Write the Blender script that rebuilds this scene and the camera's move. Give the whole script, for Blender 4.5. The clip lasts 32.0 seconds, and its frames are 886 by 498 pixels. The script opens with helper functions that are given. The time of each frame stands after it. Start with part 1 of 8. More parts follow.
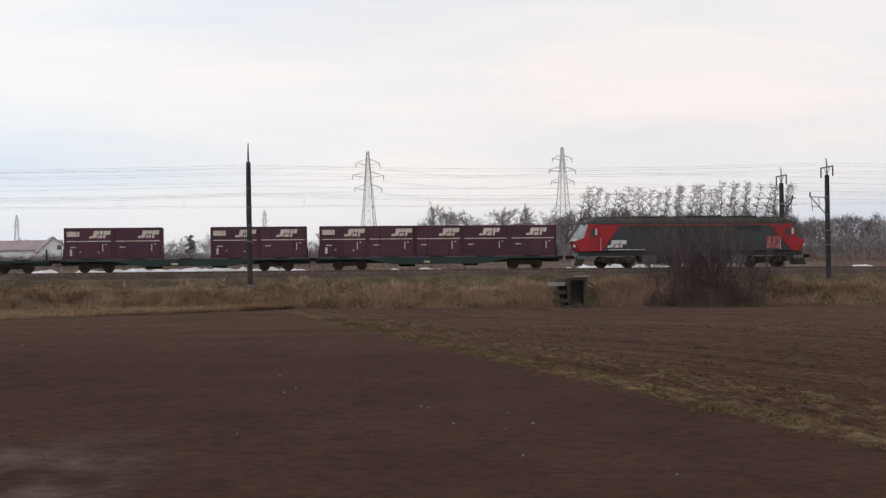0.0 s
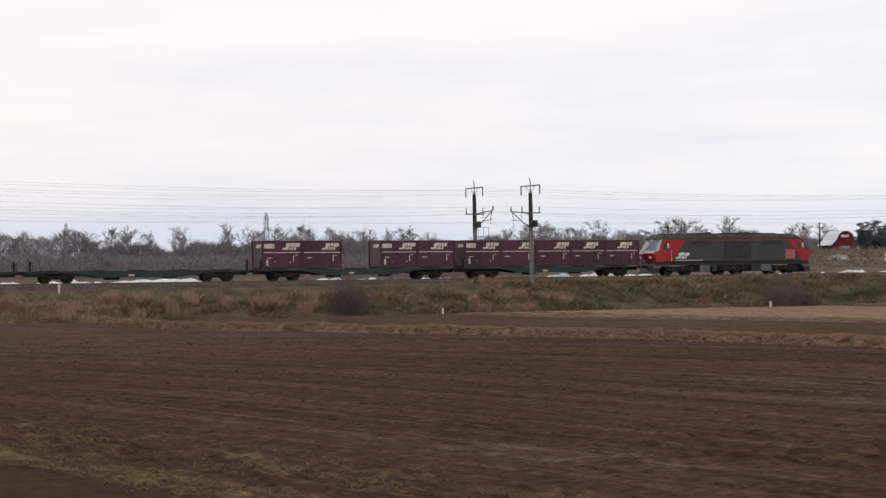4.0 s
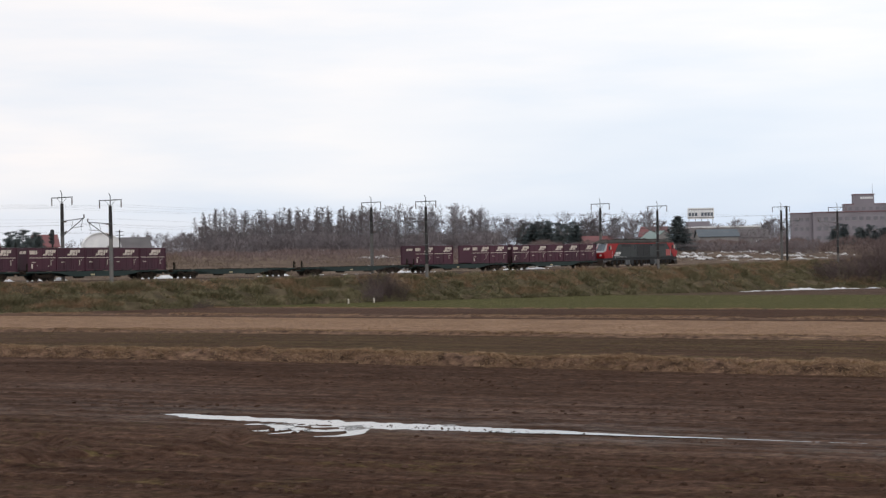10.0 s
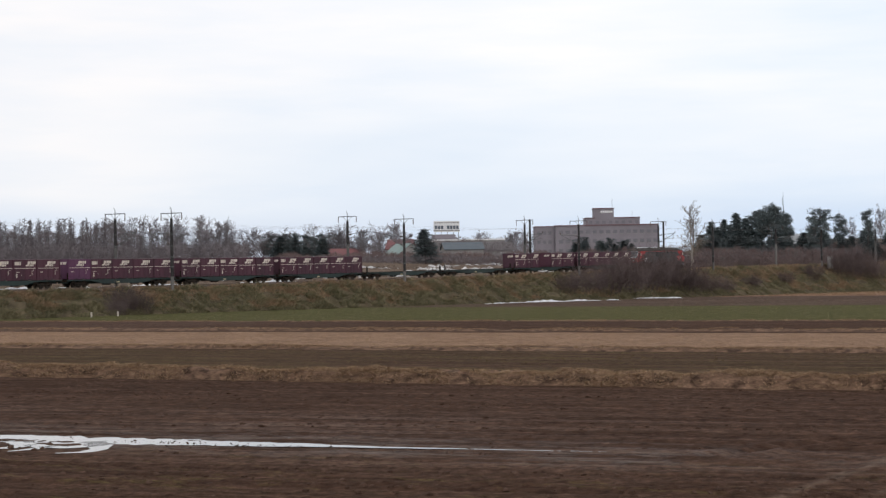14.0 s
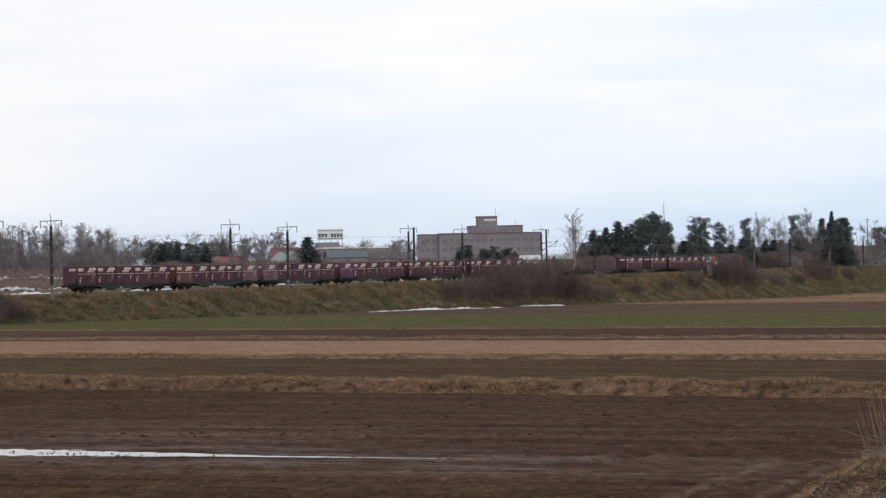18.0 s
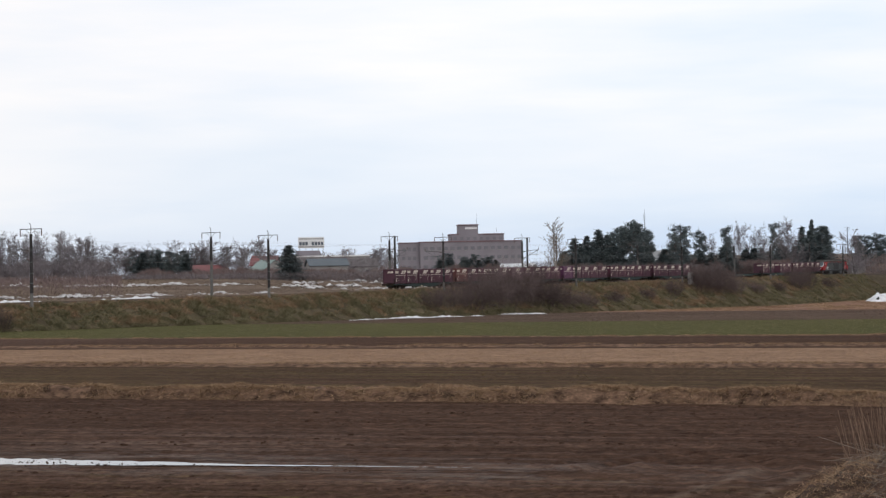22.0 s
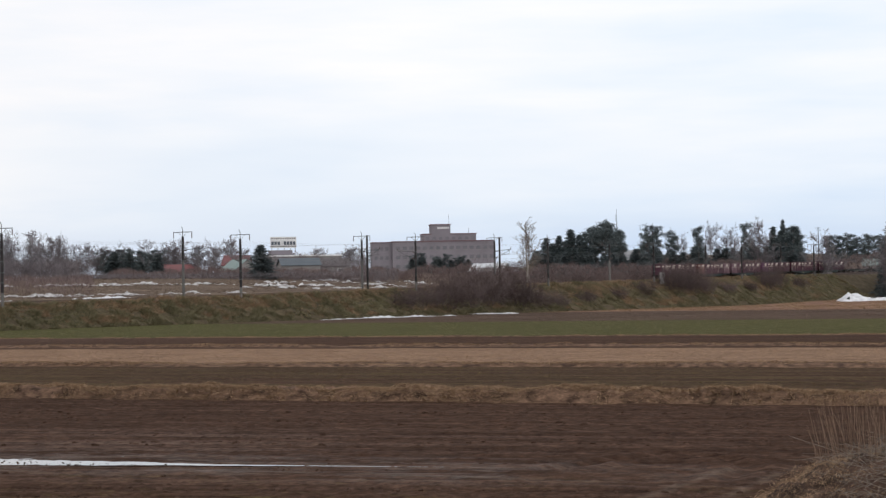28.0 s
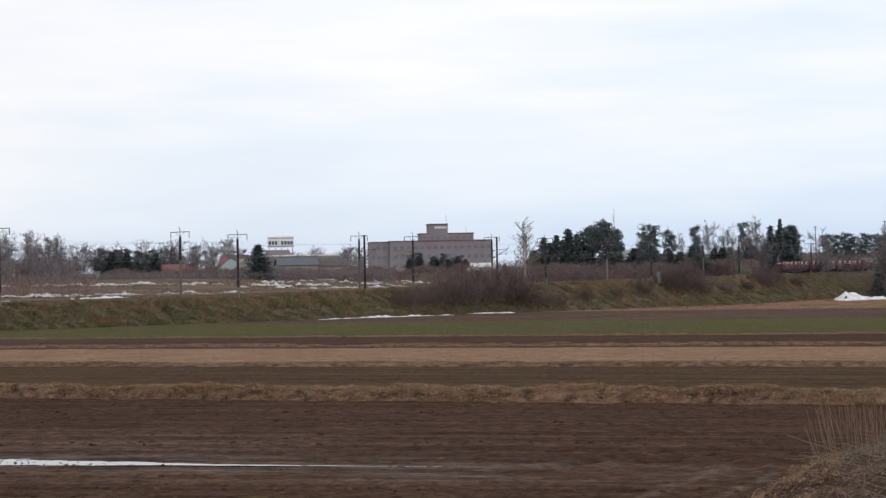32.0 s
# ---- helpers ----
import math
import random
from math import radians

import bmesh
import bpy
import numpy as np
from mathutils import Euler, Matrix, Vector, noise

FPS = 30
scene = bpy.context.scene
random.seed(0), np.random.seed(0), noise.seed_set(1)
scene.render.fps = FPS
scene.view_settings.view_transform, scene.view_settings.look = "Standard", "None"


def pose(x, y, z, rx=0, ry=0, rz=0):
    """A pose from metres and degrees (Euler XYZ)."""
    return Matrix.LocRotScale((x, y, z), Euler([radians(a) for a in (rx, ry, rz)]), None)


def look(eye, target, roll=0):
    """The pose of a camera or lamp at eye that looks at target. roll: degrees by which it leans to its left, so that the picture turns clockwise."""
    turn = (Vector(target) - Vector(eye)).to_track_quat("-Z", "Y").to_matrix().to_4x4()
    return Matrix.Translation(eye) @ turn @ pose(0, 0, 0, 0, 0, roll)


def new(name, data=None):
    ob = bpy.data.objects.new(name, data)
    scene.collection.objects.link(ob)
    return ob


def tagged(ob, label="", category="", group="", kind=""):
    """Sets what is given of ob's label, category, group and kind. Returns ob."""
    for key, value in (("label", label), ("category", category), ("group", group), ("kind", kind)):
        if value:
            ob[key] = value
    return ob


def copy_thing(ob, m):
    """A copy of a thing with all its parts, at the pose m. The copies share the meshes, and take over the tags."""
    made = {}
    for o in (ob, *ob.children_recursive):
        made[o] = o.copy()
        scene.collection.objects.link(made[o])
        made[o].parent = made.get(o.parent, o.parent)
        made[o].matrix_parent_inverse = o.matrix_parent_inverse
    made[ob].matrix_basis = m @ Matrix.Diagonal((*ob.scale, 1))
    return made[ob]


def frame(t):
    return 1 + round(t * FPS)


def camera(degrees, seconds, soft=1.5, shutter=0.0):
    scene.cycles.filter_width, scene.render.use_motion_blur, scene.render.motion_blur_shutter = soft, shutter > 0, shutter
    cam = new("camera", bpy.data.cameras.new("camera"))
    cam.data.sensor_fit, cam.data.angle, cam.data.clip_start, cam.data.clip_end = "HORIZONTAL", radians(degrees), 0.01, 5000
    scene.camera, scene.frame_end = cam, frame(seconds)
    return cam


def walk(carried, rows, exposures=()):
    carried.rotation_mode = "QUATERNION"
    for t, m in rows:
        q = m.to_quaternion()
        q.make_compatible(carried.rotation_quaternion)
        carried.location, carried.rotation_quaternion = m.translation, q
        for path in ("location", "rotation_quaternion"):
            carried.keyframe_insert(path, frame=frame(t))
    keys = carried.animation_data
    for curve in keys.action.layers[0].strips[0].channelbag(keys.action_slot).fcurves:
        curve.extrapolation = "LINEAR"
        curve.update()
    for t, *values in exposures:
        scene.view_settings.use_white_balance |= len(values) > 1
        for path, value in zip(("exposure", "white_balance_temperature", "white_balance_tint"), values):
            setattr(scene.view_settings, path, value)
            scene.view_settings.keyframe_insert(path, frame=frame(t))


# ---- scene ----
cam = camera(28.88, 32.0, soft=1.35)
# the eye stands still on a low levee and turns with the train: seconds, yaw, pitch, roll
EYE = 3.65
TURNS = [
    (0, 0.001, 0.342, 0.952), (0.5, -4.092, 0.319, 0.992), (1, -8.049, 0.279, 1.017), (1.5, -12.179, 0.257, 1.056),
    (2, -15.937, 0.316, 1.089), (2.5, -19.293, 0.368, 1.109), (3, -22.334, 0.386, 1.127), (3.5, -25.404, 0.389, 1.137),
    (4, -27.837, 0.423, 1.132), (4.5, -30.166, 0.426, 1.106), (6.5, -39.223, 0.223, 1.095), (7, -42.097, 0.158, 1.065),
    (7.5, -44.987, 0.131, 1.05), (8, -47.51, 0.105, 1.033), (8.5, -49.83, 0.16, 1.028), (9, -51.724, 0.182, 1.039),
    (9.5, -53.704, 0.17, 1.049), (10, -55.674, 0.194, 1.048), (10.5, -57.284, 0.216, 1.032), (11, -58.481, 0.185, 1.008),
    (11.5, -59.388, 0.175, 0.988), (12, -60.318, 0.179, 0.993), (12.5, -61.229, 0.201, 1.018), (13, -62.322, 0.258, 1.026),
    (13.5, -63.175, 0.358, 1.023), (14, -64.078, 0.46, 1.02), (14.5, -64.988, 0.564, 1.013), (16.5, -67.205, 0.643, 1.006),
    (17, -67.547, 0.64, 1.039), (17.5, -67.859, 0.646, 1.067), (18, -67.944, 0.658, 1.064), (18.5, -68.004, 0.741, 1.055),
    (19, -67.976, 0.805, 1.041), (19.5, -68.103, 0.803, 1.029), (20, -68.291, 0.826, 1.034), (20.5, -68.388, 0.855, 1.05),
    (21, -68.414, 0.905, 1.065), (21.5, -68.479, 0.92, 1.067), (22, -68.578, 0.92, 1.074), (22.5, -68.578, 0.931, 1.073),
    (23, -68.645, 0.929, 1.055), (23.5, -68.905, 0.913, 1.047), (24, -69.014, 0.907, 1.045), (24.5, -69.065, 0.902, 1.043),
    (25, -69.382, 0.896, 1.053), (25.5, -69.53, 0.913, 1.074), (27.5, -69.445, 0.901, 1.071), (28, -69.501, 0.893, 1.044),
    (28.5, -69.501, 0.893, 1.031), (29, -69.525, 0.892, 1.029), (29.5, -69.557, 0.89, 1.041), (30, -69.573, 0.874, 1.065),
    (30.5, -69.562, 0.886, 1.061), (31, -69.557, 0.89, 1.057), (31.5, -69.587, 0.875, 1.09), (32, -69.587, 0.877, 1.114),
]
walk(cam, [(t, pose(0, 0, EYE, 90 + p, r, y)) for t, y, p, r in TURNS], [(0, -0.05), (3, 0.04), (8, 0.07), (32, 0.06)])

# ---- world and light: high thin overcast, late in the day ----
world = bpy.data.worlds.new("world")
scene.world = world
world.use_nodes = True
_n, _l = world.node_tree.nodes, world.node_tree.links
_n.clear()
_out = _n.new("ShaderNodeOutputWorld")
_bg = _n.new("ShaderNodeBackground")
_sky = _n.new("ShaderNodeTexSky")
_sky.sky_type = "NISHITA"
_sky.sun_disc = False
_sky.sun_elevation, _sky.sun_rotation = radians(14), radians(-55)
_co = _n.new("ShaderNodeTexCoord")
_sep = _n.new("ShaderNodeSeparateXYZ")
_map = _n.new("ShaderNodeMapping")
_map.inputs["Scale"].default_value = (1.0, 1.0, 6.0)
_map.inputs["Rotation"].default_value = (0.05, 0.08, 0.3)
_cl = _n.new("ShaderNodeTexNoise")
_cl.inputs["Scale"].default_value, _cl.inputs["Detail"].default_value, _cl.inputs["Roughness"].default_value = 2.0, 5, 0.5
_sh = _n.new("ShaderNodeMapRange")
_sh.inputs["From Min"].default_value, _sh.inputs["From Max"].default_value = 0.3, 0.7
_sh.inputs["To Min"].default_value, _sh.inputs["To Max"].default_value = -0.045, 0.045
_add = _n.new("ShaderNodeMath")
_add.operation = "ADD"
_cr = _n.new("ShaderNodeValToRGB")
_el = _cr.color_ramp.elements
_el[0].position, _el[0].color = 0.0, (0.70, 0.78, 0.90, 1)
_el[1].position, _el[1].color = 1.0, (0.95, 0.97, 1.0, 1)
for _p, _c in ((0.025, (0.77, 0.84, 0.94)), (0.055, (0.87, 0.905, 0.965)), (0.10, (1.01, 0.985, 0.985)), (0.16, (1.0, 0.985, 0.99)), (0.24, (1.03, 1.02, 1.01))):
    _e = _el.new(_p)
    _e.color = (*_c, 1)
_cr2 = _n.new("ShaderNodeValToRGB")
_el2 = _cr2.color_ramp.elements
_el2[0].position, _el2[0].color = 0.0, (0.80, 0.84, 0.915, 1)
_el2[1].position, _el2[1].color = 1.0, (0.95, 0.97, 1.0, 1)
for _p, _c in ((0.025, (0.86, 0.89, 0.95)), (0.055, (0.93, 0.94, 0.965)), (0.10, (1.0, 0.985, 0.99)), (0.16, (0.97, 0.98, 1.0)), (0.24, (1.03, 1.03, 1.03))):
    _el2.new(_p).color = (*_c, 1)
_swing = _n.new("ShaderNodeMapRange")
_swing.inputs["From Min"].default_value, _swing.inputs["From Max"].default_value = 0.35, 0.85
_both = _n.new("ShaderNodeMix")
_both.data_type = "RGBA"
_map2 = _n.new("ShaderNodeMapping")
_map2.inputs["Scale"].default_value = (1.3, 1.3, 9.0)
_map2.inputs["Location"].default_value = (3.1, 1.7, 0.4)
_map2.inputs["Rotation"].default_value = (-0.04, 0.06, 0.9)
_veil = _n.new("ShaderNodeTexNoise")
_veil.inputs["Scale"].default_value, _veil.inputs["Detail"].default_value, _veil.inputs["Roughness"].default_value = 1.7, 6, 0.55
_vr = _n.new("ShaderNodeMapRange")
_vr.inputs["From Min"].default_value, _vr.inputs["From Max"].default_value = 0.46, 0.70
_vm = _n.new("ShaderNodeMix")
_vm.data_type, _vm.blend_type = "RGBA", "MULTIPLY"
_vm.inputs["B"].default_value = (0.81, 0.895, 0.985, 1)
_wx = _n.new("ShaderNodeMapRange")
_wx.inputs["From Min"].default_value, _wx.inputs["From Max"].default_value = -1.0, 1.0
_warm = _n.new("ShaderNodeValToRGB")
_warm.color_ramp.elements[0].position, _warm.color_ramp.elements[0].color = 0.38, (0.1, 0.1, 0.1, 1)
_warm.color_ramp.elements[1].position, _warm.color_ramp.elements[1].color = 0.96, (0, 0, 0, 1)
for _p, _v in ((0.53, 1.0), (0.70, 0.85), (0.84, 0.55)):
    _warm.color_ramp.elements.new(_p).color = (_v, _v, _v, 1)
_tint = _n.new("ShaderNodeMix")
_tint.data_type, _tint.blend_type = "RGBA", "MULTIPLY"
_tint.inputs["B"].default_value = (1.0, 0.930, 0.898, 1)
_cold = _n.new("ShaderNodeMapRange")
_cold.inputs["From Min"].default_value, _cold.inputs["From Max"].default_value = 0.80, 1.0
_blue = _n.new("ShaderNodeMix")
_blue.data_type, _blue.blend_type = "RGBA", "MULTIPLY"
_blue.inputs["B"].default_value = (0.955, 0.972, 1.0, 1)
_mx = _n.new("ShaderNodeMix")
_mx.data_type = "RGBA"
_mx.inputs["Factor"].default_value = 0.92
_dim = _n.new("ShaderNodeMix")
_dim.data_type, _dim.blend_type = "RGBA", "MULTIPLY"
_dim.inputs["Factor"].default_value = 1.0
_dim.inputs["B"].default_value = (0.10, 0.10, 0.10, 1)
_l.new(_co.outputs["Generated"], _map.inputs["Vector"])
_l.new(_map.outputs["Vector"], _cl.inputs["Vector"])
_l.new(_cl.outputs["Fac"], _sh.inputs["Value"])
_l.new(_co.outputs["Generated"], _sep.inputs[0])
_l.new(_sep.outputs["Z"], _add.inputs[0])
_l.new(_sh.outputs[0], _add.inputs[1])
_l.new(_add.outputs[0], _cr.inputs["Fac"])
_l.new(_sep.outputs["X"], _wx.inputs["Value"])
_l.new(_wx.outputs[0], _warm.inputs["Fac"])
_l.new(_warm.outputs[0], _tint.inputs["Factor"])
_l.new(_co.outputs["Generated"], _map2.inputs["Vector"])
_l.new(_map2.outputs["Vector"], _veil.inputs["Vector"])
_l.new(_veil.outputs["Fac"], _vr.inputs["Value"])
_l.new(_vr.outputs[0], _vm.inputs["Factor"])
_l.new(_add.outputs[0], _cr2.inputs["Fac"])
_l.new(_sep.outputs["X"], _swing.inputs["Value"])
_l.new(_swing.outputs[0], _both.inputs["Factor"])
_l.new(_cr2.outputs["Color"], _both.inputs["A"])
_l.new(_cr.outputs["Color"], _both.inputs["B"])
_l.new(_both.outputs["Result"], _vm.inputs["A"])
_l.new(_vm.outputs["Result"], _tint.inputs["A"])
_l.new(_sky.outputs["Color"], _dim.inputs["A"])
_l.new(_dim.outputs["Result"], _mx.inputs["A"])
_l.new(_sep.outputs["X"], _cold.inputs["Value"])
_l.new(_cold.outputs[0], _blue.inputs["Factor"])
_l.new(_tint.outputs["Result"], _blue.inputs["A"])
_l.new(_blue.outputs["Result"], _mx.inputs["B"])
_l.new(_mx.outputs["Result"], _bg.inputs["Color"])
_bg.inputs["Strength"].default_value = 1.04
_l.new(_bg.outputs[0], _out.inputs[0])

sun_data = bpy.data.lights.new("sun", "SUN")
sun_data.energy, sun_data.angle, sun_data.color = 0.6, radians(14), (1.0, 0.93, 0.86)
sun = new("sun", sun_data)
sun.matrix_world = look((0, 0, 60), (0.8, 0.56, 60 - 0.55))
scene.view_settings.exposure = 0.0

# ---- materials ----


def mat(name, c1, c2, scale=3.0, rough=0.8, bump=0.15, fine=40.0, metal=0.0, island=0.0, each=0.0, stretch=(1, 1, 1), grain=0.35):
    """Two colours in broad patches, darker and lighter grain, fine relief; island, each: how far pieces or things differ."""
    m = bpy.data.materials.new(name)
    m.use_nodes = True
    n, l = m.node_tree.nodes, m.node_tree.links
    b = n["Principled BSDF"]
    b.inputs["Roughness"].default_value, b.inputs["Metallic"].default_value = rough, metal
    b.inputs["Specular IOR Level"].default_value = 0.5 if rough < 0.7 else 0.08
    co = n.new("ShaderNodeTexCoord")
    mp = n.new("ShaderNodeMapping")
    mp.inputs["Scale"].default_value = stretch
    l.new(co.outputs["Object"], mp.inputs["Vector"])
    big = n.new("ShaderNodeTexNoise")
    big.inputs["Scale"].default_value, big.inputs["Detail"].default_value = scale, 4
    small = n.new("ShaderNodeTexNoise")
    small.inputs["Scale"].default_value, small.inputs["Detail"].default_value = fine, 3
    ramp = n.new("ShaderNodeValToRGB")
    ramp.color_ramp.elements[0].position, ramp.color_ramp.elements[1].position = 0.32, 0.68
    ramp.color_ramp.elements[0].color, ramp.color_ramp.elements[1].color = (*c1, 1), (*c2, 1)
    l.new(mp.outputs[0], big.inputs["Vector"])
    l.new(mp.outputs[0], small.inputs["Vector"])
    fac = big.outputs["Fac"]
    for amount, source, socket in ((island, "ShaderNodeNewGeometry", "Random Per Island"), (each, "ShaderNodeObjectInfo", "Random")):
        if amount:
            g = n.new(source)
            mix = n.new("ShaderNodeMix")
            mix.inputs["Factor"].default_value = amount
            l.new(fac, mix.inputs["A"])
            l.new(g.outputs[socket], mix.inputs["B"])
            fac = mix.outputs["Result"]
    l.new(fac, ramp.inputs["Fac"])
    gr = n.new("ShaderNodeMapRange")
    gr.inputs["To Min"].default_value, gr.inputs["To Max"].default_value = 1 - grain, 1 + grain
    l.new(small.outputs["Fac"], gr.inputs["Value"])
    vm = n.new("ShaderNodeVectorMath")
    vm.operation = "SCALE"
    l.new(ramp.outputs["Color"], vm.inputs[0])
    l.new(gr.outputs[0], vm.inputs["Scale"])
    l.new(vm.outputs[0], b.inputs["Base Color"])
    if bump:
        bp = n.new("ShaderNodeBump")
        bp.inputs["Strength"].default_value, bp.inputs["Distance"].default_value = bump, 0.03
        l.new(small.outputs["Fac"], bp.inputs["Height"])
        l.new(bp.outputs[0], b.inputs["Normal"])
    return m


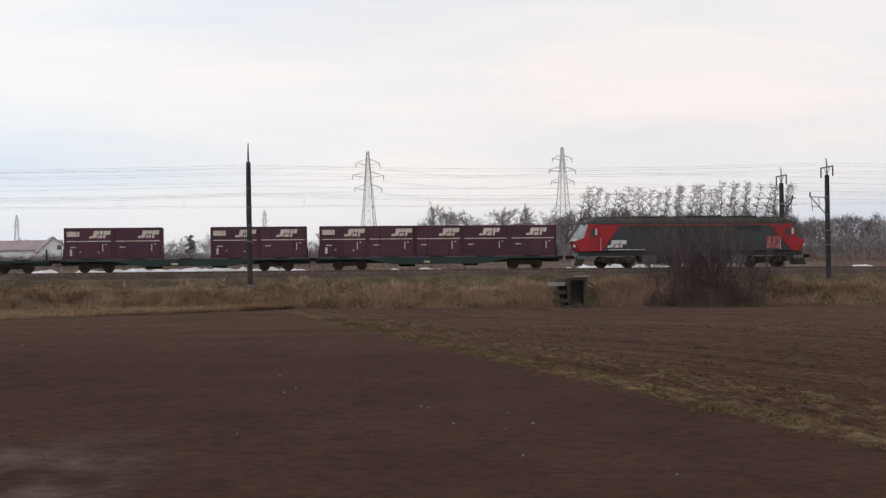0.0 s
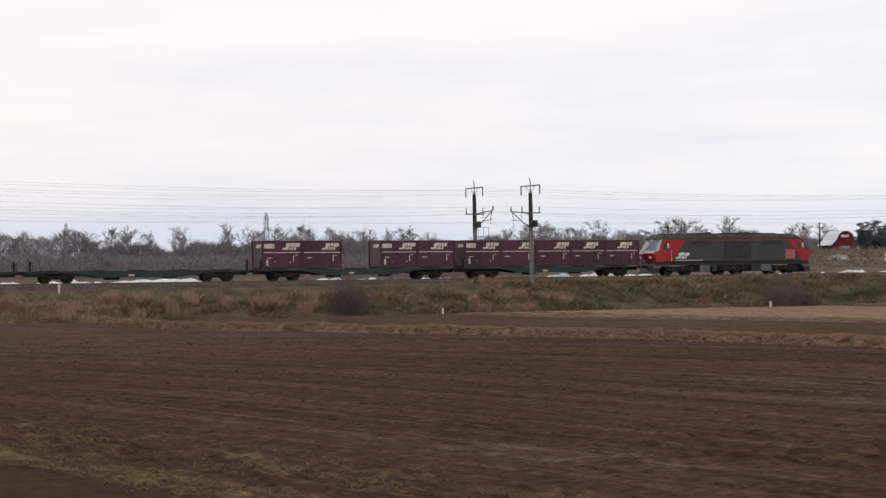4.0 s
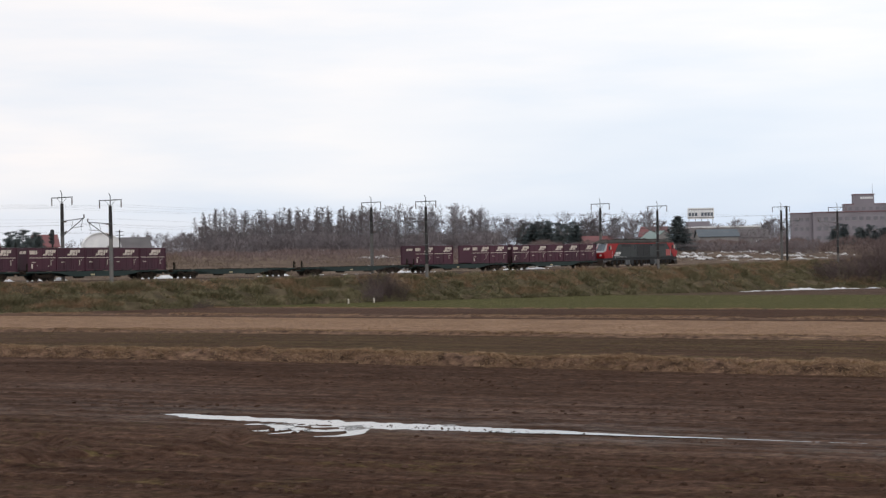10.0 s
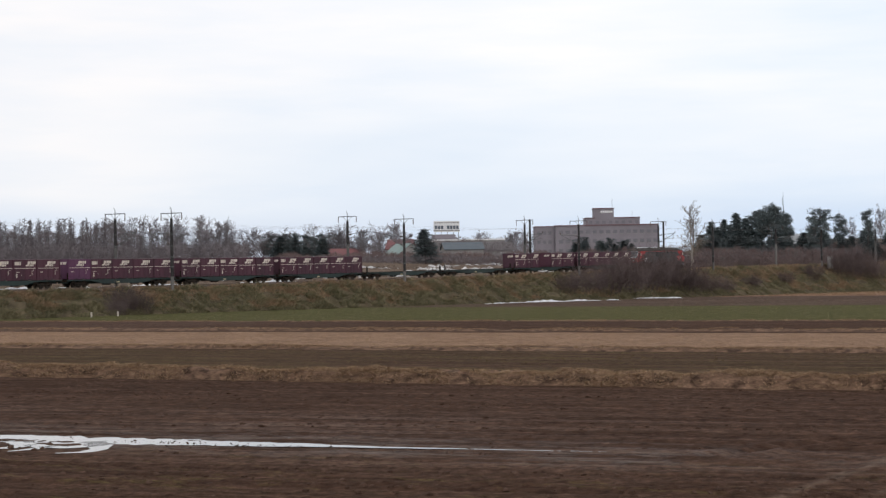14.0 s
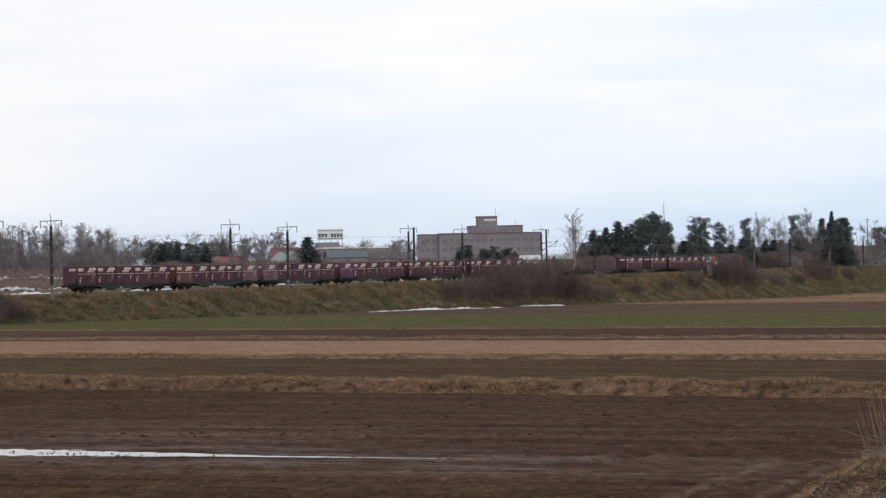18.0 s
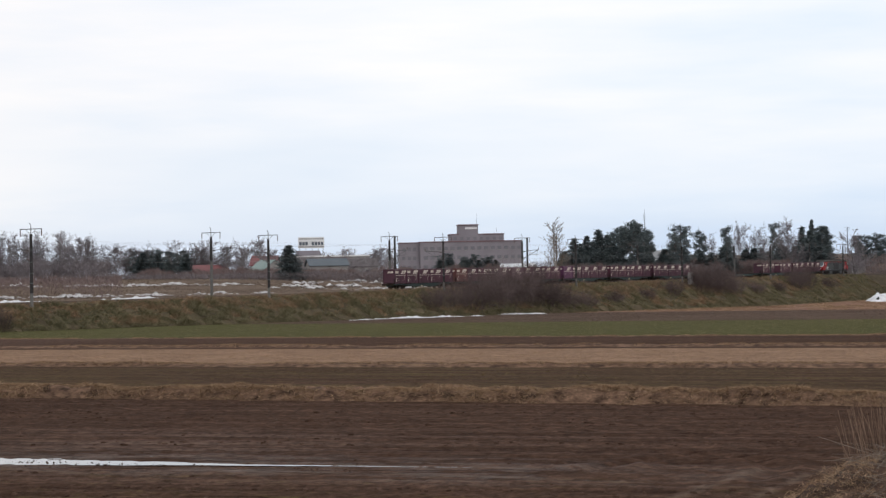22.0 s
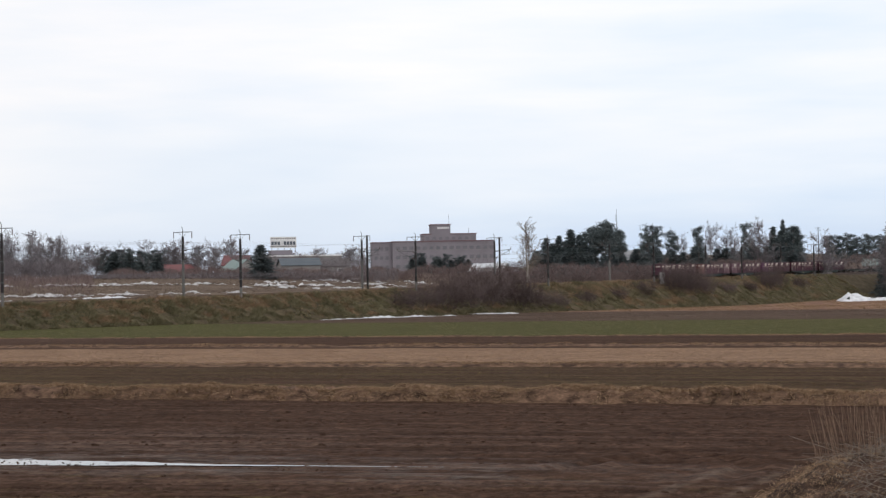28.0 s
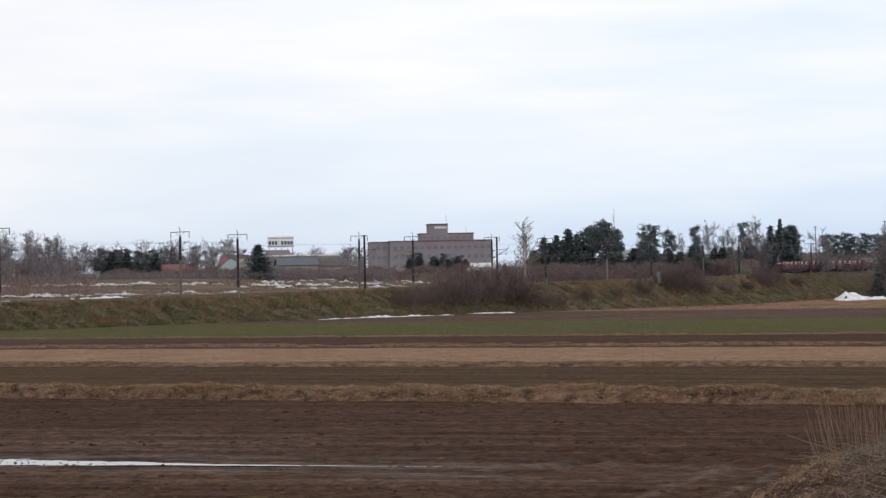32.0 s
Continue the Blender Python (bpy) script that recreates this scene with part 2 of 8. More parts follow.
M = {
    "container": mat("container_maroon", (0.043, 0.0098, 0.0225), (0.066, 0.0155, 0.033), 0.9, 0.55, 0.1, 14, each=0.5, grain=0.25),
    "container_purple": mat("container_purple", (0.075, 0.016, 0.060), (0.10, 0.03, 0.08), 0.9, 0.55, 0.1, 14, grain=0.25),
    "container_rust": mat("container_faded_orange", (0.082, 0.024, 0.026), (0.12, 0.040, 0.038), 0.9, 0.6, 0.1, 14),
    "container_grey": mat("container_faded_grey", (0.10, 0.05, 0.07), (0.15, 0.08, 0.10), 0.9, 0.6, 0.1, 14),
    "cream": mat("cream_paint", (0.50, 0.44, 0.37), (0.62, 0.56, 0.50), 2, 0.6, 0.05, 30, grain=0.15),
    "wagon": mat("wagon_blue_green", (0.005, 0.017, 0.017), (0.011, 0.029, 0.027), 0.8, 0.6, 0.1, 15),
    "bogie": mat("bogie_brown_black", (0.016, 0.013, 0.011), (0.035, 0.026, 0.02), 2, 0.75, 0.2, 20),
    "wheel": mat("wheel_steel_rusty", (0.03, 0.02, 0.016), (0.055, 0.04, 0.03), 4, 0.5, 0.1, 20, metal=0.5),
    "loco_red": mat("locomotive_red", (0.265, 0.0040, 0.0080), (0.33, 0.0070, 0.011), 0.7, 0.45, 0.03, 12, grain=0.15),
    "loco_grey": mat("locomotive_grey", (0.0234, 0.0289, 0.0304), (0.0343, 0.0413, 0.0429), 0.7, 0.45, 0.03, 12, grain=0.15),
    "loco_dark": mat("locomotive_grille_black", (0.0084, 0.0098, 0.0119), (0.0154, 0.0175, 0.0210), 2, 0.6, 0.1, 30),
    "loco_roof": mat("locomotive_roof_grey", (0.0351, 0.0335, 0.0312), (0.0585, 0.0546, 0.0507), 1, 0.75, 0.1, 12),
    "loco_white": mat("locomotive_white", (0.50, 0.50, 0.50), (0.62, 0.62, 0.61), 2, 0.5, 0.02, 20, grain=0.1),
    "loco_silver": mat("locomotive_silver", (0.30, 0.31, 0.32), (0.42, 0.43, 0.44), 2, 0.5, 0.02, 20, grain=0.15),
    "loco_pink": mat("emblem_pink_red", (0.3375, 0.0750, 0.0750), (0.4500, 0.1650, 0.1500), 9, 0.5, 0.02, 20),
    "glass": mat("cab_glass", (0.02, 0.024, 0.03), (0.03, 0.035, 0.042), 2, 0.08, 0.0, 20, grain=0.1),
    "rail": mat("rail_steel", (0.09, 0.06, 0.045), (0.14, 0.10, 0.08), 2, 0.5, 0.1, 30, metal=0.6),
    "sleeper": mat("concrete_sleeper", (0.16, 0.14, 0.12), (0.24, 0.22, 0.19), 2, 0.9, 0.2, 30),
    "ballast": mat("ballast_stone", (0.045, 0.034, 0.028), (0.088, 0.068, 0.057), 0.5, 0.95, 0.9, 14, grain=0.6),
    "bank": mat("bank_turf", (0.052, 0.042, 0.027), (0.112, 0.088, 0.056), 0.6, 0.95, 0.9, 5, grain=0.6),
    "concrete": mat("weathered_concrete", (0.19, 0.18, 0.17), (0.30, 0.28, 0.265), 0.8, 0.85, 0.2, 18),
    "pole": mat("pole_concrete", (0.11, 0.107, 0.104), (0.17, 0.163, 0.157), 0.8, 0.85, 0.1, 18, each=0.4),
    "pole_dark": mat("pole_dark_tone", (0.030, 0.028, 0.029), (0.052, 0.049, 0.050), 0.8, 0.8, 0.1, 18),
    "steel": mat("galvanised_steel", (0.09, 0.095, 0.10), (0.15, 0.155, 0.16), 1.0, 0.6, 0.05, 20, metal=0.4),
    "steel_far": mat("lattice_steel", (0.10, 0.095, 0.10), (0.15, 0.14, 0.145), 1.0, 0.7, 0.0, 20, metal=0.2),
    "insulator": mat("brown_porcelain", (0.05, 0.03, 0.025), (0.09, 0.05, 0.04), 3, 0.3, 0.0, 20),
    "wire": mat("copper_wire_dull", (0.16, 0.16, 0.165), (0.22, 0.22, 0.225), 1, 0.7, 0.0, 20),
    "bark": mat("bark_grey_brown", (0.100, 0.087, 0.088), (0.175, 0.154, 0.153), 0.8, 0.95, 0.5, 12, each=0.5),
    "bark_birch": mat("bark_pale", (0.22, 0.20, 0.18), (0.34, 0.31, 0.285), 1.5, 0.9, 0.3, 12),
    # the far trees' twig tones carry distance haze: lifted and slightly blued
    "twig": mat("twig_grey_brown", (0.136, 0.122, 0.132), (0.232, 0.212, 0.226), 0.5, 0.95, 0.0, 8, island=0.5, each=0.4),
    "twig_larch": mat("twig_larch_dark", (0.106, 0.094, 0.102), (0.184, 0.166, 0.176), 0.5, 0.95, 0.0, 8, island=0.5, each=0.4),
    "twig_red": mat("twig_reddish", (0.122, 0.090, 0.088), (0.212, 0.160, 0.154), 0.5, 0.95, 0.0, 8, island=0.5, each=0.4),
    "twig_wood": mat("twig_undergrowth", (0.118, 0.103, 0.110), (0.206, 0.182, 0.192), 0.12, 0.95, 0.0, 8, island=0.5),
    "twig_bank": mat("twig_dark_reddish", (0.080, 0.060, 0.059), (0.152, 0.117, 0.113), 0.5, 0.95, 0.0, 8, island=0.5, each=0.4),
    "twig_pale": mat("twig_pale_brown", (0.15, 0.125, 0.105), (0.24, 0.20, 0.17), 0.5, 0.95, 0.0, 8, island=0.5),
    # needles lifted towards blue-grey, haze over the distance included
    "needle": mat("pine_needles", (0.064, 0.081, 0.088), (0.120, 0.143, 0.146), 0.6, 0.9, 0.0, 8, island=0.6, each=0.3),
    "straw": mat("dry_grass_blades", (0.175, 0.111, 0.067), (0.360, 0.246, 0.156), 0.12, 0.95, 0.0, 6, island=0.55, grain=0.2),
    "straw_dark": mat("dry_bank_grass", (0.134, 0.090, 0.057), (0.345, 0.242, 0.150), 0.10, 0.95, 0.0, 6, island=0.55, grain=0.2),
    "straw_pale": mat("bleached_grass", (0.230, 0.150, 0.108), (0.440, 0.305, 0.222), 0.12, 0.95, 0.0, 6, island=0.55, grain=0.2),
    "screen_glass": mat("sloping_glass", (0.07, 0.082, 0.095), (0.14, 0.16, 0.18), 2.5, 0.12, 0.0, 20, metal=0.4, grain=0.2),
    "stalk": mat("dead_weed_stalk", (0.125, 0.082, 0.060), (0.245, 0.168, 0.122), 0.9, 0.95, 0.0, 8, island=0.6, grain=0.2),
    "green": mat("bank_green_grass", (0.094, 0.090, 0.054), (0.240, 0.210, 0.126), 0.15, 0.95, 0.0, 6, island=0.55, grain=0.2),
    "weed": mat("yellowing_weeds", (0.070, 0.053, 0.027), (0.170, 0.126, 0.062), 0.15, 0.95, 0.0, 6, island=0.55, grain=0.2),
    "coping": mat("dull_red_coping", (0.15, 0.095, 0.105), (0.19, 0.12, 0.13), 0.4, 0.7, 0.0, 6),
    "scrub": mat("brown_scrub", (0.102, 0.076, 0.062), (0.200, 0.152, 0.118), 0.08, 0.95, 0.0, 6, island=0.55, grain=0.2),
    "old_concrete": mat("dark_concrete", (0.036, 0.032, 0.027), (0.072, 0.064, 0.053), 0.8, 0.9, 0.3, 12),
    "bund": mat("bund_turf", (0.040, 0.024, 0.017), (0.190, 0.118, 0.080), 2.6, 0.95, 0.9, 11, grain=0.7, stretch=(1, 0.8, 1.4)),
    "mound": mat("levee_earth", (0.030, 0.019, 0.014), (0.110, 0.068, 0.050), 4.0, 0.95, 0.9, 22, grain=0.6),
    "snow_dirty": mat("thawing_snow", (0.24, 0.225, 0.22), (0.60, 0.595, 0.60), 0.9, 0.8, 0.3, 3, grain=0.35),
    "snow": mat("old_snow", (0.50, 0.51, 0.54), (0.72, 0.73, 0.75), 0.8, 0.7, 0.3, 3, grain=0.12),
    "water": mat("puddle_water", (0.02, 0.018, 0.016), (0.03, 0.027, 0.024), 1, 0.04, 0.02, 3, grain=0.1),
    "white": mat("white_paint_weathered", (0.66, 0.67, 0.69), (0.80, 0.80, 0.81), 0.6, 0.7, 0.1, 10, grain=0.12),
    "cream_wall": mat("cream_wall", (0.38, 0.33, 0.21), (0.48, 0.42, 0.27), 0.4, 0.8, 0.1, 10, grain=0.12),
    "grey_roof": mat("dark_sheet_roof", (0.065, 0.058, 0.062), (0.095, 0.085, 0.090), 0.4, 0.6, 0.1, 10, grain=0.15),
    "silver_roof": mat("silver_sheet_roof", (0.42, 0.44, 0.47), (0.55, 0.57, 0.60), 0.4, 0.45, 0.1, 10, grain=0.1),
    "mauve_roof": mat("mauve_sheet_roof", (0.22, 0.165, 0.178), (0.29, 0.22, 0.235), 0.4, 0.6, 0.1, 10, grain=0.12),
    "red_roof": mat("red_sheet_roof", (0.13, 0.042, 0.046), (0.18, 0.062, 0.064), 0.4, 0.6, 0.1, 10, grain=0.15),
    "red_wall": mat("red_barn_wall", (0.105, 0.016, 0.023), (0.145, 0.024, 0.030), 0.5, 0.8, 0.1, 10, grain=0.15),
    "sign_blue": mat("sign_blue_grey", (0.055, 0.075, 0.105), (0.085, 0.105, 0.135), 1.0, 0.6, 0.0, 10, grain=0.1),
    "blue_roof": mat("blue_sheet_roof", (0.050, 0.068, 0.086), (0.072, 0.092, 0.112), 0.4, 0.6, 0.1, 10, grain=0.15),
    "green_roof": mat("pale_green_roof", (0.14, 0.20, 0.19), (0.19, 0.25, 0.24), 0.4, 0.6, 0.1, 10, grain=0.15),
    # wall tone turned lilac-grey with the haze of its distance
    "tile_wall": mat("building_pinkish_tile", (0.205, 0.188, 0.212), (0.255, 0.235, 0.262), 0.15, 0.75, 0.1, 6, grain=0.12),
    "grey_wall": mat("grey_render", (0.22, 0.21, 0.21), (0.30, 0.29, 0.285), 0.3, 0.85, 0.1, 10, grain=0.15),
    "pane_dull": mat("window_glass_dull", (0.125, 0.122, 0.142), (0.165, 0.160, 0.182), 0.5, 0.3, 0.0, 5, grain=0.1),
    "pane": mat("window_glass_dark", (0.075, 0.078, 0.09), (0.11, 0.115, 0.13), 0.5, 0.12, 0.0, 5, grain=0.1),
    "soil_clod": mat("soil_clods", (0.040, 0.0225, 0.0155), (0.088, 0.054, 0.040), 0.6, 0.95, 0.3, 12, island=0.5),
}

M["water"].node_tree.nodes["Principled BSDF"].inputs["Specular IOR Level"].default_value = 0.9

# ---- small builders ----


class Build:
    """Gathers corners and faces of one mesh."""

    def __init__(self):
        self.v, self.f = [], []

    def add(self, verts, faces):
        o = len(self.v)
        self.v.extend(verts)
        self.f.extend(tuple(o + i for i in q) for q in faces)
        return self

    def box(self, x0, x1, y0, y1, z0, z1, m=None):
        vs = [Vector((x, y, z)) for x in (x0, x1) for y in (y0, y1) for z in (z0, z1)]
        if m is not None:
            vs = [m @ v for v in vs]
        return self.add([tuple(v) for v in vs], [(0, 1, 3, 2), (4, 6, 7, 5), (0, 4, 5, 1), (2, 3, 7, 6), (0, 2, 6, 4), (1, 5, 7, 3)])

    def tube(self, p, q, r0, r1=None, n=8, caps=True):
        p, q = Vector(p), Vector(q)
        r1 = r0 if r1 is None else r1
        d = (q - p).normalized()
        a = d.orthogonal().normalized()
        b = d.cross(a)
        vs = []
        for c, r in ((p, r0), (q, r1)):
            vs += [tuple(c + (a * math.cos(2 * math.pi * i / n) + b * math.sin(2 * math.pi * i / n)) * r) for i in range(n)]
        fs = [(i, (i + 1) % n, n + (i + 1) % n, n + i) for i in range(n)]
        if caps:
            fs += [tuple(range(n - 1, -1, -1)), tuple(range(n, 2 * n))]
        return self.add(vs, fs)

    def prism(self, outline, axis, a, b):
        """A flat outline pushed from a to b along an axis; the outline's two numbers are the other axes in x, y, z order."""
        def at(p, w):
            r = list(p)
            r.insert("xyz".index(axis), w)
            return tuple(r)
        n = len(outline)
        vs = [at(p, a) for p in outline] + [at(p, b) for p in outline]
        fs = [(i, (i + 1) % n, n + (i + 1) % n, n + i) for i in range(n)] + [tuple(range(n - 1, -1, -1)), tuple(range(n, 2 * n))]
        return self.add(vs, fs)

    def mesh(self, name, material=None, smooth=False):
        me = bpy.data.meshes.new(name)
        me.from_pydata(self.v, [], self.f)
        if material is not None:
            me.materials.append(material)
        bm = bmesh.new()
        bm.from_mesh(me)
        if len(self.f) < 4000:
            bmesh.ops.recalc_face_normals(bm, faces=bm.faces)
        bm.to_mesh(me)
        bm.free()
        if smooth:
            me.polygons.foreach_set("use_smooth", [True] * len(me.polygons))
        return me


def part(name, build, material, parent=None, label="", smooth=False, bevel=0.0):
    me = build if isinstance(build, bpy.types.Mesh) else build.mesh(name, material, smooth)
    if bevel:
        bm = bmesh.new()
        bm.from_mesh(me)
        bmesh.ops.bevel(bm, geom=list(bm.edges), offset=bevel, segments=1, affect="EDGES")
        bm.to_mesh(me)
        bm.free()
    ob = new(name, me)
    if parent is not None:
        ob.parent = parent
    if label:
        tagged(ob, label)
    return ob


def thing(name, label, category, group="", kind="", m=None):
    ob = new(name)
    ob.empty_display_size = 0.2
    if m is not None:
        ob.matrix_basis = m
    return tagged(ob, label, category, group, kind)


def big_mesh(name, verts, faces, material, smooth=False):
    """A large mesh straight from arrays; faces all with the same number of corners."""
    me = bpy.data.meshes.new(name)
    verts, faces = np.asarray(verts, np.float32), np.asarray(faces, np.int32)
    k = faces.shape[1]
    me.vertices.add(len(verts))
    me.vertices.foreach_set("co", verts.ravel())
    me.loops.add(faces.size)
    me.loops.foreach_set("vertex_index", faces.ravel())
    me.polygons.add(len(faces))
    me.polygons.foreach_set("loop_start", np.arange(0, faces.size, k, dtype=np.int32))
    me.polygons.foreach_set("use_smooth", np.full(len(faces), smooth))
    me.materials.append(material)
    me.update(calc_edges=True)
    return me

# ---- the railway's line: arc length s, heading and height; the line is the near face of the train ----
DS = 1.0
S = np.arange(-420.0, 901.0, DS)
_k = np.interp(S, [-220, -150, -80, -10, 60, 130, 200, 270, 340, 410, 480, 560], [2.3, 2.04, 1.74, 1.45, 1.16, 0.95, 0.42, 0.45, 0.13, -0.1, 0.9, 1.2]) / 1000
_i0 = int(420 / DS)
_h = np.cumsum(_k) * DS
HEAD = _h - _h[_i0] + 1.53222
_x, _y = np.cumsum(np.sin(HEAD)) * DS, np.cumsum(np.cos(HEAD)) * DS
LX, LY = _x - _x[_i0] + 29.246, _y - _y[_i0] + 140.119
_z = np.interp(S, [-420, -60, -20, 30, 60, 95, 135, 180, 220, 260, 320, 400, 470, 600, 900], [3.9, 3.08, 2.78, 2.25, 1.95, 1.65, 1.38, 1.33, 1.40, 1.58, 1.78, 1.90, 2.25, 2.7, 3.4])
_w = np.hanning(41)
LZ = np.convolve(np.pad(_z, 20, mode="edge"), _w / _w.sum(), mode="valid")


def line(s, o=0.0, dz=0.0):
    """A point beside the line: o metres to the left of the train's way (away from the field), dz above the rail."""
    h = np.interp(s, S, HEAD)
    return np.array([np.interp(s, S, LX) - np.cos(h) * o, np.interp(s, S, LY) + np.sin(h) * o, np.interp(s, S, LZ) + dz])


def heading(s):
    return float(np.interp(s, S, HEAD))


def nearest(x, y):
    """Arc length and offset of points, to the nearest metre of the line."""
    x, y = np.atleast_1d(x).astype(float), np.atleast_1d(y).astype(float)
    s, o = np.empty_like(x), np.empty_like(x)
    step = 4
    for a in range(0, len(x), 20000):
        b = slice(a, a + 20000)
        d = (x[b, None] - LX[None, ::step]) ** 2 + (y[b, None] - LY[None, ::step]) ** 2
        i = d.argmin(1) * step
        dx, dy = x[b] - LX[i], y[b] - LY[i]
        s[b] = S[i] + dx * np.sin(HEAD[i]) + dy * np.cos(HEAD[i])
        o[b] = -dx * np.cos(HEAD[i]) + dy * np.sin(HEAD[i])
    return s, o


def ease(t):
    t = np.clip(t, 0, 1)
    return t * t * (3 - 2 * t)


def field_z(x, y):
    z = -0.0115 * np.clip(x, -60, 400)
    # the straw-covered bund between two plots, and the levee on which the camera stands
    r = np.hypot(x, y)
    return z + (2.05 + 0.0115 * x) * (1 - ease((r - 4.0) / 9.0))


def plot_u(x, y):
    """How far a place lies across the plots; their edges bend towards the bank far up the field."""
    return x + 0.0042 * np.clip(y - 42, 0, 68) ** 2 * np.clip(1 - (x - 48) / 52, 0, 1) * np.clip((x - 12) / 26, 0, 1)


def furrow_w(x, y):
    """How far a place lies across the furrows, which run beside the balk and sweep round at the far end."""
    return x + 0.19 * y * np.clip((62 - x) / 32, 0, 1) + 0.0045 * np.clip(y - 42, 0, 68) ** 2 * np.clip(1 - (x - 48) / 52, 0, 1)


def plot_x(u, y):
    """The x at which the plots' coordinate is u."""
    u, y = np.broadcast_arrays(np.asarray(u, float), np.asarray(y, float))
    x = u.copy()
    for _ in range(40):
        x = x + 0.4 * (u - plot_u(x, y))
    return x


def land_z(x, y):
    """Height of the bare ground."""
    x, y = np.atleast_1d(x).astype(float), np.atleast_1d(y).astype(float)
    s, o = nearest(x, y)
    rail = np.interp(s, S, LZ)
    near = field_z(x, y)
    far = rail - 1.0 + (4.3 - rail + 1.0) * ease((o - 10) / 95) + 1.5 * ease((o - 130) / 450)
    # the town stands on rising ground
    az = np.degrees(np.arctan2(x, y))
    far = far + 5.5 * ease((az - 72) / 5) * ease((o - 14) / 70)
    t = ease((o + 4) / 8)
    z = np.where(s > 640, near, near) * (1 - t) + far * t
    return z


def at(az, d):
    """The place that lies d metres off at az degrees to the right of straight ahead."""
    return d * math.sin(radians(az)), d * math.cos(radians(az))


def ground(x, y):
    return float(land_z(x, y)[0])


def ground_material():
    m = bpy.data.materials.new("fields")
    m.use_nodes = True
    n, l = m.node_tree.nodes, m.node_tree.links
    b = n["Principled BSDF"]
    b.inputs["Roughness"].default_value = 1.0
    b.inputs["Specular IOR Level"].default_value = 0.03

    def node(kind, **inputs):
        q = n.new(kind)
        for k, v in inputs.items():
            if k in ("operation", "blend_type", "data_type"):
                if k == "operation":
                    q.operation = v
                elif k == "blend_type":
                    q.blend_type = v
                else:
                    q.data_type = v
            else:
                q.inputs[k.replace("_", " ")].default_value = v
        return q

    def math_(op, a, c, clamp=False):
        q = n.new("ShaderNodeMath")
        q.operation, q.use_clamp = op, clamp
        for i, v in enumerate((a, c)):
            if isinstance(v, (int, float)):
                q.inputs[i].default_value = v
            else:
                l.new(v, q.inputs[i])
        return q.outputs[0]

    def noise_(scale, detail=4, stretch=(1, 1, 1), rough=0.55):
        mp = n.new("ShaderNodeMapping")
        mp.inputs["Scale"].default_value = stretch
        l.new(geo.outputs["Position"], mp.inputs["Vector"])
        q = n.new("ShaderNodeTexNoise")
        q.inputs["Scale"].default_value, q.inputs["Detail"].default_value, q.inputs["Roughness"].default_value = scale, detail, rough
        l.new(mp.outputs[0], q.inputs["Vector"])
        return q.outputs["Fac"]

    def mixc(fac, a, c):
        q = n.new("ShaderNodeMix")
        q.data_type = "RGBA"
        l.new(fac, q.inputs["Factor"])
        for k, v in (("A", a), ("B", c)):
            if isinstance(v, tuple):
                q.inputs[k].default_value = (*v, 1)
            else:
                l.new(v, q.inputs[k])
        return q.outputs["Result"]

    def ramp2(fac, p0, c0, p1, c1):
        q = n.new("ShaderNodeValToRGB")
        q.color_ramp.elements[0].position, q.color_ramp.elements[0].color = p0, (*c0, 1)
        q.color_ramp.elements[1].position, q.color_ramp.elements[1].color = p1, (*c1, 1)
        l.new(fac, q.inputs["Fac"])
        return q.outputs["Color"]

    def band(v, lo, hi, soft):
        up = n.new("ShaderNodeMapRange")
        up.inputs["From Min"].default_value, up.inputs["From Max"].default_value = lo - soft, lo + soft
        dn = n.new("ShaderNodeMapRange")
        dn.inputs["From Min"].default_value, dn.inputs["From Max"].default_value = hi + soft, hi - soft
        l.new(v, up.inputs["Value"])
        l.new(v, dn.inputs["Value"])
        return math_("MULTIPLY", up.outputs[0], dn.outputs[0])

    geo = n.new("ShaderNodeNewGeometry")
    sep = n.new("ShaderNodeSeparateXYZ")
    l.new(geo.outputs["Position"], sep.inputs[0])
    X, Y = sep.outputs["X"], sep.outputs["Y"]
    # the plots' edges bend with the distance, as plot_u does
    far_up = math_("MINIMUM", math_("MAXIMUM", math_("SUBTRACT", Y, 42.0), 0.0), 68.0)
    lean_ = math_("SUBTRACT", 1.0, math_("DIVIDE", math_("SUBTRACT", X, 48.0), 52.0), True)
    lean_ = math_("MULTIPLY", lean_, math_("DIVIDE", math_("SUBTRACT", X, 12.0), 26.0, True))
    U = math_("ADD", X, math_("MULTIPLY", math_("MULTIPLY", math_("MULTIPLY", far_up, far_up), 0.0042), lean_))
    # across the furrows, as furrow_w does
    turn_in = math_("DIVIDE", math_("SUBTRACT", 62.0, X), 32.0, True)
    ends = math_("SUBTRACT", 1.0, math_("DIVIDE", math_("SUBTRACT", X, 48.0), 52.0), True)
    Wf = math_("ADD", X, math_("ADD", math_("MULTIPLY", math_("MULTIPLY", Y, 0.19), turn_in), math_("MULTIPLY", math_("MULTIPLY", math_("MULTIPLY", far_up, far_up), 0.0045), ends)))
    uv = n.new("ShaderNodeCombineXYZ")
    l.new(Wf, uv.inputs[0])
    l.new(Y, uv.inputs[1])

    def furrow(scale, detail, stretch, rough=0.6):
        mp = n.new("ShaderNodeMapping")
        mp.inputs["Scale"].default_value = stretch
        l.new(uv.outputs[0], mp.inputs["Vector"])
        q = n.new("ShaderNodeTexNoise")
        q.inputs["Scale"].default_value, q.inputs["Detail"].default_value, q.inputs["Roughness"].default_value = scale, detail, rough
        l.new(mp.outputs[0], q.inputs["Vector"])
        return q.outputs["Fac"]

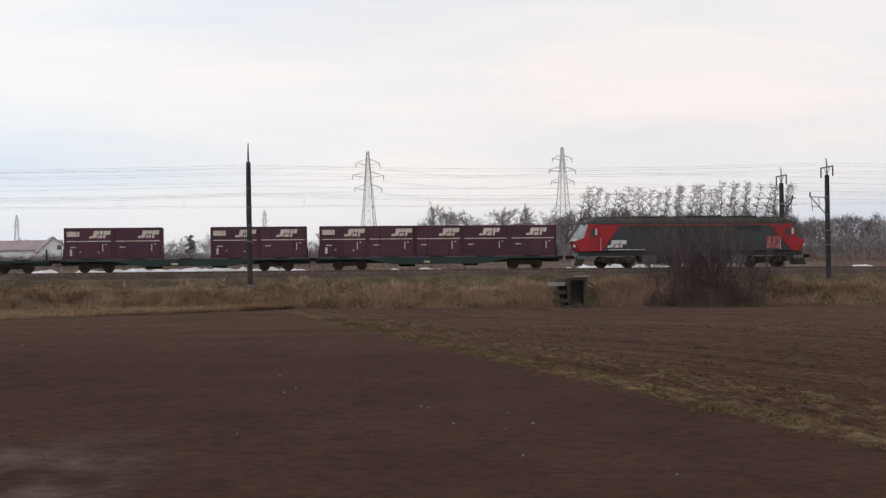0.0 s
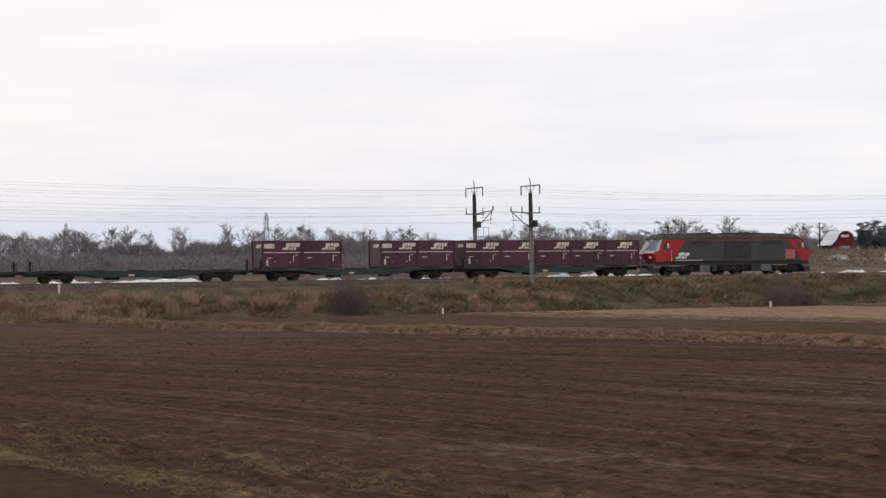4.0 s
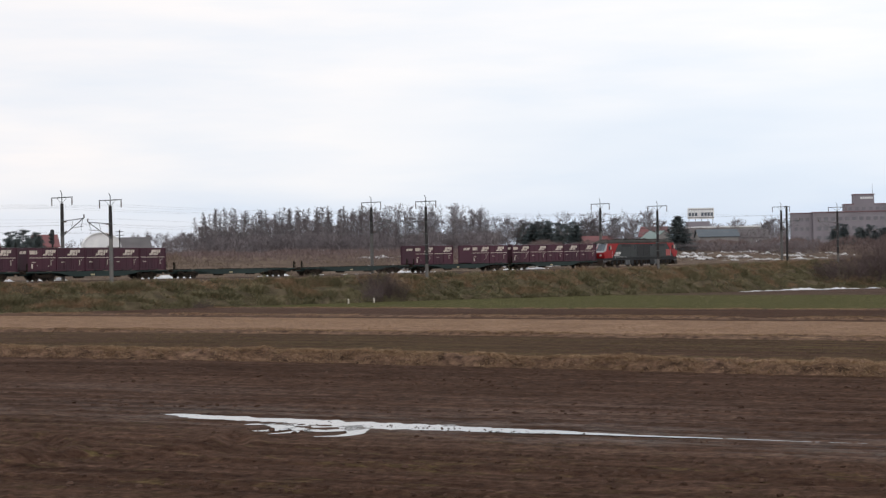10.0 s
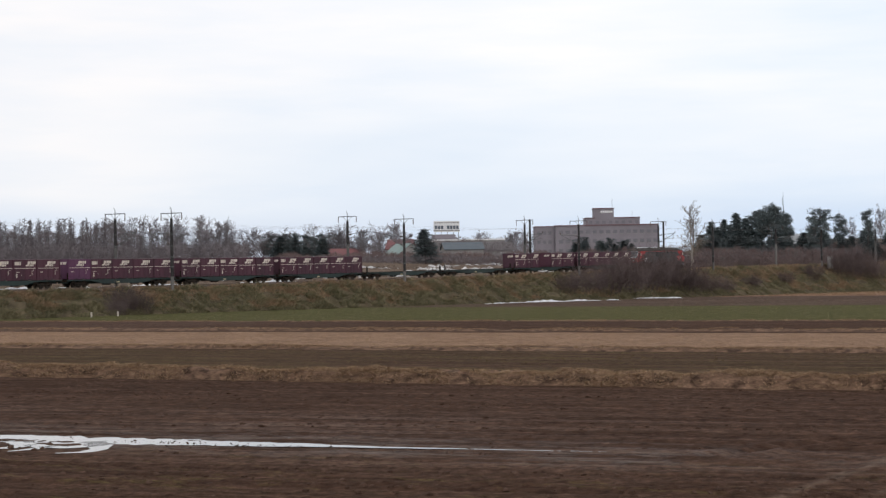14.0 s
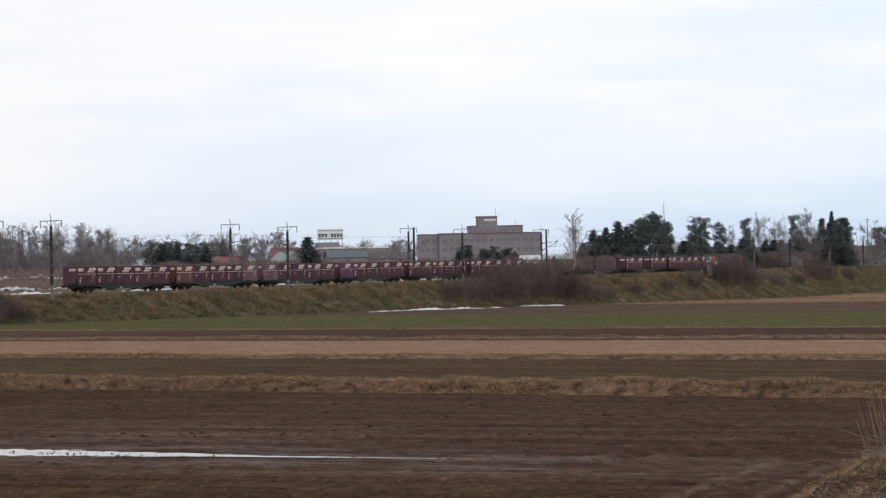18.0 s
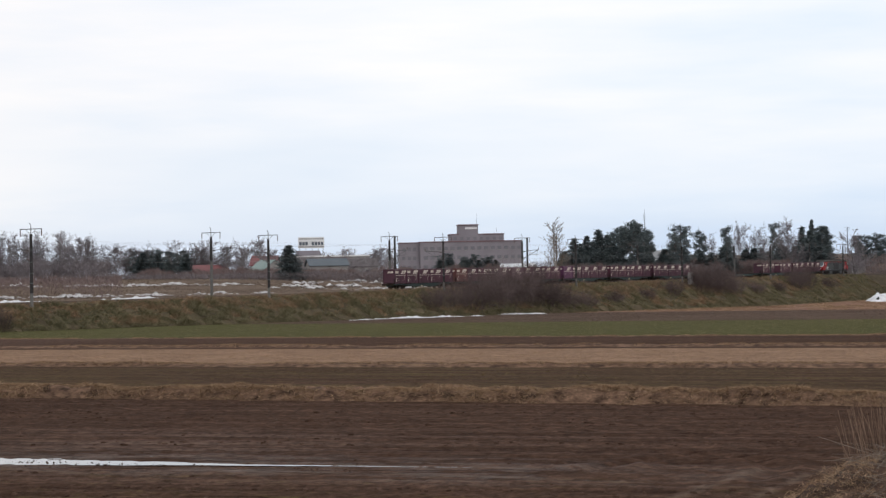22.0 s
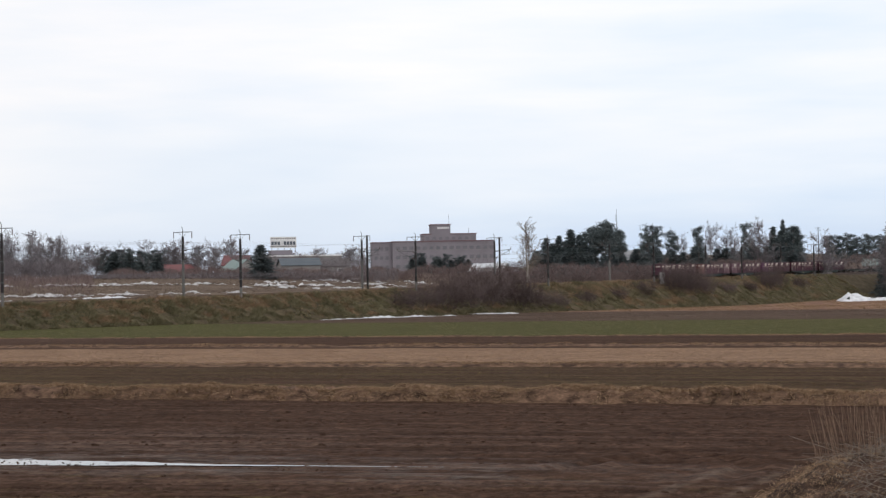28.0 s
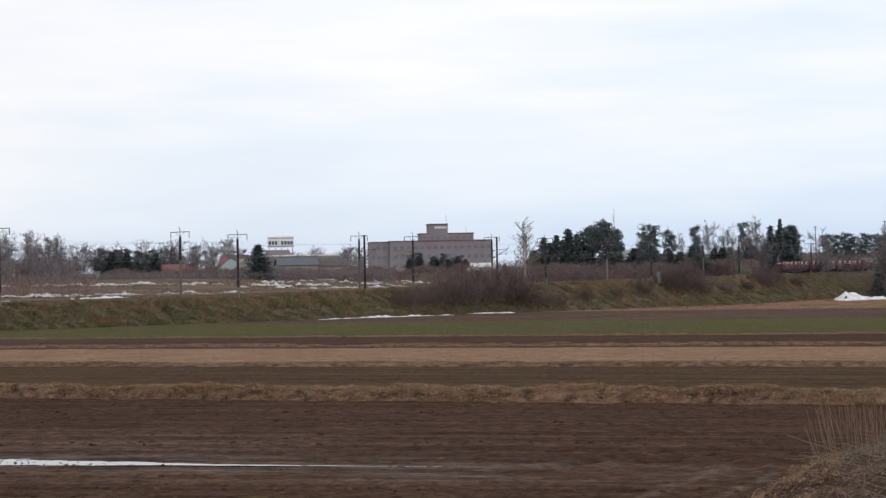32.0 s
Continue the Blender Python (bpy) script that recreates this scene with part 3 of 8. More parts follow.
    big, mid, fine = noise_(0.05, 4), furrow(1.0, 4, (0.55, 0.016, 1)), noise_(3.4, 6, (1.0, 1.0, 1), 0.74)
    rows_ = math_("ADD", math_("MULTIPLY", furrow(1.0, 4, (1.7, 0.028, 1)), 0.55), math_("MULTIPLY", furrow(2.0, 5, (2.3, 0.22, 1), 0.75), 0.45))
    wob = math_("MULTIPLY", math_("SUBTRACT", noise_(0.25, 4, (1, 0.6, 1)), 0.5), 5.0)
    xw = math_("ADD", X, wob)
    xs = math_("ADD", U, math_("MULTIPLY", wob, 0.09))
    soil = ramp2(mid, 0.34, (0.039, 0.0208, 0.0138), 0.66, (0.068, 0.0395, 0.0275))
    soil = mixc(math_("MULTIPLY", math_("SUBTRACT", rows_, 0.49), 7.0, True), soil, (0.092, 0.0553, 0.0398))
    soil = mixc(math_("MULTIPLY", math_("SUBTRACT", big, 0.54), 2.2, True), soil, (0.032, 0.0168, 0.0108))
    # paler, greyer streaks on the strip beside the puddle
    grey_soil = math_("MULTIPLY", band(U, 30.0, 42.0, 2.0), math_("MULTIPLY", math_("SUBTRACT", furrow(1.0, 5, (1.1, 0.06, 1), 0.7), 0.46), 5.0, True))
    soil = mixc(math_("MULTIPLY", math_("MULTIPLY", grey_soil, band(Y, 13, 48, 6)), 0.85), soil, (0.112, 0.077, 0.063))
    grey_soil = math_("MULTIPLY", math_("MULTIPLY", band(math_("ADD", X, math_("MULTIPLY", Y, 0.22)), 23.0, 25.4, 0.9), band(Y, 25, 34, 3)), math_("MULTIPLY", math_("SUBTRACT", noise_(0.9, 5, (1, 0.6, 1), 0.7), 0.40), 4.0, True))
    soil = mixc(math_("MULTIPLY", grey_soil, 0.75), soil, (0.125, 0.088, 0.074))
    straw = ramp2(noise_(0.9, 5, (1.2, 0.25, 1)), 0.3, (0.158, 0.099, 0.067), 0.7, (0.275, 0.181, 0.124))
    green = ramp2(noise_(0.6, 5, (1, 0.3, 1)), 0.3, (0.056, 0.055, 0.021), 0.7, (0.082, 0.078, 0.032))
    weedy = ramp2(furrow(1.2, 5, (1.4, 0.10, 1), 0.7), 0.35, (0.042, 0.031, 0.016), 0.7, (0.115, 0.083, 0.042))
    # beyond the balk the soil is harrowed even
    plain = band(math_("ADD", X, math_("MULTIPLY", Y, 0.22)), -300, 15.4, 0.5)
    soil = mixc(plain, soil, ramp2(noise_(0.30, 5, (1, 0.6, 1)), 0.3, (0.042, 0.0225, 0.0158), 0.7, (0.056, 0.0315, 0.0230)))
    # paler with distance: the brightness at grazing angles is put into the soil colour
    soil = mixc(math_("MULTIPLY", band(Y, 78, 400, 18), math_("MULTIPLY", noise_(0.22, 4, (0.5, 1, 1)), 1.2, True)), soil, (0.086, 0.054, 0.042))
    c = soil
    # dark lines along the plot: shade of the furrow bottoms put into the colour
    fur = math_("SUBTRACT", furrow(1.0, 3, (0.62, 0.010, 1), 0.5), 0.5)
    fur = math_("SUBTRACT", 1.0, math_("MULTIPLY", math_("ABSOLUTE", fur, 0.0), 26.0), True)
    dark = math_("MULTIPLY", fur, math_("MULTIPLY", math_("SUBTRACT", noise_(0.35, 4), 0.36), 4.0, True))
    dark = math_("MULTIPLY", dark, math_("SUBTRACT", 1.0, plain))
    c = mixc(math_("MULTIPLY", dark, 0.7), c, (0.024, 0.0130, 0.0088))
    # weeds coming up in the wet part of the plot
    wet = math_("MULTIPLY", band(xw, 19, 31, 4), math_("MULTIPLY", math_("SUBTRACT", noise_(1.6, 5, (1.7, 0.5, 1), 0.7), 0.55), 6.0, True))
    c = mixc(math_("MULTIPLY", wet, 0.6), c, (0.105, 0.085, 0.032))
    # the grassy balk that runs towards the camera
    side = math_("ADD", X, math_("MULTIPLY", Y, 0.22))
    sidew = math_("ADD", side, math_("MULTIPLY", wob, 0.16))
    along = n.new("ShaderNodeCombineXYZ")
    l.new(math_("MULTIPLY", side, 1.7), along.inputs[0])
    l.new(math_("MULTIPLY", math_("SUBTRACT", Y, math_("MULTIPLY", X, 0.22)), 0.42), along.inputs[1])
    streak = n.new("ShaderNodeTexNoise")
    streak.inputs["Scale"].default_value, streak.inputs["Detail"].default_value, streak.inputs["Roughness"].default_value = 1.0, 6, 0.75
    l.new(along.outputs[0], streak.inputs["Vector"])
    patch = math_("MULTIPLY", math_("SUBTRACT", streak.outputs["Fac"], 0.50), 7.0, True)
    solid = math_("MULTIPLY", math_("SUBTRACT", streak.outputs["Fac"], 0.42), 6.0, True)
    grassy = math_("MAXIMUM", math_("MULTIPLY", band(sidew, 15.5, 16.7, 0.22), solid), math_("MULTIPLY", band(sidew, 17.3, 20.2, 0.5), patch))
    c = mixc(grassy, c, ramp2(noise_(1.5, 4), 0.3, (0.070, 0.052, 0.025), 0.7, (0.160, 0.120, 0.060)))
    # wheel marks that come up to the levee
    marks = math_("MAXIMUM", band(math_("ADD", Y, math_("MULTIPLY", X, 0.11)), 10.55, 10.80, 0.12), band(math_("ADD", Y, math_("MULTIPLY", X, 0.07)), 8.05, 8.25, 0.10))
    marks = math_("MULTIPLY", marks, math_("MULTIPLY", band(X, 26.5, 35.5, 1.0), math_("MULTIPLY", math_("SUBTRACT", noise_(1.2, 4), 0.36), 4.0, True)))
    c = mixc(math_("MULTIPLY", marks, 0.7), c, (0.125, 0.090, 0.070))
    # a worn, dry track at the levee's foot
    worn = math_("MULTIPLY", band(math_("ADD", X, math_("MULTIPLY", Y, 0.10)), -6.2, -2.6, 1.0), math_("MULTIPLY", math_("SUBTRACT", noise_(0.5, 4, (1, 0.4, 1)), 0.42), 3.5, True))
    worn = math_("MULTIPLY", worn, band(Y, 5, 34, 4))
    c = mixc(math_("MULTIPLY", worn, 0.75), c, (0.145, 0.115, 0.095))
    # plots side by side, each with its own cover
    c = mixc(band(xs, 54.9, 57.4, 0.4), c, ramp2(noise_(0.8, 6, (1.2, 0.5, 1), 0.7), 0.35, (0.055, 0.034, 0.022), 0.68, (0.205, 0.135, 0.088)))
    c = mixc(math_("MULTIPLY", band(xs, 57.0, 81.0, 0.4), math_("MULTIPLY", math_("SUBTRACT", furrow(0.8, 5, (1.6, 0.06, 1), 0.65), 0.43), 5.0, True)), c, weedy)
    c = mixc(band(xs, 81.2, 108.9, 0.2), c, straw)
    c = mixc(band(xs, 139.6, 212.0, 0.5), c, green)
    # the far plot's mottled brown is lifted, with distance haze in its colour
    c = mixc(band(xs, 212.5, 312.0, 0.5), c, ramp2(noise_(0.5, 5, (0.6, 0.12, 1), 0.7), 0.32, (0.052, 0.034, 0.026), 0.70, (0.108, 0.074, 0.058)))
    c = mixc(band(xs, 311.0, 520.0, 4.0), c, ramp2(noise_(0.4, 5, (0.4, 0.4, 1)), 0.3, (0.150, 0.086, 0.064), 0.7, (0.24, 0.150, 0.112)))
    # rough pasture on the other side of the line
    beyond = n.new("ShaderNodeVectorMath")
    beyond.operation = "DISTANCE"
    beyond.inputs[1].default_value = (145.0, -795.0, 0.0)
    flat = n.new("ShaderNodeCombineXYZ")
    l.new(X, flat.inputs[0])
    l.new(Y, flat.inputs[1])
    l.new(flat.outputs[0], beyond.inputs[0])
    past = band(beyond.outputs["Value"], 938, 90000, 3)
    rough_ = ramp2(noise_(0.12, 6, (1, 1, 1), 0.65), 0.32, (0.088, 0.065, 0.052), 0.70, (0.166, 0.126, 0.097))
    c = mixc(past, c, rough_)
    gr = n.new("ShaderNodeMapRange")
    gr.inputs["From Min"].default_value, gr.inputs["From Max"].default_value = 0.33, 0.67
    gr.inputs["To Min"].default_value, gr.inputs["To Max"].default_value = 0.50, 1.55
    l.new(fine, gr.inputs["Value"])
    # the plot beyond the balk is worked finer
    calm = math_("MULTIPLY", band(side, -300, 15.4, 0.8), 0.62)
    pebble = n.new("ShaderNodeMapRange")
    pebble.inputs["From Min"].default_value, pebble.inputs["From Max"].default_value = 0.33, 0.67
    pebble.inputs["To Min"].default_value, pebble.inputs["To Max"].default_value = 0.72, 1.30
    l.new(noise_(9.0, 4, (1, 1, 1), 0.65), pebble.inputs["Value"])
    even = n.new("ShaderNodeMix")
    l.new(calm, even.inputs["Factor"])
    l.new(gr.outputs[0], even.inputs["A"])
    l.new(pebble.outputs[0], even.inputs["B"])
    sp = n.new("ShaderNodeMapRange")
    sp.inputs["From Min"].default_value, sp.inputs["From Max"].default_value = 0.3, 0.7
    sp.inputs["To Min"].default_value, sp.inputs["To Max"].default_value = 0.74, 1.28
    l.new(noise_(1.7, 6, (1.0, 0.75, 1), 0.75), sp.inputs["Value"])
    speck = sp.outputs[0]
    sc = n.new("ShaderNodeVectorMath")
    sc.operation = "SCALE"
    l.new(c, sc.inputs[0])
    l.new(math_("MULTIPLY", even.outputs["Result"], speck), sc.inputs["Scale"])
    l.new(sc.outputs[0], b.inputs["Base Color"])
    damp = math_("MULTIPLY", math_("MULTIPLY", band(xs, 31.2, 35.6, 0.9), band(Y, 8, 36, 4)), math_("MULTIPLY", math_("SUBTRACT", noise_(1.1, 5, (1.8, 0.45, 1), 0.7), 0.44), 3.0, True))
    l.new(math_("ADD", math_("MULTIPLY", damp, 0.48), 0.03), b.inputs["Specular IOR Level"])
    l.new(math_("SUBTRACT", 1.0, math_("MULTIPLY", damp, 0.4)), b.inputs["Roughness"])
    hgt = math_("ADD", math_("MULTIPLY", fine, 0.7), math_("ADD", rows_, math_("MULTIPLY", noise_(11.0, 4), 0.35)))
    bp = n.new("ShaderNodeBump")
    bp.inputs["Strength"].default_value, bp.inputs["Distance"].default_value = 0.9, 0.12
    l.new(hgt, bp.inputs["Height"])
    l.new(bp.outputs[0], b.inputs["Normal"])
    return m


def az_in(x, y):
    a = np.degrees(np.arctan2(x, y))
    return ease((a + 17) / 1.0) * ease((86.5 - a) / 0.8)


# ruts where machines turned: points along each, depth
RUTS = [([(19.0, 27.6), (20.4, 26.9), (22.4, 26.4), (24.4, 26.7), (26.0, 27.9), (27.0, 29.6)], 0.11), ([(22.8, 25.6), (25.0, 25.6), (26.4, 24.2), (27.9, 24.5), (29.2, 25.6)], 0.10),
        ([(21.3, 30.2), (22.6, 30.6), (23.8, 30.0)], 0.08), ([(34.2, 10.4), (36.7, 9.4), (38.0, 8.8), (37.2, 7.5), (35.4, 6.5), (33.0, 6.6)], 0.07)]


def rut_depth(x, y):
    out = np.zeros_like(x)
    for pts, deep in RUTS:
        k = np.linspace(0, 1, len(pts))
        v = np.linspace(0, 1, 60)
        px, py = np.interp(v, k, [q[0] for q in pts]), np.interp(v, k, [q[1] for q in pts])
        near = (x > px.min() - 1.5) & (x < px.max() + 1.5) & (y > py.min() - 1.5) & (y < py.max() + 1.5)
        d = np.sqrt(((x[near, None] - px) ** 2 + (y[near, None] - py) ** 2).min(1))
        out[near] += deep * (np.exp(-(d / 0.22) ** 2) - 0.55 * np.exp(-((d - 0.5) / 0.2) ** 2))
    return out


def make_plot():
    """The ploughed plot before the camera: long furrow slices and clods as relief."""
    az, r = np.arange(-17.5, 87.2, 0.115), 9.2 * 1.0056 ** np.arange(0, 410)
    A, Rr = np.meshgrid(np.radians(az), r)
    x, y = (Rr * np.sin(A)).ravel(), (Rr * np.cos(A)).ravel()
    z, u = field_z(x, y), plot_u(x, y)
    side = x + 0.22 * y
    turf = ease((side - 15.2) / 0.6) * (1 - ease((side - 20.0) / 0.8))
    d = np.array([noise.noise((a * 0.9, b_ * 0.02, 70.0)) * 0.045 + noise.noise((a * 2.0, b_ * 0.035, 71.0)) * 0.045 + noise.noise((a * 3.6, b_ * 1.2, 74.0)) * 0.022 + max(0.0, noise.noise((a * 3.0, b_ * 2.6, 72.0))) * 0.030 + max(0.0, noise.noise((a * 7.0, b_ * 6.0, 73.0)) - 0.1) * 0.060 for a, b_ in zip(furrow_w(x, y), y)])
    lumps = np.array([max(0.0, noise.noise((a * 2.2, b_ * 1.6, 75.0)) + 0.15) for a, b_ in zip(x, y)]) * 0.13
    d = d * (0.35 + 0.65 * ease((side - 15.5) / 1.0)) + lumps * turf - rut_depth(x, y)
    rim = ease((Rr.ravel() - 9.3) / 1.5) * (1 - ease((Rr.ravel() - 86) / 3)) * ease((54.6 - u) / 0.8) * az_in(x, y)
    # the wheel marks hold the water
    low = np.maximum(np.exp(-((x - 33.0) / 1.0) ** 2) * ease((y - 10) / 4) * ease((34 - y) / 4), np.exp(-((x - 31.2) / 1.3) ** 2) * ease((y - 22) / 2) * ease((29 - y) / 2))
    z = z + d * rim * (1 - 0.8 * low) - (0.025 + 0.012 * ease((23 - y) / 4)) * low + 0.005 - 0.12 * (1 - rim)
    na, nr = len(az), len(r)
    a = (np.arange(nr - 1)[:, None] * na + np.arange(na - 1)[None, :]).ravel()
    F = np.stack([a, a + 1, a + 1 + na, a + na], 1)
    F = F[(u[F] < 54.7).all(1)]
    return tagged(new("ploughed_plot", big_mesh("ploughed_plot", np.stack([x, y, z], 1), F, bpy.data.materials["fields"], True)), "ploughed brown soil broken into clods and furrows", "soil", kind="structure")


def make_ground():
    az = np.concatenate([np.arange(-40, 104, 0.3), np.arange(104, 320, 6.0)])
    r = np.concatenate([[0.001, 0.6], 2.0 * 1.0175 ** np.arange(0, 440)])
    A, Rr = np.meshgrid(np.radians(az), r)
    x, y = (Rr * np.sin(A)).ravel(), (Rr * np.cos(A)).ravel()
    x = x + 0.4 * (1 - ease(Rr.ravel() / 2))
    z = land_z(x, y)
    s, o = nearest(x, y)
    rough = np.array([noise.noise((px * 0.9, py * 0.5, 1.0)) for px, py in zip(x, y)]) * 0.035
    z = z + rough * (Rr.ravel() < 150)
    # the ploughed plot has a sheet of its own, so the ground dips under it
    rr = Rr.ravel()
    z = z - 0.16 * ease((rr - 9.5) / 1.5) * (1 - ease((rr - 88) / 2)) * ease((54.2 - plot_u(x, y)) / 0.6) * (az_in(x, y))
    na, nr = len(az), len(r)
    i = np.arange(nr - 1)[:, None] * na
    j = np.arange(na)[None, :]
    a, b_ = (i + j).ravel(), (i + (j + 1) % na).ravel()
    faces = np.stack([a, b_, b_ + na, a + na], 1)
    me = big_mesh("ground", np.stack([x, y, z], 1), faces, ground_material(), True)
    return tagged(new("ground", me), "ploughed brown fields with strips of straw and young green crop", "ground", kind="structure")


make_ground()
make_plot()


def bund_z(u, y):
    """The bund between two plots: a steep worn face towards the ploughed soil and a gentle back."""
    u, y = np.atleast_1d(u).astype(float), np.atleast_1d(y).astype(float)
    n1 = np.array([noise.noise((b_ * 0.22, 3.0, 21.0)) + 0.6 * noise.noise((b_ * 0.75, 5.0, 22.0)) for b_ in y])
    n2 = np.array([noise.noise((a * 1.6, b_ * 1.5, 23.0)) + 0.6 * noise.noise((a * 3.4, b_ * 3.3, 24.0)) for a, b_ in zip(u, y)])
    foot = 54.62 + 0.24 * n1
    face = ease((u - foot) / (0.75 + 0.25 * n2))
    back = 1 - ease((u - 55.9 - 0.3 * n1) / 1.9)
    return field_z(plot_x(u, y), y) + (0.40 + 0.14 * n1) * face * back + 0.13 * n2 * ease((u - 54.4) / 0.5) * (1 - ease((u - 56.6) / 0.9)) - 0.06 * (1 - face * back)


def ridge_z(u, y, u0, high, wide, seed):
    """A thin ridge of turf along a plot's edge, broken and uneven."""
    u, y = np.atleast_1d(u).astype(float), np.atleast_1d(y).astype(float)
    n1 = np.array([noise.noise((b_ * 0.16, seed, 31.0)) + 0.7 * noise.noise((b_ * 0.6, seed, 32.0)) for b_ in y])
    n2 = np.array([noise.noise((a * 1.3, b_ * 0.9, seed)) for a, b_ in zip(u, y)])
    return field_z(plot_x(u, y), y) + high * (0.95 + 0.35 * n1 + 0.40 * n2) * np.exp(-(np.abs(u - u0 - 0.5 * n1) / wide) ** 2.6) - 0.03


def strip_mesh(name, us, ys, height, material, label):
    U_, Y_ = np.meshgrid(us, ys)
    u, y = U_.ravel(), Y_.ravel()
    V = np.stack([plot_x(u, y), y, height(u, y)], 1)
    n, m_ = len(us), len(ys)
    a = (np.arange(m_ - 1)[:, None] * n + np.arange(n - 1)[None]).ravel()
    F = np.stack([a, a + 1, a + 1 + n, a + n], 1)
    return tagged(new(name, big_mesh(name, V, F, M[material], True)), label, "bund", kind="structure")


strip_mesh("bund", np.arange(54.2, 58.4, 0.13), np.arange(-8, 126, 0.2), bund_z, "bund", "low worn bund of turf between two plots")
# thin ridges along the edges of the plots beyond: across, height, half width, seed
RIDGES = [(81.7, 0.19, 0.5, 1.5), (85.0, 0.10, 0.5, 7.5), (112.9, 0.17, 0.7, 3.5), (138.8, 0.10, 0.5, 5.5)]
for u0, high, wide, seed in RIDGES:
    strip_mesh("plot_ridge", np.arange(u0 - 1.9, u0 + 1.95, 0.2), np.arange(-8, 128, 0.3), lambda u, y: ridge_z(u, y, u0, high, wide, seed), "bund", "thin broken ridge of dry turf along a plot edge")


def make_bank():
    """The railway embankment, swept along the line with an uneven turf surface."""
    ss = np.arange(-190, 640, 0.8)
    rng = np.random.default_rng(4)
    verts, rows_n = [], None
    pts = [line(s) for s in ss]
    for s, p in zip(ss, pts):
        h = heading(s)
        nx, ny = -math.cos(h), math.sin(h)
        toe_g = min(float(field_z(p[0] - nx * 11, p[1] - ny * 11)), p[2] - 1.0)
        height = p[2] - 0.55 - toe_g
        w = 1.55 * height
        offs = np.concatenate([np.linspace(-5.4 - w - 0.6, -5.4, 13), [-5.2, -4.9, 3.6, 4.6, 5.6, 7.4, 10]])
        t = np.concatenate([np.linspace(-0.05, 1, 13), [1.0, 1.0, 1.0, 1.0, 0.95, 0.7, 0.2]])
        zz = toe_g + height * t
        zz[12:] = p[2] - 0.55 + np.array([0, 0.02, 0.03, 0.03, 0.02, -0.1, -0.4, -0.9])
        for k, (o, z) in enumerate(zip(offs, zz)):
            j = noise.noise((s * 0.22, o * 0.6, 3.0)) * 0.36 + noise.noise((s * 0.6, o * 1.5, 7.0)) * 0.34 if 0 < k < 13 else 0
            verts.append((p[0] + nx * o, p[1] + ny * o, z + j))
        rows_n = len(offs)
    n = len(ss)
    i = np.arange(n - 1)[:, None] * rows_n
    j = np.arange(rows_n - 1)[None, :]
    a = (i + j).ravel()
    faces = np.stack([a, a + 1, a + 1 + rows_n, a + rows_n], 1)
    return tagged(new("embankment", big_mesh("embankment", verts, faces, M["bank"], True)), "low railway embankment overgrown with dry grass", "embankment", kind="structure")


make_bank()


def sweep(name, profile, s0, s1, step, material, dz=0.0):
    """A profile of (offset, height) points carried along the line."""
    ss = np.arange(s0, s1 + step, step)
    verts = []
    for s in ss:
        for o, z in profile:
            verts.append(line(s, o, z + dz))
    m, n = len(profile), len(ss)
    faces = []
    for i in range(n - 1):
        for j in range(m):
            k = (j + 1) % m
            faces.append((i * m + j, i * m + k, (i + 1) * m + k, (i + 1) * m + j))
    return big_mesh(name, verts, faces, material)


TRACKS = (1.22, -2.58)
for o in TRACKS:
    bed = new("ballast_bed", sweep("ballast_bed", [(o - 2.6, -0.60), (o - 1.75, -0.17), (o + 1.75, -0.17), (o + 2.6, -0.60)], -190, 640, 2, M["ballast"]))
    tagged(bed, "brown-grey crushed stone ballast bed", "ballast", kind="structure")
    tr = thing("railway_track", "rusty steel railway track on the ballast bed", "railway track", "two running lines", kind="structure")
    for side in (-0.534, 0.534):
        part("rail", sweep("rail", [(o + side - 0.033, -0.16), (o + side - 0.033, 0), (o + side + 0.033, 0), (o + side + 0.033, -0.16)], -190, 640, 2, M["rail"]), None, tr)
    sb = Build()
    for s in np.arange(-110, 480, 0.62):
        p = line(s, o, -0.17)
        sb.box(-0.11, 0.11, -1.0, 1.0, -0.05, 0.035, pose(*p, 0, 0, 90 - math.degrees(heading(s))))
    tagged(part("sleeper_row", sb, M["sleeper"], tr), kind="stuff")

# ---- the freight train ----


def run(t):
    """How far the locomotive's front has come along the line after t seconds."""
    return 0.57 + 21.52 * t + 0.0212 * t * t - 0.00128 * t ** 3


def ride(t, back, half=7.1):
    """The pose, on the rails, of a vehicle whose middle lies that far behind the train's front."""
    s = run(t) - back
    a, b = Vector(line(s - half, 1.22)), Vector(line(s + half, 1.22))
    d, c = b - a, (a + b) / 2
    return Matrix.LocRotScale(c, Euler((0, -math.atan2(d.z, d.xy.length), math.atan2(d.y, d.x))), None)


MOVERS = []  # (thing, metres behind the front, its place on the vehicle)


def plate(b, x0, x1, z0, z1, y, lean=0.0, thick=0.006):
    """A thin raised plate on the side that faces -y, leaning as italic letters do."""
    b.prism([(x0, z0), (x1, z0), (x1 + lean, z1), (x0 + lean, z1)], "y", y - thick, y + 0.002)


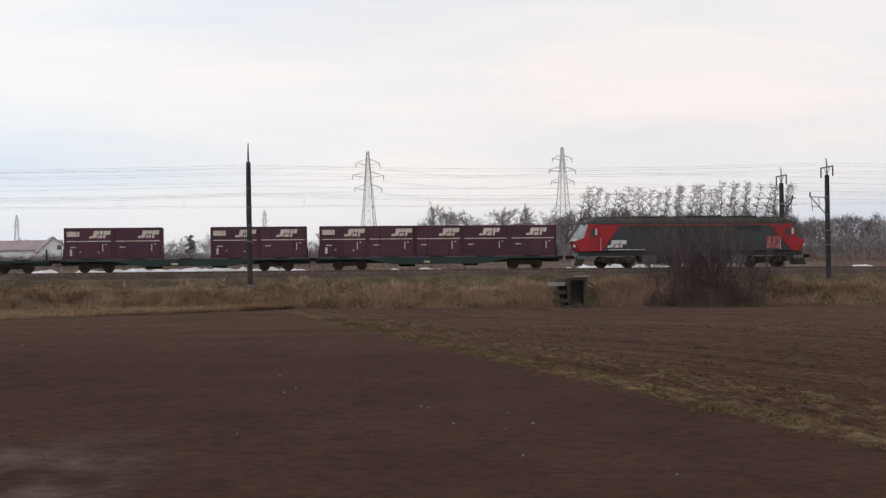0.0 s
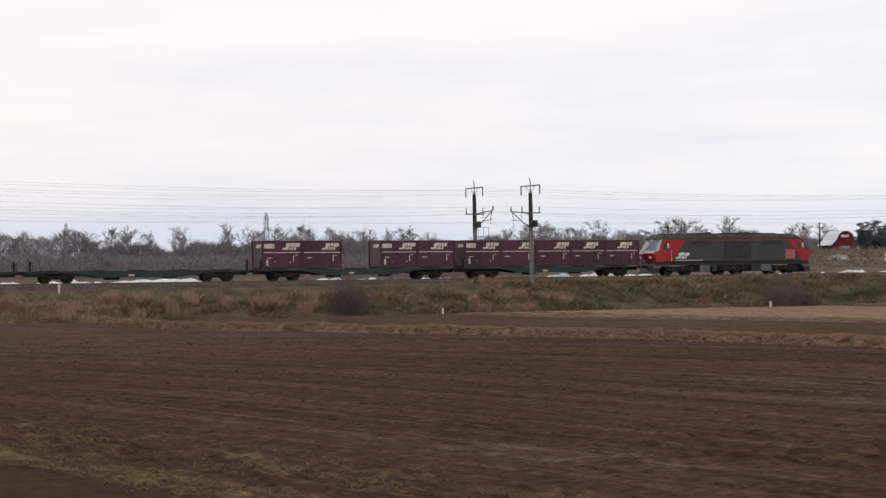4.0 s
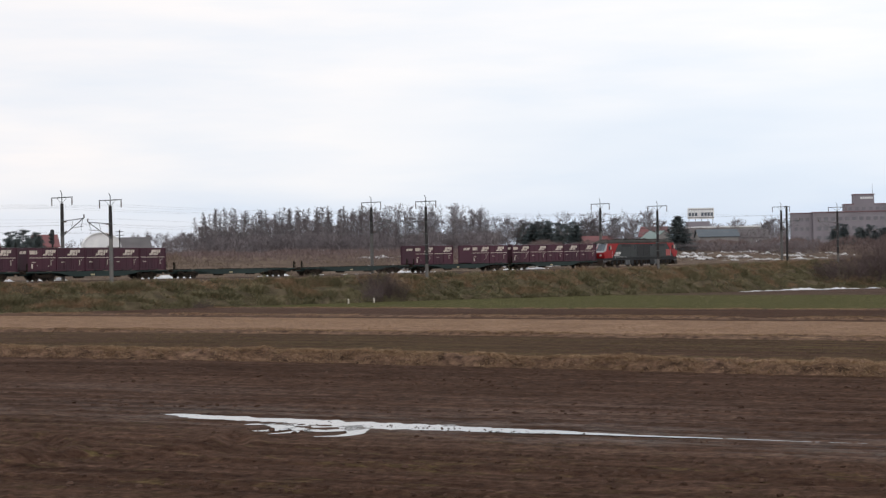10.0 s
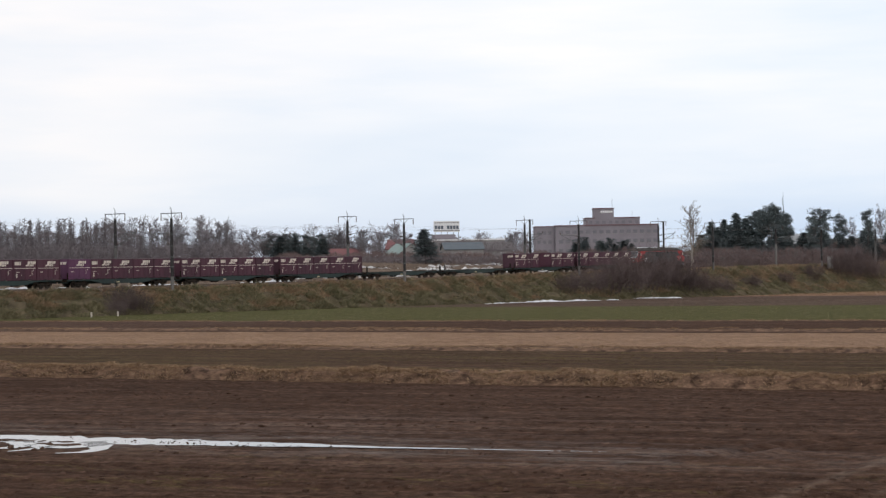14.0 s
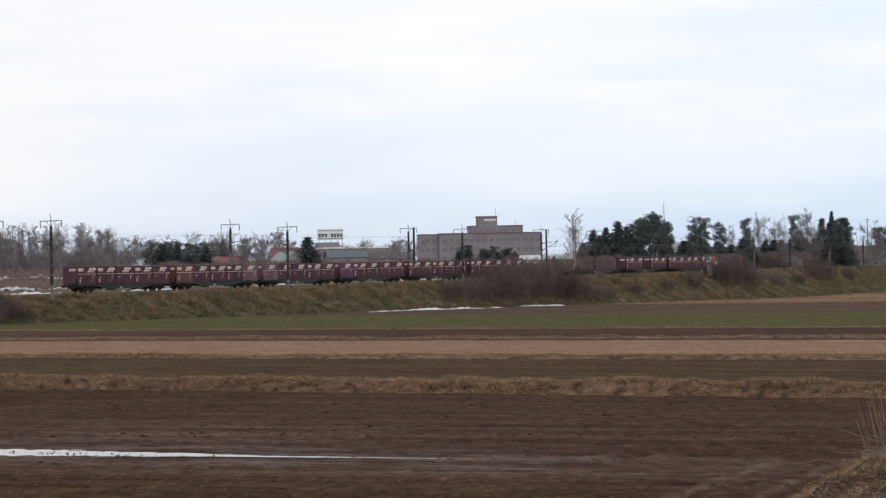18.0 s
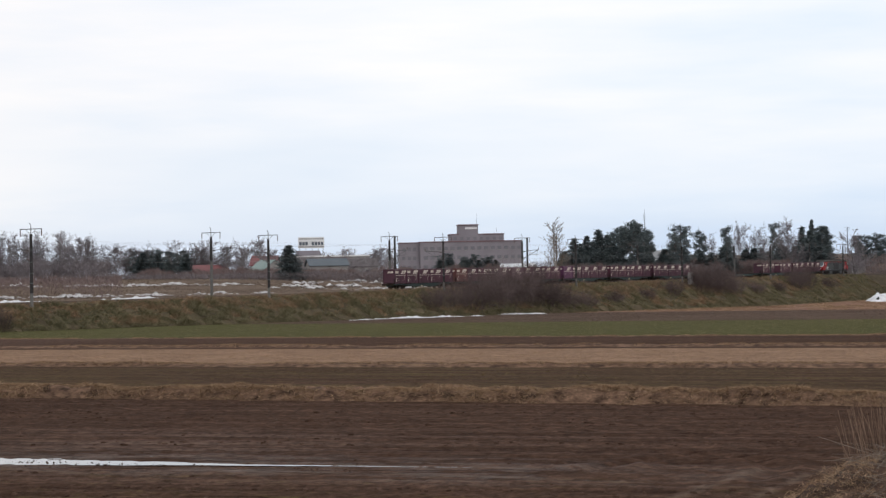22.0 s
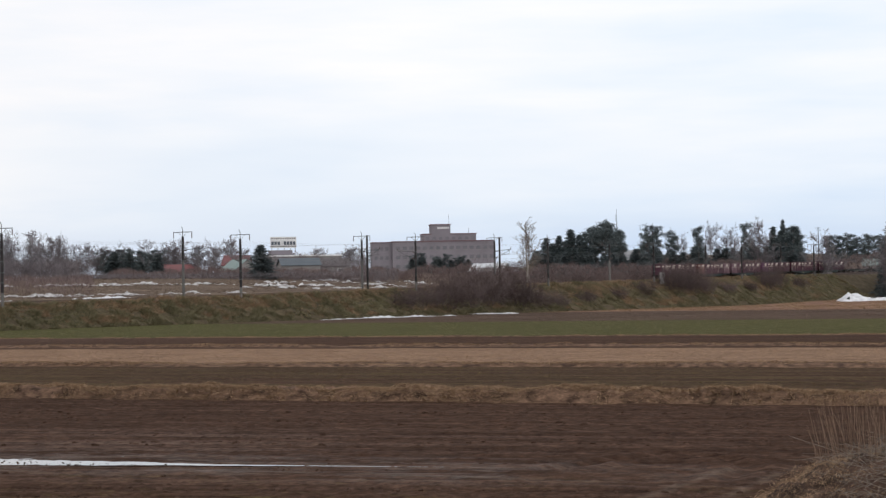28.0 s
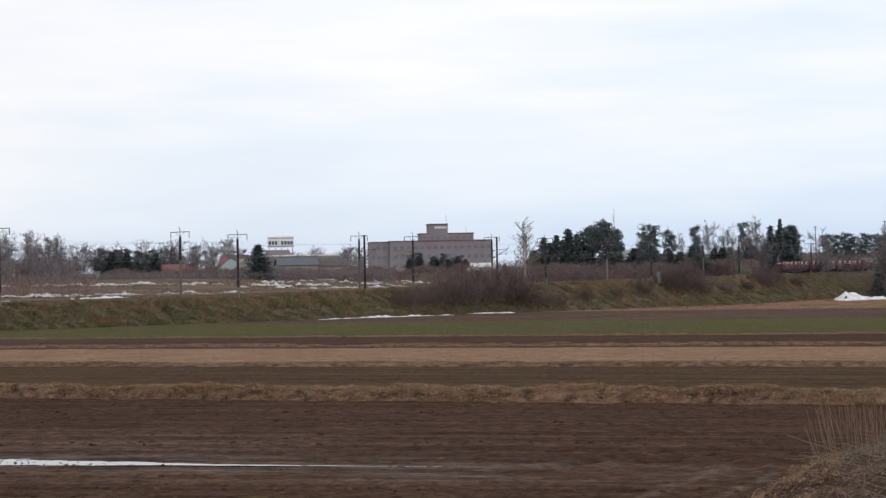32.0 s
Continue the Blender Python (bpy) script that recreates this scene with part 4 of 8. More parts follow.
def logo_bars(b, x0, z0, w, h, y):
    """The operator's mark as plain slanted bars."""
    plate(b, x0 + 0.16 * w, x0 + 0.34 * w, z0 + 0.06 * h, z0 + h, y, 0.22 * h)
    plate(b, x0, x0 + 0.19 * w, z0, z0 + 0.30 * h, y, 0.1 * h)
    plate(b, x0 + 0.36 * w, x0 + 0.62 * w, z0 + 0.52 * h, z0 + h, y, 0.12 * h)
    plate(b, x0 + 0.38 * w, x0 + 0.58 * w, z0, z0 + 0.42 * h, y, 0.12 * h)
    plate(b, x0 + 0.65 * w, x0 + 0.96 * w, z0 + 0.45 * h, z0 + h, y, 0.12 * h)
    plate(b, x0 + 0.63 * w, x0 + 0.74 * w, z0, z0 + 0.40 * h, y, 0.12 * h)


CL, CW, CH = 3.74, 2.44, 2.50


def make_container(style, body, label):
    ob = thing("freight_container", label, "container", "containers on the freight train")
    hx, hy = CL / 2, CW / 2
    b = Build()
    b.box(-hx + 0.03, hx - 0.03, -hy + 0.03, hy - 0.03, 0.10, CH - 0.06)
    part("box_body", b, M[body], ob, bevel=0.01)
    for x in (-1, 1):
        for y in (-1, 1):
            part("corner_post", Build().box(x * hx - 0.05, x * hx + 0.05, y * hy - 0.05, y * hy + 0.05, 0.0, CH - 0.04, None), M[body], ob)
    roof = Build()
    roof.prism([(-hy, CH - 0.08), (hy, CH - 0.08), (hy, CH - 0.03), (hy - 0.3, CH), (-hy + 0.3, CH), (-hy, CH - 0.03)], "x", -hx, hx)
    part("roof", roof, M[body], ob)
    part("bottom_rail", Build().box(-hx, hx, -hy, -hy + 0.08, 0.0, 0.13), M[body], ob)
    part("bottom_rail", Build().box(-hx, hx, hy - 0.08, hy, 0.0, 0.13), M[body], ob)
    # door leaves with their pressed ribs
    for i in range(2):
        x0 = -hx + 0.10 + i * (CL - 0.2) / 2
        leaf = Build()
        leaf.box(x0 + 0.02, x0 + (CL - 0.2) / 2 - 0.02, -hy - 0.002, -hy + 0.04, 0.17, CH - 0.14)
        for k in range(4):
            xr = x0 + 0.25 + k * 0.44
            leaf.box(xr, xr + 0.07, -hy - 0.018, -hy, 0.22, 1.36)
        door = part("side_door", leaf, M[body], ob)
        rod = Build().tube((x0 + 0.85, -hy - 0.03, 0.15), (x0 + 0.85, -hy - 0.03, CH - 0.15), 0.018, n=6)
        part("lock_rod", rod, M[body], door)
    # black plates stand in for the shade inside the two fork pockets
    part("fork_pocket", Build().box(-0.75, -0.45, -hy - 0.004, -hy + 0.02, 0.01, 0.12), M["loco_dark"], ob)
    part("fork_pocket", Build().box(0.45, 0.75, -hy - 0.004, -hy + 0.02, 0.01, 0.12), M["loco_dark"], ob)
    stripe = Build().box(-hx + 0.14, hx - 0.14, -hy - 0.026, -hy - 0.004, 1.40, 1.465)
    part("stripe", stripe, M["cream"], ob, "cream painted stripe")
    mark = Build()
    logo_bars(mark, 0.02 if style == 0 else -0.55 + 0.55 * (style == 2), 1.66, 1.70, 0.60, -hy - 0.012)
    part("logo", mark, M["cream"], ob, "cream slanted logo bars")
    plates = [(-1.45, -0.95, 0.92, 1.0, 0.05), (1.05, 1.12, 0.62, 1.20, 0), (1.28, 1.40, 1.14, 1.22, 0)]
    if style == 0:
        plates += [(-1.70, -0.72, 1.80, 2.20, 0), (-1.50, -1.30, 0.30, 0.78, 0), (-0.72, -0.60, 0.56, 0.62, 0), (0.70, 0.85, 0.50, 0.60, 0)]
    for x0, x1, z0, z1, lean in plates:
        small = Build()
        plate(small, x0, x1, z0, z1, -hy - 0.012, lean)
        part("label_plate", small, M["cream"], ob, "small pale label plate")
    end = Build()
    for y0, w in ((-0.75, 0.55), (-0.10, 0.45)):
        end.prism([(y0, 1.85), (y0 + w, 1.85), (y0 + w - 0.15, 2.15), (y0 - 0.15, 2.15)], "x", -hx + 0.024, -hx + 0.032)
    part("end_logo", end, M["cream"], ob, "cream slanted logo bars")
    return ob


def make_bogie(parent, x, base=1.9, r=0.41):
    bg = Build()
    for y in (-0.95, 0.95):
        bg.prism([(x - base / 2 - 0.3, 0.40), (x - base / 2 - 0.3, 0.62), (x - 0.45, 0.66), (x - 0.35, 0.74), (x + 0.35, 0.74), (x + 0.45, 0.66), (x + base / 2 + 0.3, 0.62), (x + base / 2 + 0.3, 0.40), (x + 0.45, 0.33), (x - 0.45, 0.33)], "y", y - 0.08, y + 0.08)
        for a in (-1, 1):
            bg.box(x + a * base / 2 - 0.17, x + a * base / 2 + 0.17, y - 0.13, y + 0.13, 0.28, 0.56)
    bg.box(x - 0.28, x + 0.28, -0.95, 0.95, 0.45, 0.76)
    bo = part("bogie", bg, M["bogie"], parent)
    for a in (-1, 1):
        ws = Build()
        ws.tube((x + a * base / 2, -0.62, r), (x + a * base / 2, 0.62, r), 0.07, n=8)
        for y in (-1, 1):
            ws.tube((x + a * base / 2, y * 0.48, r), (x + a * base / 2, y * 0.62, r), r, n=20)
            ws.tube((x + a * base / 2, y * 0.46, r), (x + a * base / 2, y * 0.49, r), r + 0.025, n=20)
        part("wheelset", ws, M["wheel"], bo)
    return bo


def make_wagon():
    ob = thing("flat_wagon", "blue-green steel container flat wagon with black bogies", "freight wagon", "wagons of the freight train")
    L = 9.85
    for y in (-1, 1):
        sill = Build()
        sill.prism([(-L, 0.86), (-L, 1.0), (L, 1.0), (L, 0.86), (5.7, 0.84), (3.6, 0.44), (-3.6, 0.44), (-5.7, 0.84)], "y", y * 1.18 - 0.05, y * 1.18 + 0.05)
        part("side_sill", sill, M["wagon"], ob)
    beam = Build().box(-0.07, 0.07, -1.13, 1.13, 0.84, 0.96).mesh("cross_beam", M["wagon"])
    for x in np.arange(-9.4, 9.5, 0.94):
        part("cross_beam", beam, None, ob).matrix_basis = pose(float(x), 0, 0)
    part("centre_sill", Build().box(-L, L, -0.3, 0.3, 0.55, 0.945), M["wagon"], ob)
    for x in (-1, 1):
        part("brake_post", Build().box(x * 9.55 - 0.07, x * 9.55 + 0.07, -1.22, -1.06, 1.0, 1.85), M["bogie"], ob)
        part("end_beam", Build().box(x * L - 0.1, x * L + 0.1, -1.23, 1.23, 0.72, 1.0), M["bogie"], ob)
        part("coupler", Build().box(min(x * L, x * (L + 0.38)), max(x * L, x * (L + 0.38)), -0.14, 0.14, 0.74, 1.0), M["bogie"], ob)
        part("hand_rail", Build().tube((x * 9.75, -1.2, 1.0), (x * 9.75, -1.2, 1.75), 0.02, n=6).tube((x * 9.35, -1.2, 1.0), (x * 9.35, -1.2, 1.5), 0.02, n=6).tube((x * 9.75, -1.2, 1.5), (x * 9.35, -1.2, 1.5), 0.02, n=6), M["bogie"], ob)
        make_bogie(ob, x * 7.1)
    for k in range(5):
        part("twist_lock", Build().box(-7.62 + 3.81 * k - 0.5, -7.62 + 3.81 * k + 0.5, -1.24, 1.24, 1.0, 1.06), M["bogie"], ob)
    part("brake_box", Build().box(-1.2, -0.7, -1.27, -1.1, 0.54, 0.70), M["cream_wall"], ob, "dusty yellow label board")
    part("air_tank", Build().tube((-3.2, -0.8, 0.45), (-1.9, -0.8, 0.45), 0.2, n=10), M["bogie"], ob)
    part("brake_valve", Build().box(2.0, 3.2, -0.9, -0.5, 0.30, 0.6), M["bogie"], ob)
    return ob


def make_loco():
    ob = thing("diesel_locomotive", "red and grey diesel locomotive with slanted white logo bars", "locomotive")
    W, LEN, EAVE = 1.42, 19.5, 3.34

    def X(f):  # metres from the rear end
        return f - LEN / 2
    grey = Build()
    grey.prism([(X(2.55), 1.16), (X(18.02), 1.16), (X(16.15), EAVE), (X(4.05), EAVE)], "y", -W, W)
    part("body", grey, M["loco_grey"], ob, bevel=0.03)
    rear = Build()
    rear.prism([(X(2.545), 1.16), (X(4.045), EAVE), (X(1.55), EAVE), (X(1.30), 1.16)], "y", -W, W)
    part("rear_cab", rear, M["loco_red"], ob, bevel=0.04)
    front = Build()
    front.prism([(X(18.025), 1.16), (X(18.20), 1.16), (X(17.95), EAVE), (X(16.155), EAVE)], "y", -W, W)
    part("front_cab", front, M["loco_red"], ob, bevel=0.04)
    # the roof curves in from the eaves and drops over the cabs
    lo = [(-W + 0.01, EAVE), (-W + 0.05, EAVE + 0.16), (-W + 0.22, EAVE + 0.36), (-0.85, EAVE + 0.52), (0.85, EAVE + 0.52), (W - 0.22, EAVE + 0.36), (W - 0.05, EAVE + 0.16), (W - 0.01, EAVE)]
    hi = [(-1.2, EAVE), (-1.18, EAVE + 0.04), (-1.05, EAVE + 0.10), (-0.7, EAVE + 0.14), (0.7, EAVE + 0.14), (1.05, EAVE + 0.10), (1.18, EAVE + 0.04), (1.2, EAVE)]
    roof = Build().prism(lo, "x", X(2.0), X(17.5))
    for a, b_ in ((2.0, 1.0), (17.5, 18.5)):
        roof.add([(X(a), y, z) for y, z in lo] + [(X(b_), y, z) for y, z in hi], [(i, (i + 1) % 8, 8 + (i + 1) % 8, 8 + i) for i in range(8)] + [tuple(range(8, 16))])
    part("roof", roof, M["loco_roof"], ob)
    for x0, x1, h in ((2.3, 4.9, 3.94), (5.2, 7.6, 4.00), (7.9, 9.3, 3.96), (9.5, 12.2, 4.03), (12.5, 15.3, 3.99), (15.6, 17.3, 3.92)):
        part("roof_hatch", Build().box(X(x0), X(x1), -0.8, 0.8, EAVE + 0.50, h), M["loco_roof"], ob, bevel=0.03)
    for x in (7.75, 12.35):
        part("exhaust", Build().tube((X(x), 0, EAVE + 0.45), (X(x), 0, 4.12), 0.2, n=12), M["loco_dark"], ob)
    for x0, x1, z0, z1, step in ((4.80, 7.10, 2.84, 3.22, 0.09), (8.61, 10.16, 1.36, 3.18, 0.13), (10.23, 11.78, 1.36, 3.18, 0.13), (13.19, 15.54, 2.84, 3.22, 0.09)):
        gr = part("grille", Build().box(X(x0), X(x1), -W - 0.012, -W + 0.02, z0, z1), M["loco_dark"], ob, "black louvred grille")
        fr = Build()
        for q in ((x0 - 0.05, x0, z0 - 0.05, z1 + 0.05), (x1, x1 + 0.05, z0 - 0.05, z1 + 0.05), (x0, x1, z0 - 0.05, z0), (x0, x1, z1, z1 + 0.05)):
            fr.box(X(q[0]), X(q[1]), -W - 0.03, -W + 0.01, q[2], q[3])
        part("grille_frame", fr, M["loco_grey"], gr)
        for z in np.arange(z0 + 0.04, z1 - 0.04, step):
            part("louvre", Build().prism([(-W - 0.028, z), (-W - 0.012, z + 0.05), (-W - 0.012, z)], "x", X(x0) + 0.03, X(x1) - 0.03), M["loco_dark"], gr)
    for x0, x1, z0, z1 in ((7.91, 8.25, 2.42, 3.10), (12.02, 12.43, 2.90, 3.22)):
        part("engine_room_window", Build().box(X(x0), X(x1), -W - 0.012, -W + 0.02, z0, z1), M["glass"], ob)
    for x0, x1 in ((7.82, 8.36),):
        part("engine_room_door", Build().box(X(x0), X(x1), -W - 0.006, -W + 0.01, 1.22, 3.2), M["loco_grey"], ob)
    for x in (5.0, 6.9, 12.6, 14.2):
        part("panel_seam", Build().box(X(x), X(x) + 0.03, -W - 0.004, -W + 0.01, 1.2, 2.78), M["loco_dark"], ob)
    for side in (-1, 1):
        part("cab_window", Build().prism([(X(1.55), 2.36), (X(2.02), 2.36), (X(2.02), 2.98), (X(1.62), 2.98)], "y", side * (W + 0.004) - 0.008, side * (W + 0.004) + 0.008), M["glass"], ob)
        part("cab_window", Build().prism([(X(17.55), 2.40), (X(17.92), 2.40), (X(17.86), 3.0), (X(17.55), 3.0)], "y", side * (W + 0.004) - 0.008, side * (W + 0.004) + 0.008), M["glass"], ob)
        for x in (1.95, 18.02):
            part("mirror", Build().box(X(x), X(x) + 0.16, side * 1.50 - 0.05, side * 1.50 + 0.05, 2.50, 2.98), M["cream"], ob, "pale rear-view mirror")
        for x in (2.2, 17.4):
            part("cab_door", Build().box(X(x), X(x) + 0.02, side * (W + 0.003) - 0.006, side * (W + 0.003) + 0.006, 1.25, 3.1), M["loco_dark"], ob, "thin door joint")
    # noses run to a ridge in plan; e points outwards
    for end, e in ((0.0, -1), (LEN, 1)):
        def P(f, y, z):
            return (X(end - e * f), y, z)
        mid = ((0.36, 0, 1.16), (0.0, 0, 1.98), (1.00, 0, EAVE + 0.06))
        edge = ((0.72, 1.36, 1.16), (0.40, 1.36, 1.98), (1.28, 1.34, EAVE + 0.02))
        low, cab = Build(), Build()
        for b_, k in ((low, 0), (cab, 1)):
            vs = []
            for q in (k, k + 1):
                vs += [P(edge[q][0], -edge[q][1], edge[q][2]), P(*mid[q]), P(edge[q][0], edge[q][1], edge[q][2]), P(1.56, W, edge[q][2]), P(1.56, -W, edge[q][2])]
            b_.add(vs, [(i, (i + 1) % 5, 5 + (i + 1) % 5, 5 + i) for i in range(5)] + [(4, 3, 2, 1, 0), (5, 6, 7, 8, 9)])
        part("nose", low, M["loco_red"], ob)
        part("cab_front", cab, M["loco_red"], ob)
        for sg in (-1, 1):
            a0, a1 = Vector(P(edge[1][0], sg * edge[1][1], edge[1][2])), Vector(P(edge[2][0], sg * edge[2][1], edge[2][2]))
            b0, b1 = Vector(P(*mid[1])), Vector(P(*mid[2]))
            for nm, mt, out, us, vs in (("windscreen_frame", "loco_silver" if e < 0 else "loco_dark", 0.008, (0.0, 0.98), (0.02, 0.99)), ("windscreen", "screen_glass", 0.018, (0.05, 0.95), (0.22, 0.93))):
                q = [tuple(a0.lerp(a1, v).lerp(b0.lerp(b1, v), u) + Vector((e * out, sg * out, 0))) for u, v in ((us[0], vs[0]), (us[1], vs[0]), (us[1], vs[1]), (us[0], vs[1]))]
                part(nm, Build().add(q, [(0, 1, 2, 3)]), M[mt], ob, "silvery white rim and sky reflection of the rear windscreen" if mt == "loco_silver" else "")
            # quarter glass between windscreen and cab side; silver paint at the rear for reflected sky
            c0, c1 = Vector(P(1.56, sg * W, 2.05)), Vector(P(1.56, sg * W, EAVE - 0.03))
            q = [tuple(a.lerp(c, u) + Vector((0, sg * 0.012, 0))) for a, c, u in ((a0.lerp(a1, 0.06), c0, 0.0), (a0.lerp(a1, 0.30), c0, 0.40), (a1, c1, 0.45), (a1, c1, 0.0))]
            part("quarter_panel", Build().add(q, [(0, 1, 2, 3)]), M["loco_silver" if e < 0 else "glass"], ob, "silvery white rim and sky reflection of the rear windscreen" if e < 0 else "dark quarter glass")
            part("headlight", Build().tube(P(0.45, sg * 0.85, 1.60), P(0.24, sg * 0.85, 1.60), 0.13, n=10), M["loco_white"], ob, "round headlight")
    part("cantrail_stripe", Build().box(X(4.0), X(16.2), -W - 0.008, -W + 0.01, EAVE - 0.10, EAVE - 0.01), M["loco_red"], ob, "thin red stripe below the roof")
    mark = Build()
    logo_bars(mark, X(2.92), 1.46, 1.62, 0.60, -W - 0.006)
    part("logo", mark, M["loco_white"], ob, "white slanted logo bars")
    part("white_line", Build().box(X(3.0), X(6.1), -W - 0.010, -W + 0.01, 1.27, 1.32), M["loco_white"], ob)
    em = part("emblem", Build().box(X(15.97), X(17.07), -W - 0.006, -W + 0.01, 1.36, 2.34), M["loco_red"], ob, "square red and pink emblem")
    for i in range(3):
        for j in range(3):
            part("emblem_bar", Build().box(X(16.0) + 0.36 * i + 0.04 * j, X(16.0) + 0.31 + 0.36 * i, -W - 0.012, -W - 0.004, 1.38 + 0.33 * j, 1.67 + 0.33 * j), M["loco_pink"], em)
    part("underframe", Build().box(X(0.6), X(18.9), -1.28, 1.28, 0.80, 1.16), M["loco_dark"], ob)
    part("fuel_tank", Build().box(X(5.5), X(14.6), -1.10, 1.10, 0.50, 0.96), M["bogie"], ob, bevel=0.05)
    for x0, x1, mname in ((5.84, 6.97, "steel"), (7.2, 7.8, "loco_dark"), (11.9, 12.9, "loco_dark"), (13.1, 14.32, "steel")):
        part("equipment_box", Build().box(X(x0), X(x1), -1.36, 1.36, 0.30, 0.98), M[mname], ob, bevel=0.03)
    for x in (3.7, 9.8, 16.0):
        bo = make_bogie(ob, X(x), 2.2, 0.455)
        part("bogie_side_frame", Build().prism([(X(x) - 1.75, 0.50), (X(x) - 1.6, 0.86), (X(x) + 1.6, 0.86), (X(x) + 1.75, 0.50), (X(x) + 0.5, 0.36), (X(x) - 0.5, 0.36)], "y", -1.22, -1.02), M["bogie"], bo)
        for e in (-1.1, 0, 1.1):
            part("spring", Build().tube((X(x) + e, -1.27, 0.40), (X(x) + e, -1.27, 0.9), 0.12, n=8), M["loco_dark"], bo)
    for x, e in ((0.40, -1), (LEN - 0.40, 1)):
        part("snow_plough", Build().prism([(X(x) - 0.9 * e, 1.1), (X(x) - 0.1 * e, 1.1), (X(x) + 0.15 * e, 0.18), (X(x) - 0.5 * e, 0.18)], "y", -1.2, 1.2), M["wheel"], ob)
        part("buffer_beam", Build().box(min(X(x) - 0.1 * e, X(x) - 0.9 * e), max(X(x) - 0.1 * e, X(x) - 0.9 * e), -1.24, 1.24, 0.72, 1.15), M["steel"], ob)
        part("coupler", Build().box(min(X(x), X(x) + 0.7 * e), max(X(x), X(x) + 0.7 * e), -0.14, 0.14, 0.74, 1.0), M["bogie"], ob)
        part("hand_rail", Build().tube((X(x) - 2.0 * e, -1.47, 1.25), (X(x) - 2.0 * e, -1.47, 2.25), 0.018, n=6), M["loco_white"], ob)
    # the body rides high on its bogies
    for c in ob.children:
        if c.name.split(".")[0] not in ("bogie", "coupler", "snow_plough", "buffer_beam", "fuel_tank", "equipment_box"):
            c.location.z = 0.17
    return ob


loco = make_loco()
MOVERS.append((loco, 9.75, Matrix()))
_wagon = make_wagon()
_boxes = [make_container(i, "container", lab) for i, lab in enumerate((
    "maroon steel container with a pale label panel, on a flat wagon", "maroon steel container with a cream stripe, on a flat wagon", "maroon steel container with logo bars set forward, on a flat wagon"))]
_odd = {"container_purple": make_container(1, "container_purple", "purple-toned steel container with a cream stripe, on a flat wagon"),
        "container_rust": make_container(0, "container_rust", "faded brownish steel container on a flat wagon"),
        "container_grey": make_container(1, "container_grey", "greyish faded maroon steel container on a flat wagon")}
_used = set()


def take(ob):
    """The thing itself the first time, a copy after that."""
    if ob.name in _used:
        return copy_thing(ob, Matrix())
    _used.add(ob.name)
    return ob


_rng = random.Random(5)
for k in range(1, 11):
    back = 30.22 if k == 1 else 50.30 + 20.43 * (k - 2)
    MOVERS.append((take(_wagon), back, Matrix()))
    for j in range(5):
        if k in (3, 4) or (k == 2 and j == 2):
            continue
        style = 0 if j == 4 else (2 if j in (2, 3) and k < 3 else 1)
        if k == 2 and j == 1:
            style = 0
        if k > 4 and j < 4 and _rng.random() < 0.3:
            style = 0
        src = {(9, 4): _odd["container_rust"], (9, 0): _odd["container_grey"], (7, 4): _odd["container_purple"], (8, 4): _odd["container_grey"]}.get((k, j), _boxes[style])
        MOVERS.append((take(src), back, pose(7.62 - 3.81 * j, 0, 1.04)))


def motions():
    for ob, back, m in MOVERS:
        walk(ob, [(t, ride(t, back) @ m) for t in np.arange(0, 32.01, 1.0)])

# ---- overhead line: concrete poles on both sides, brackets, wires ----


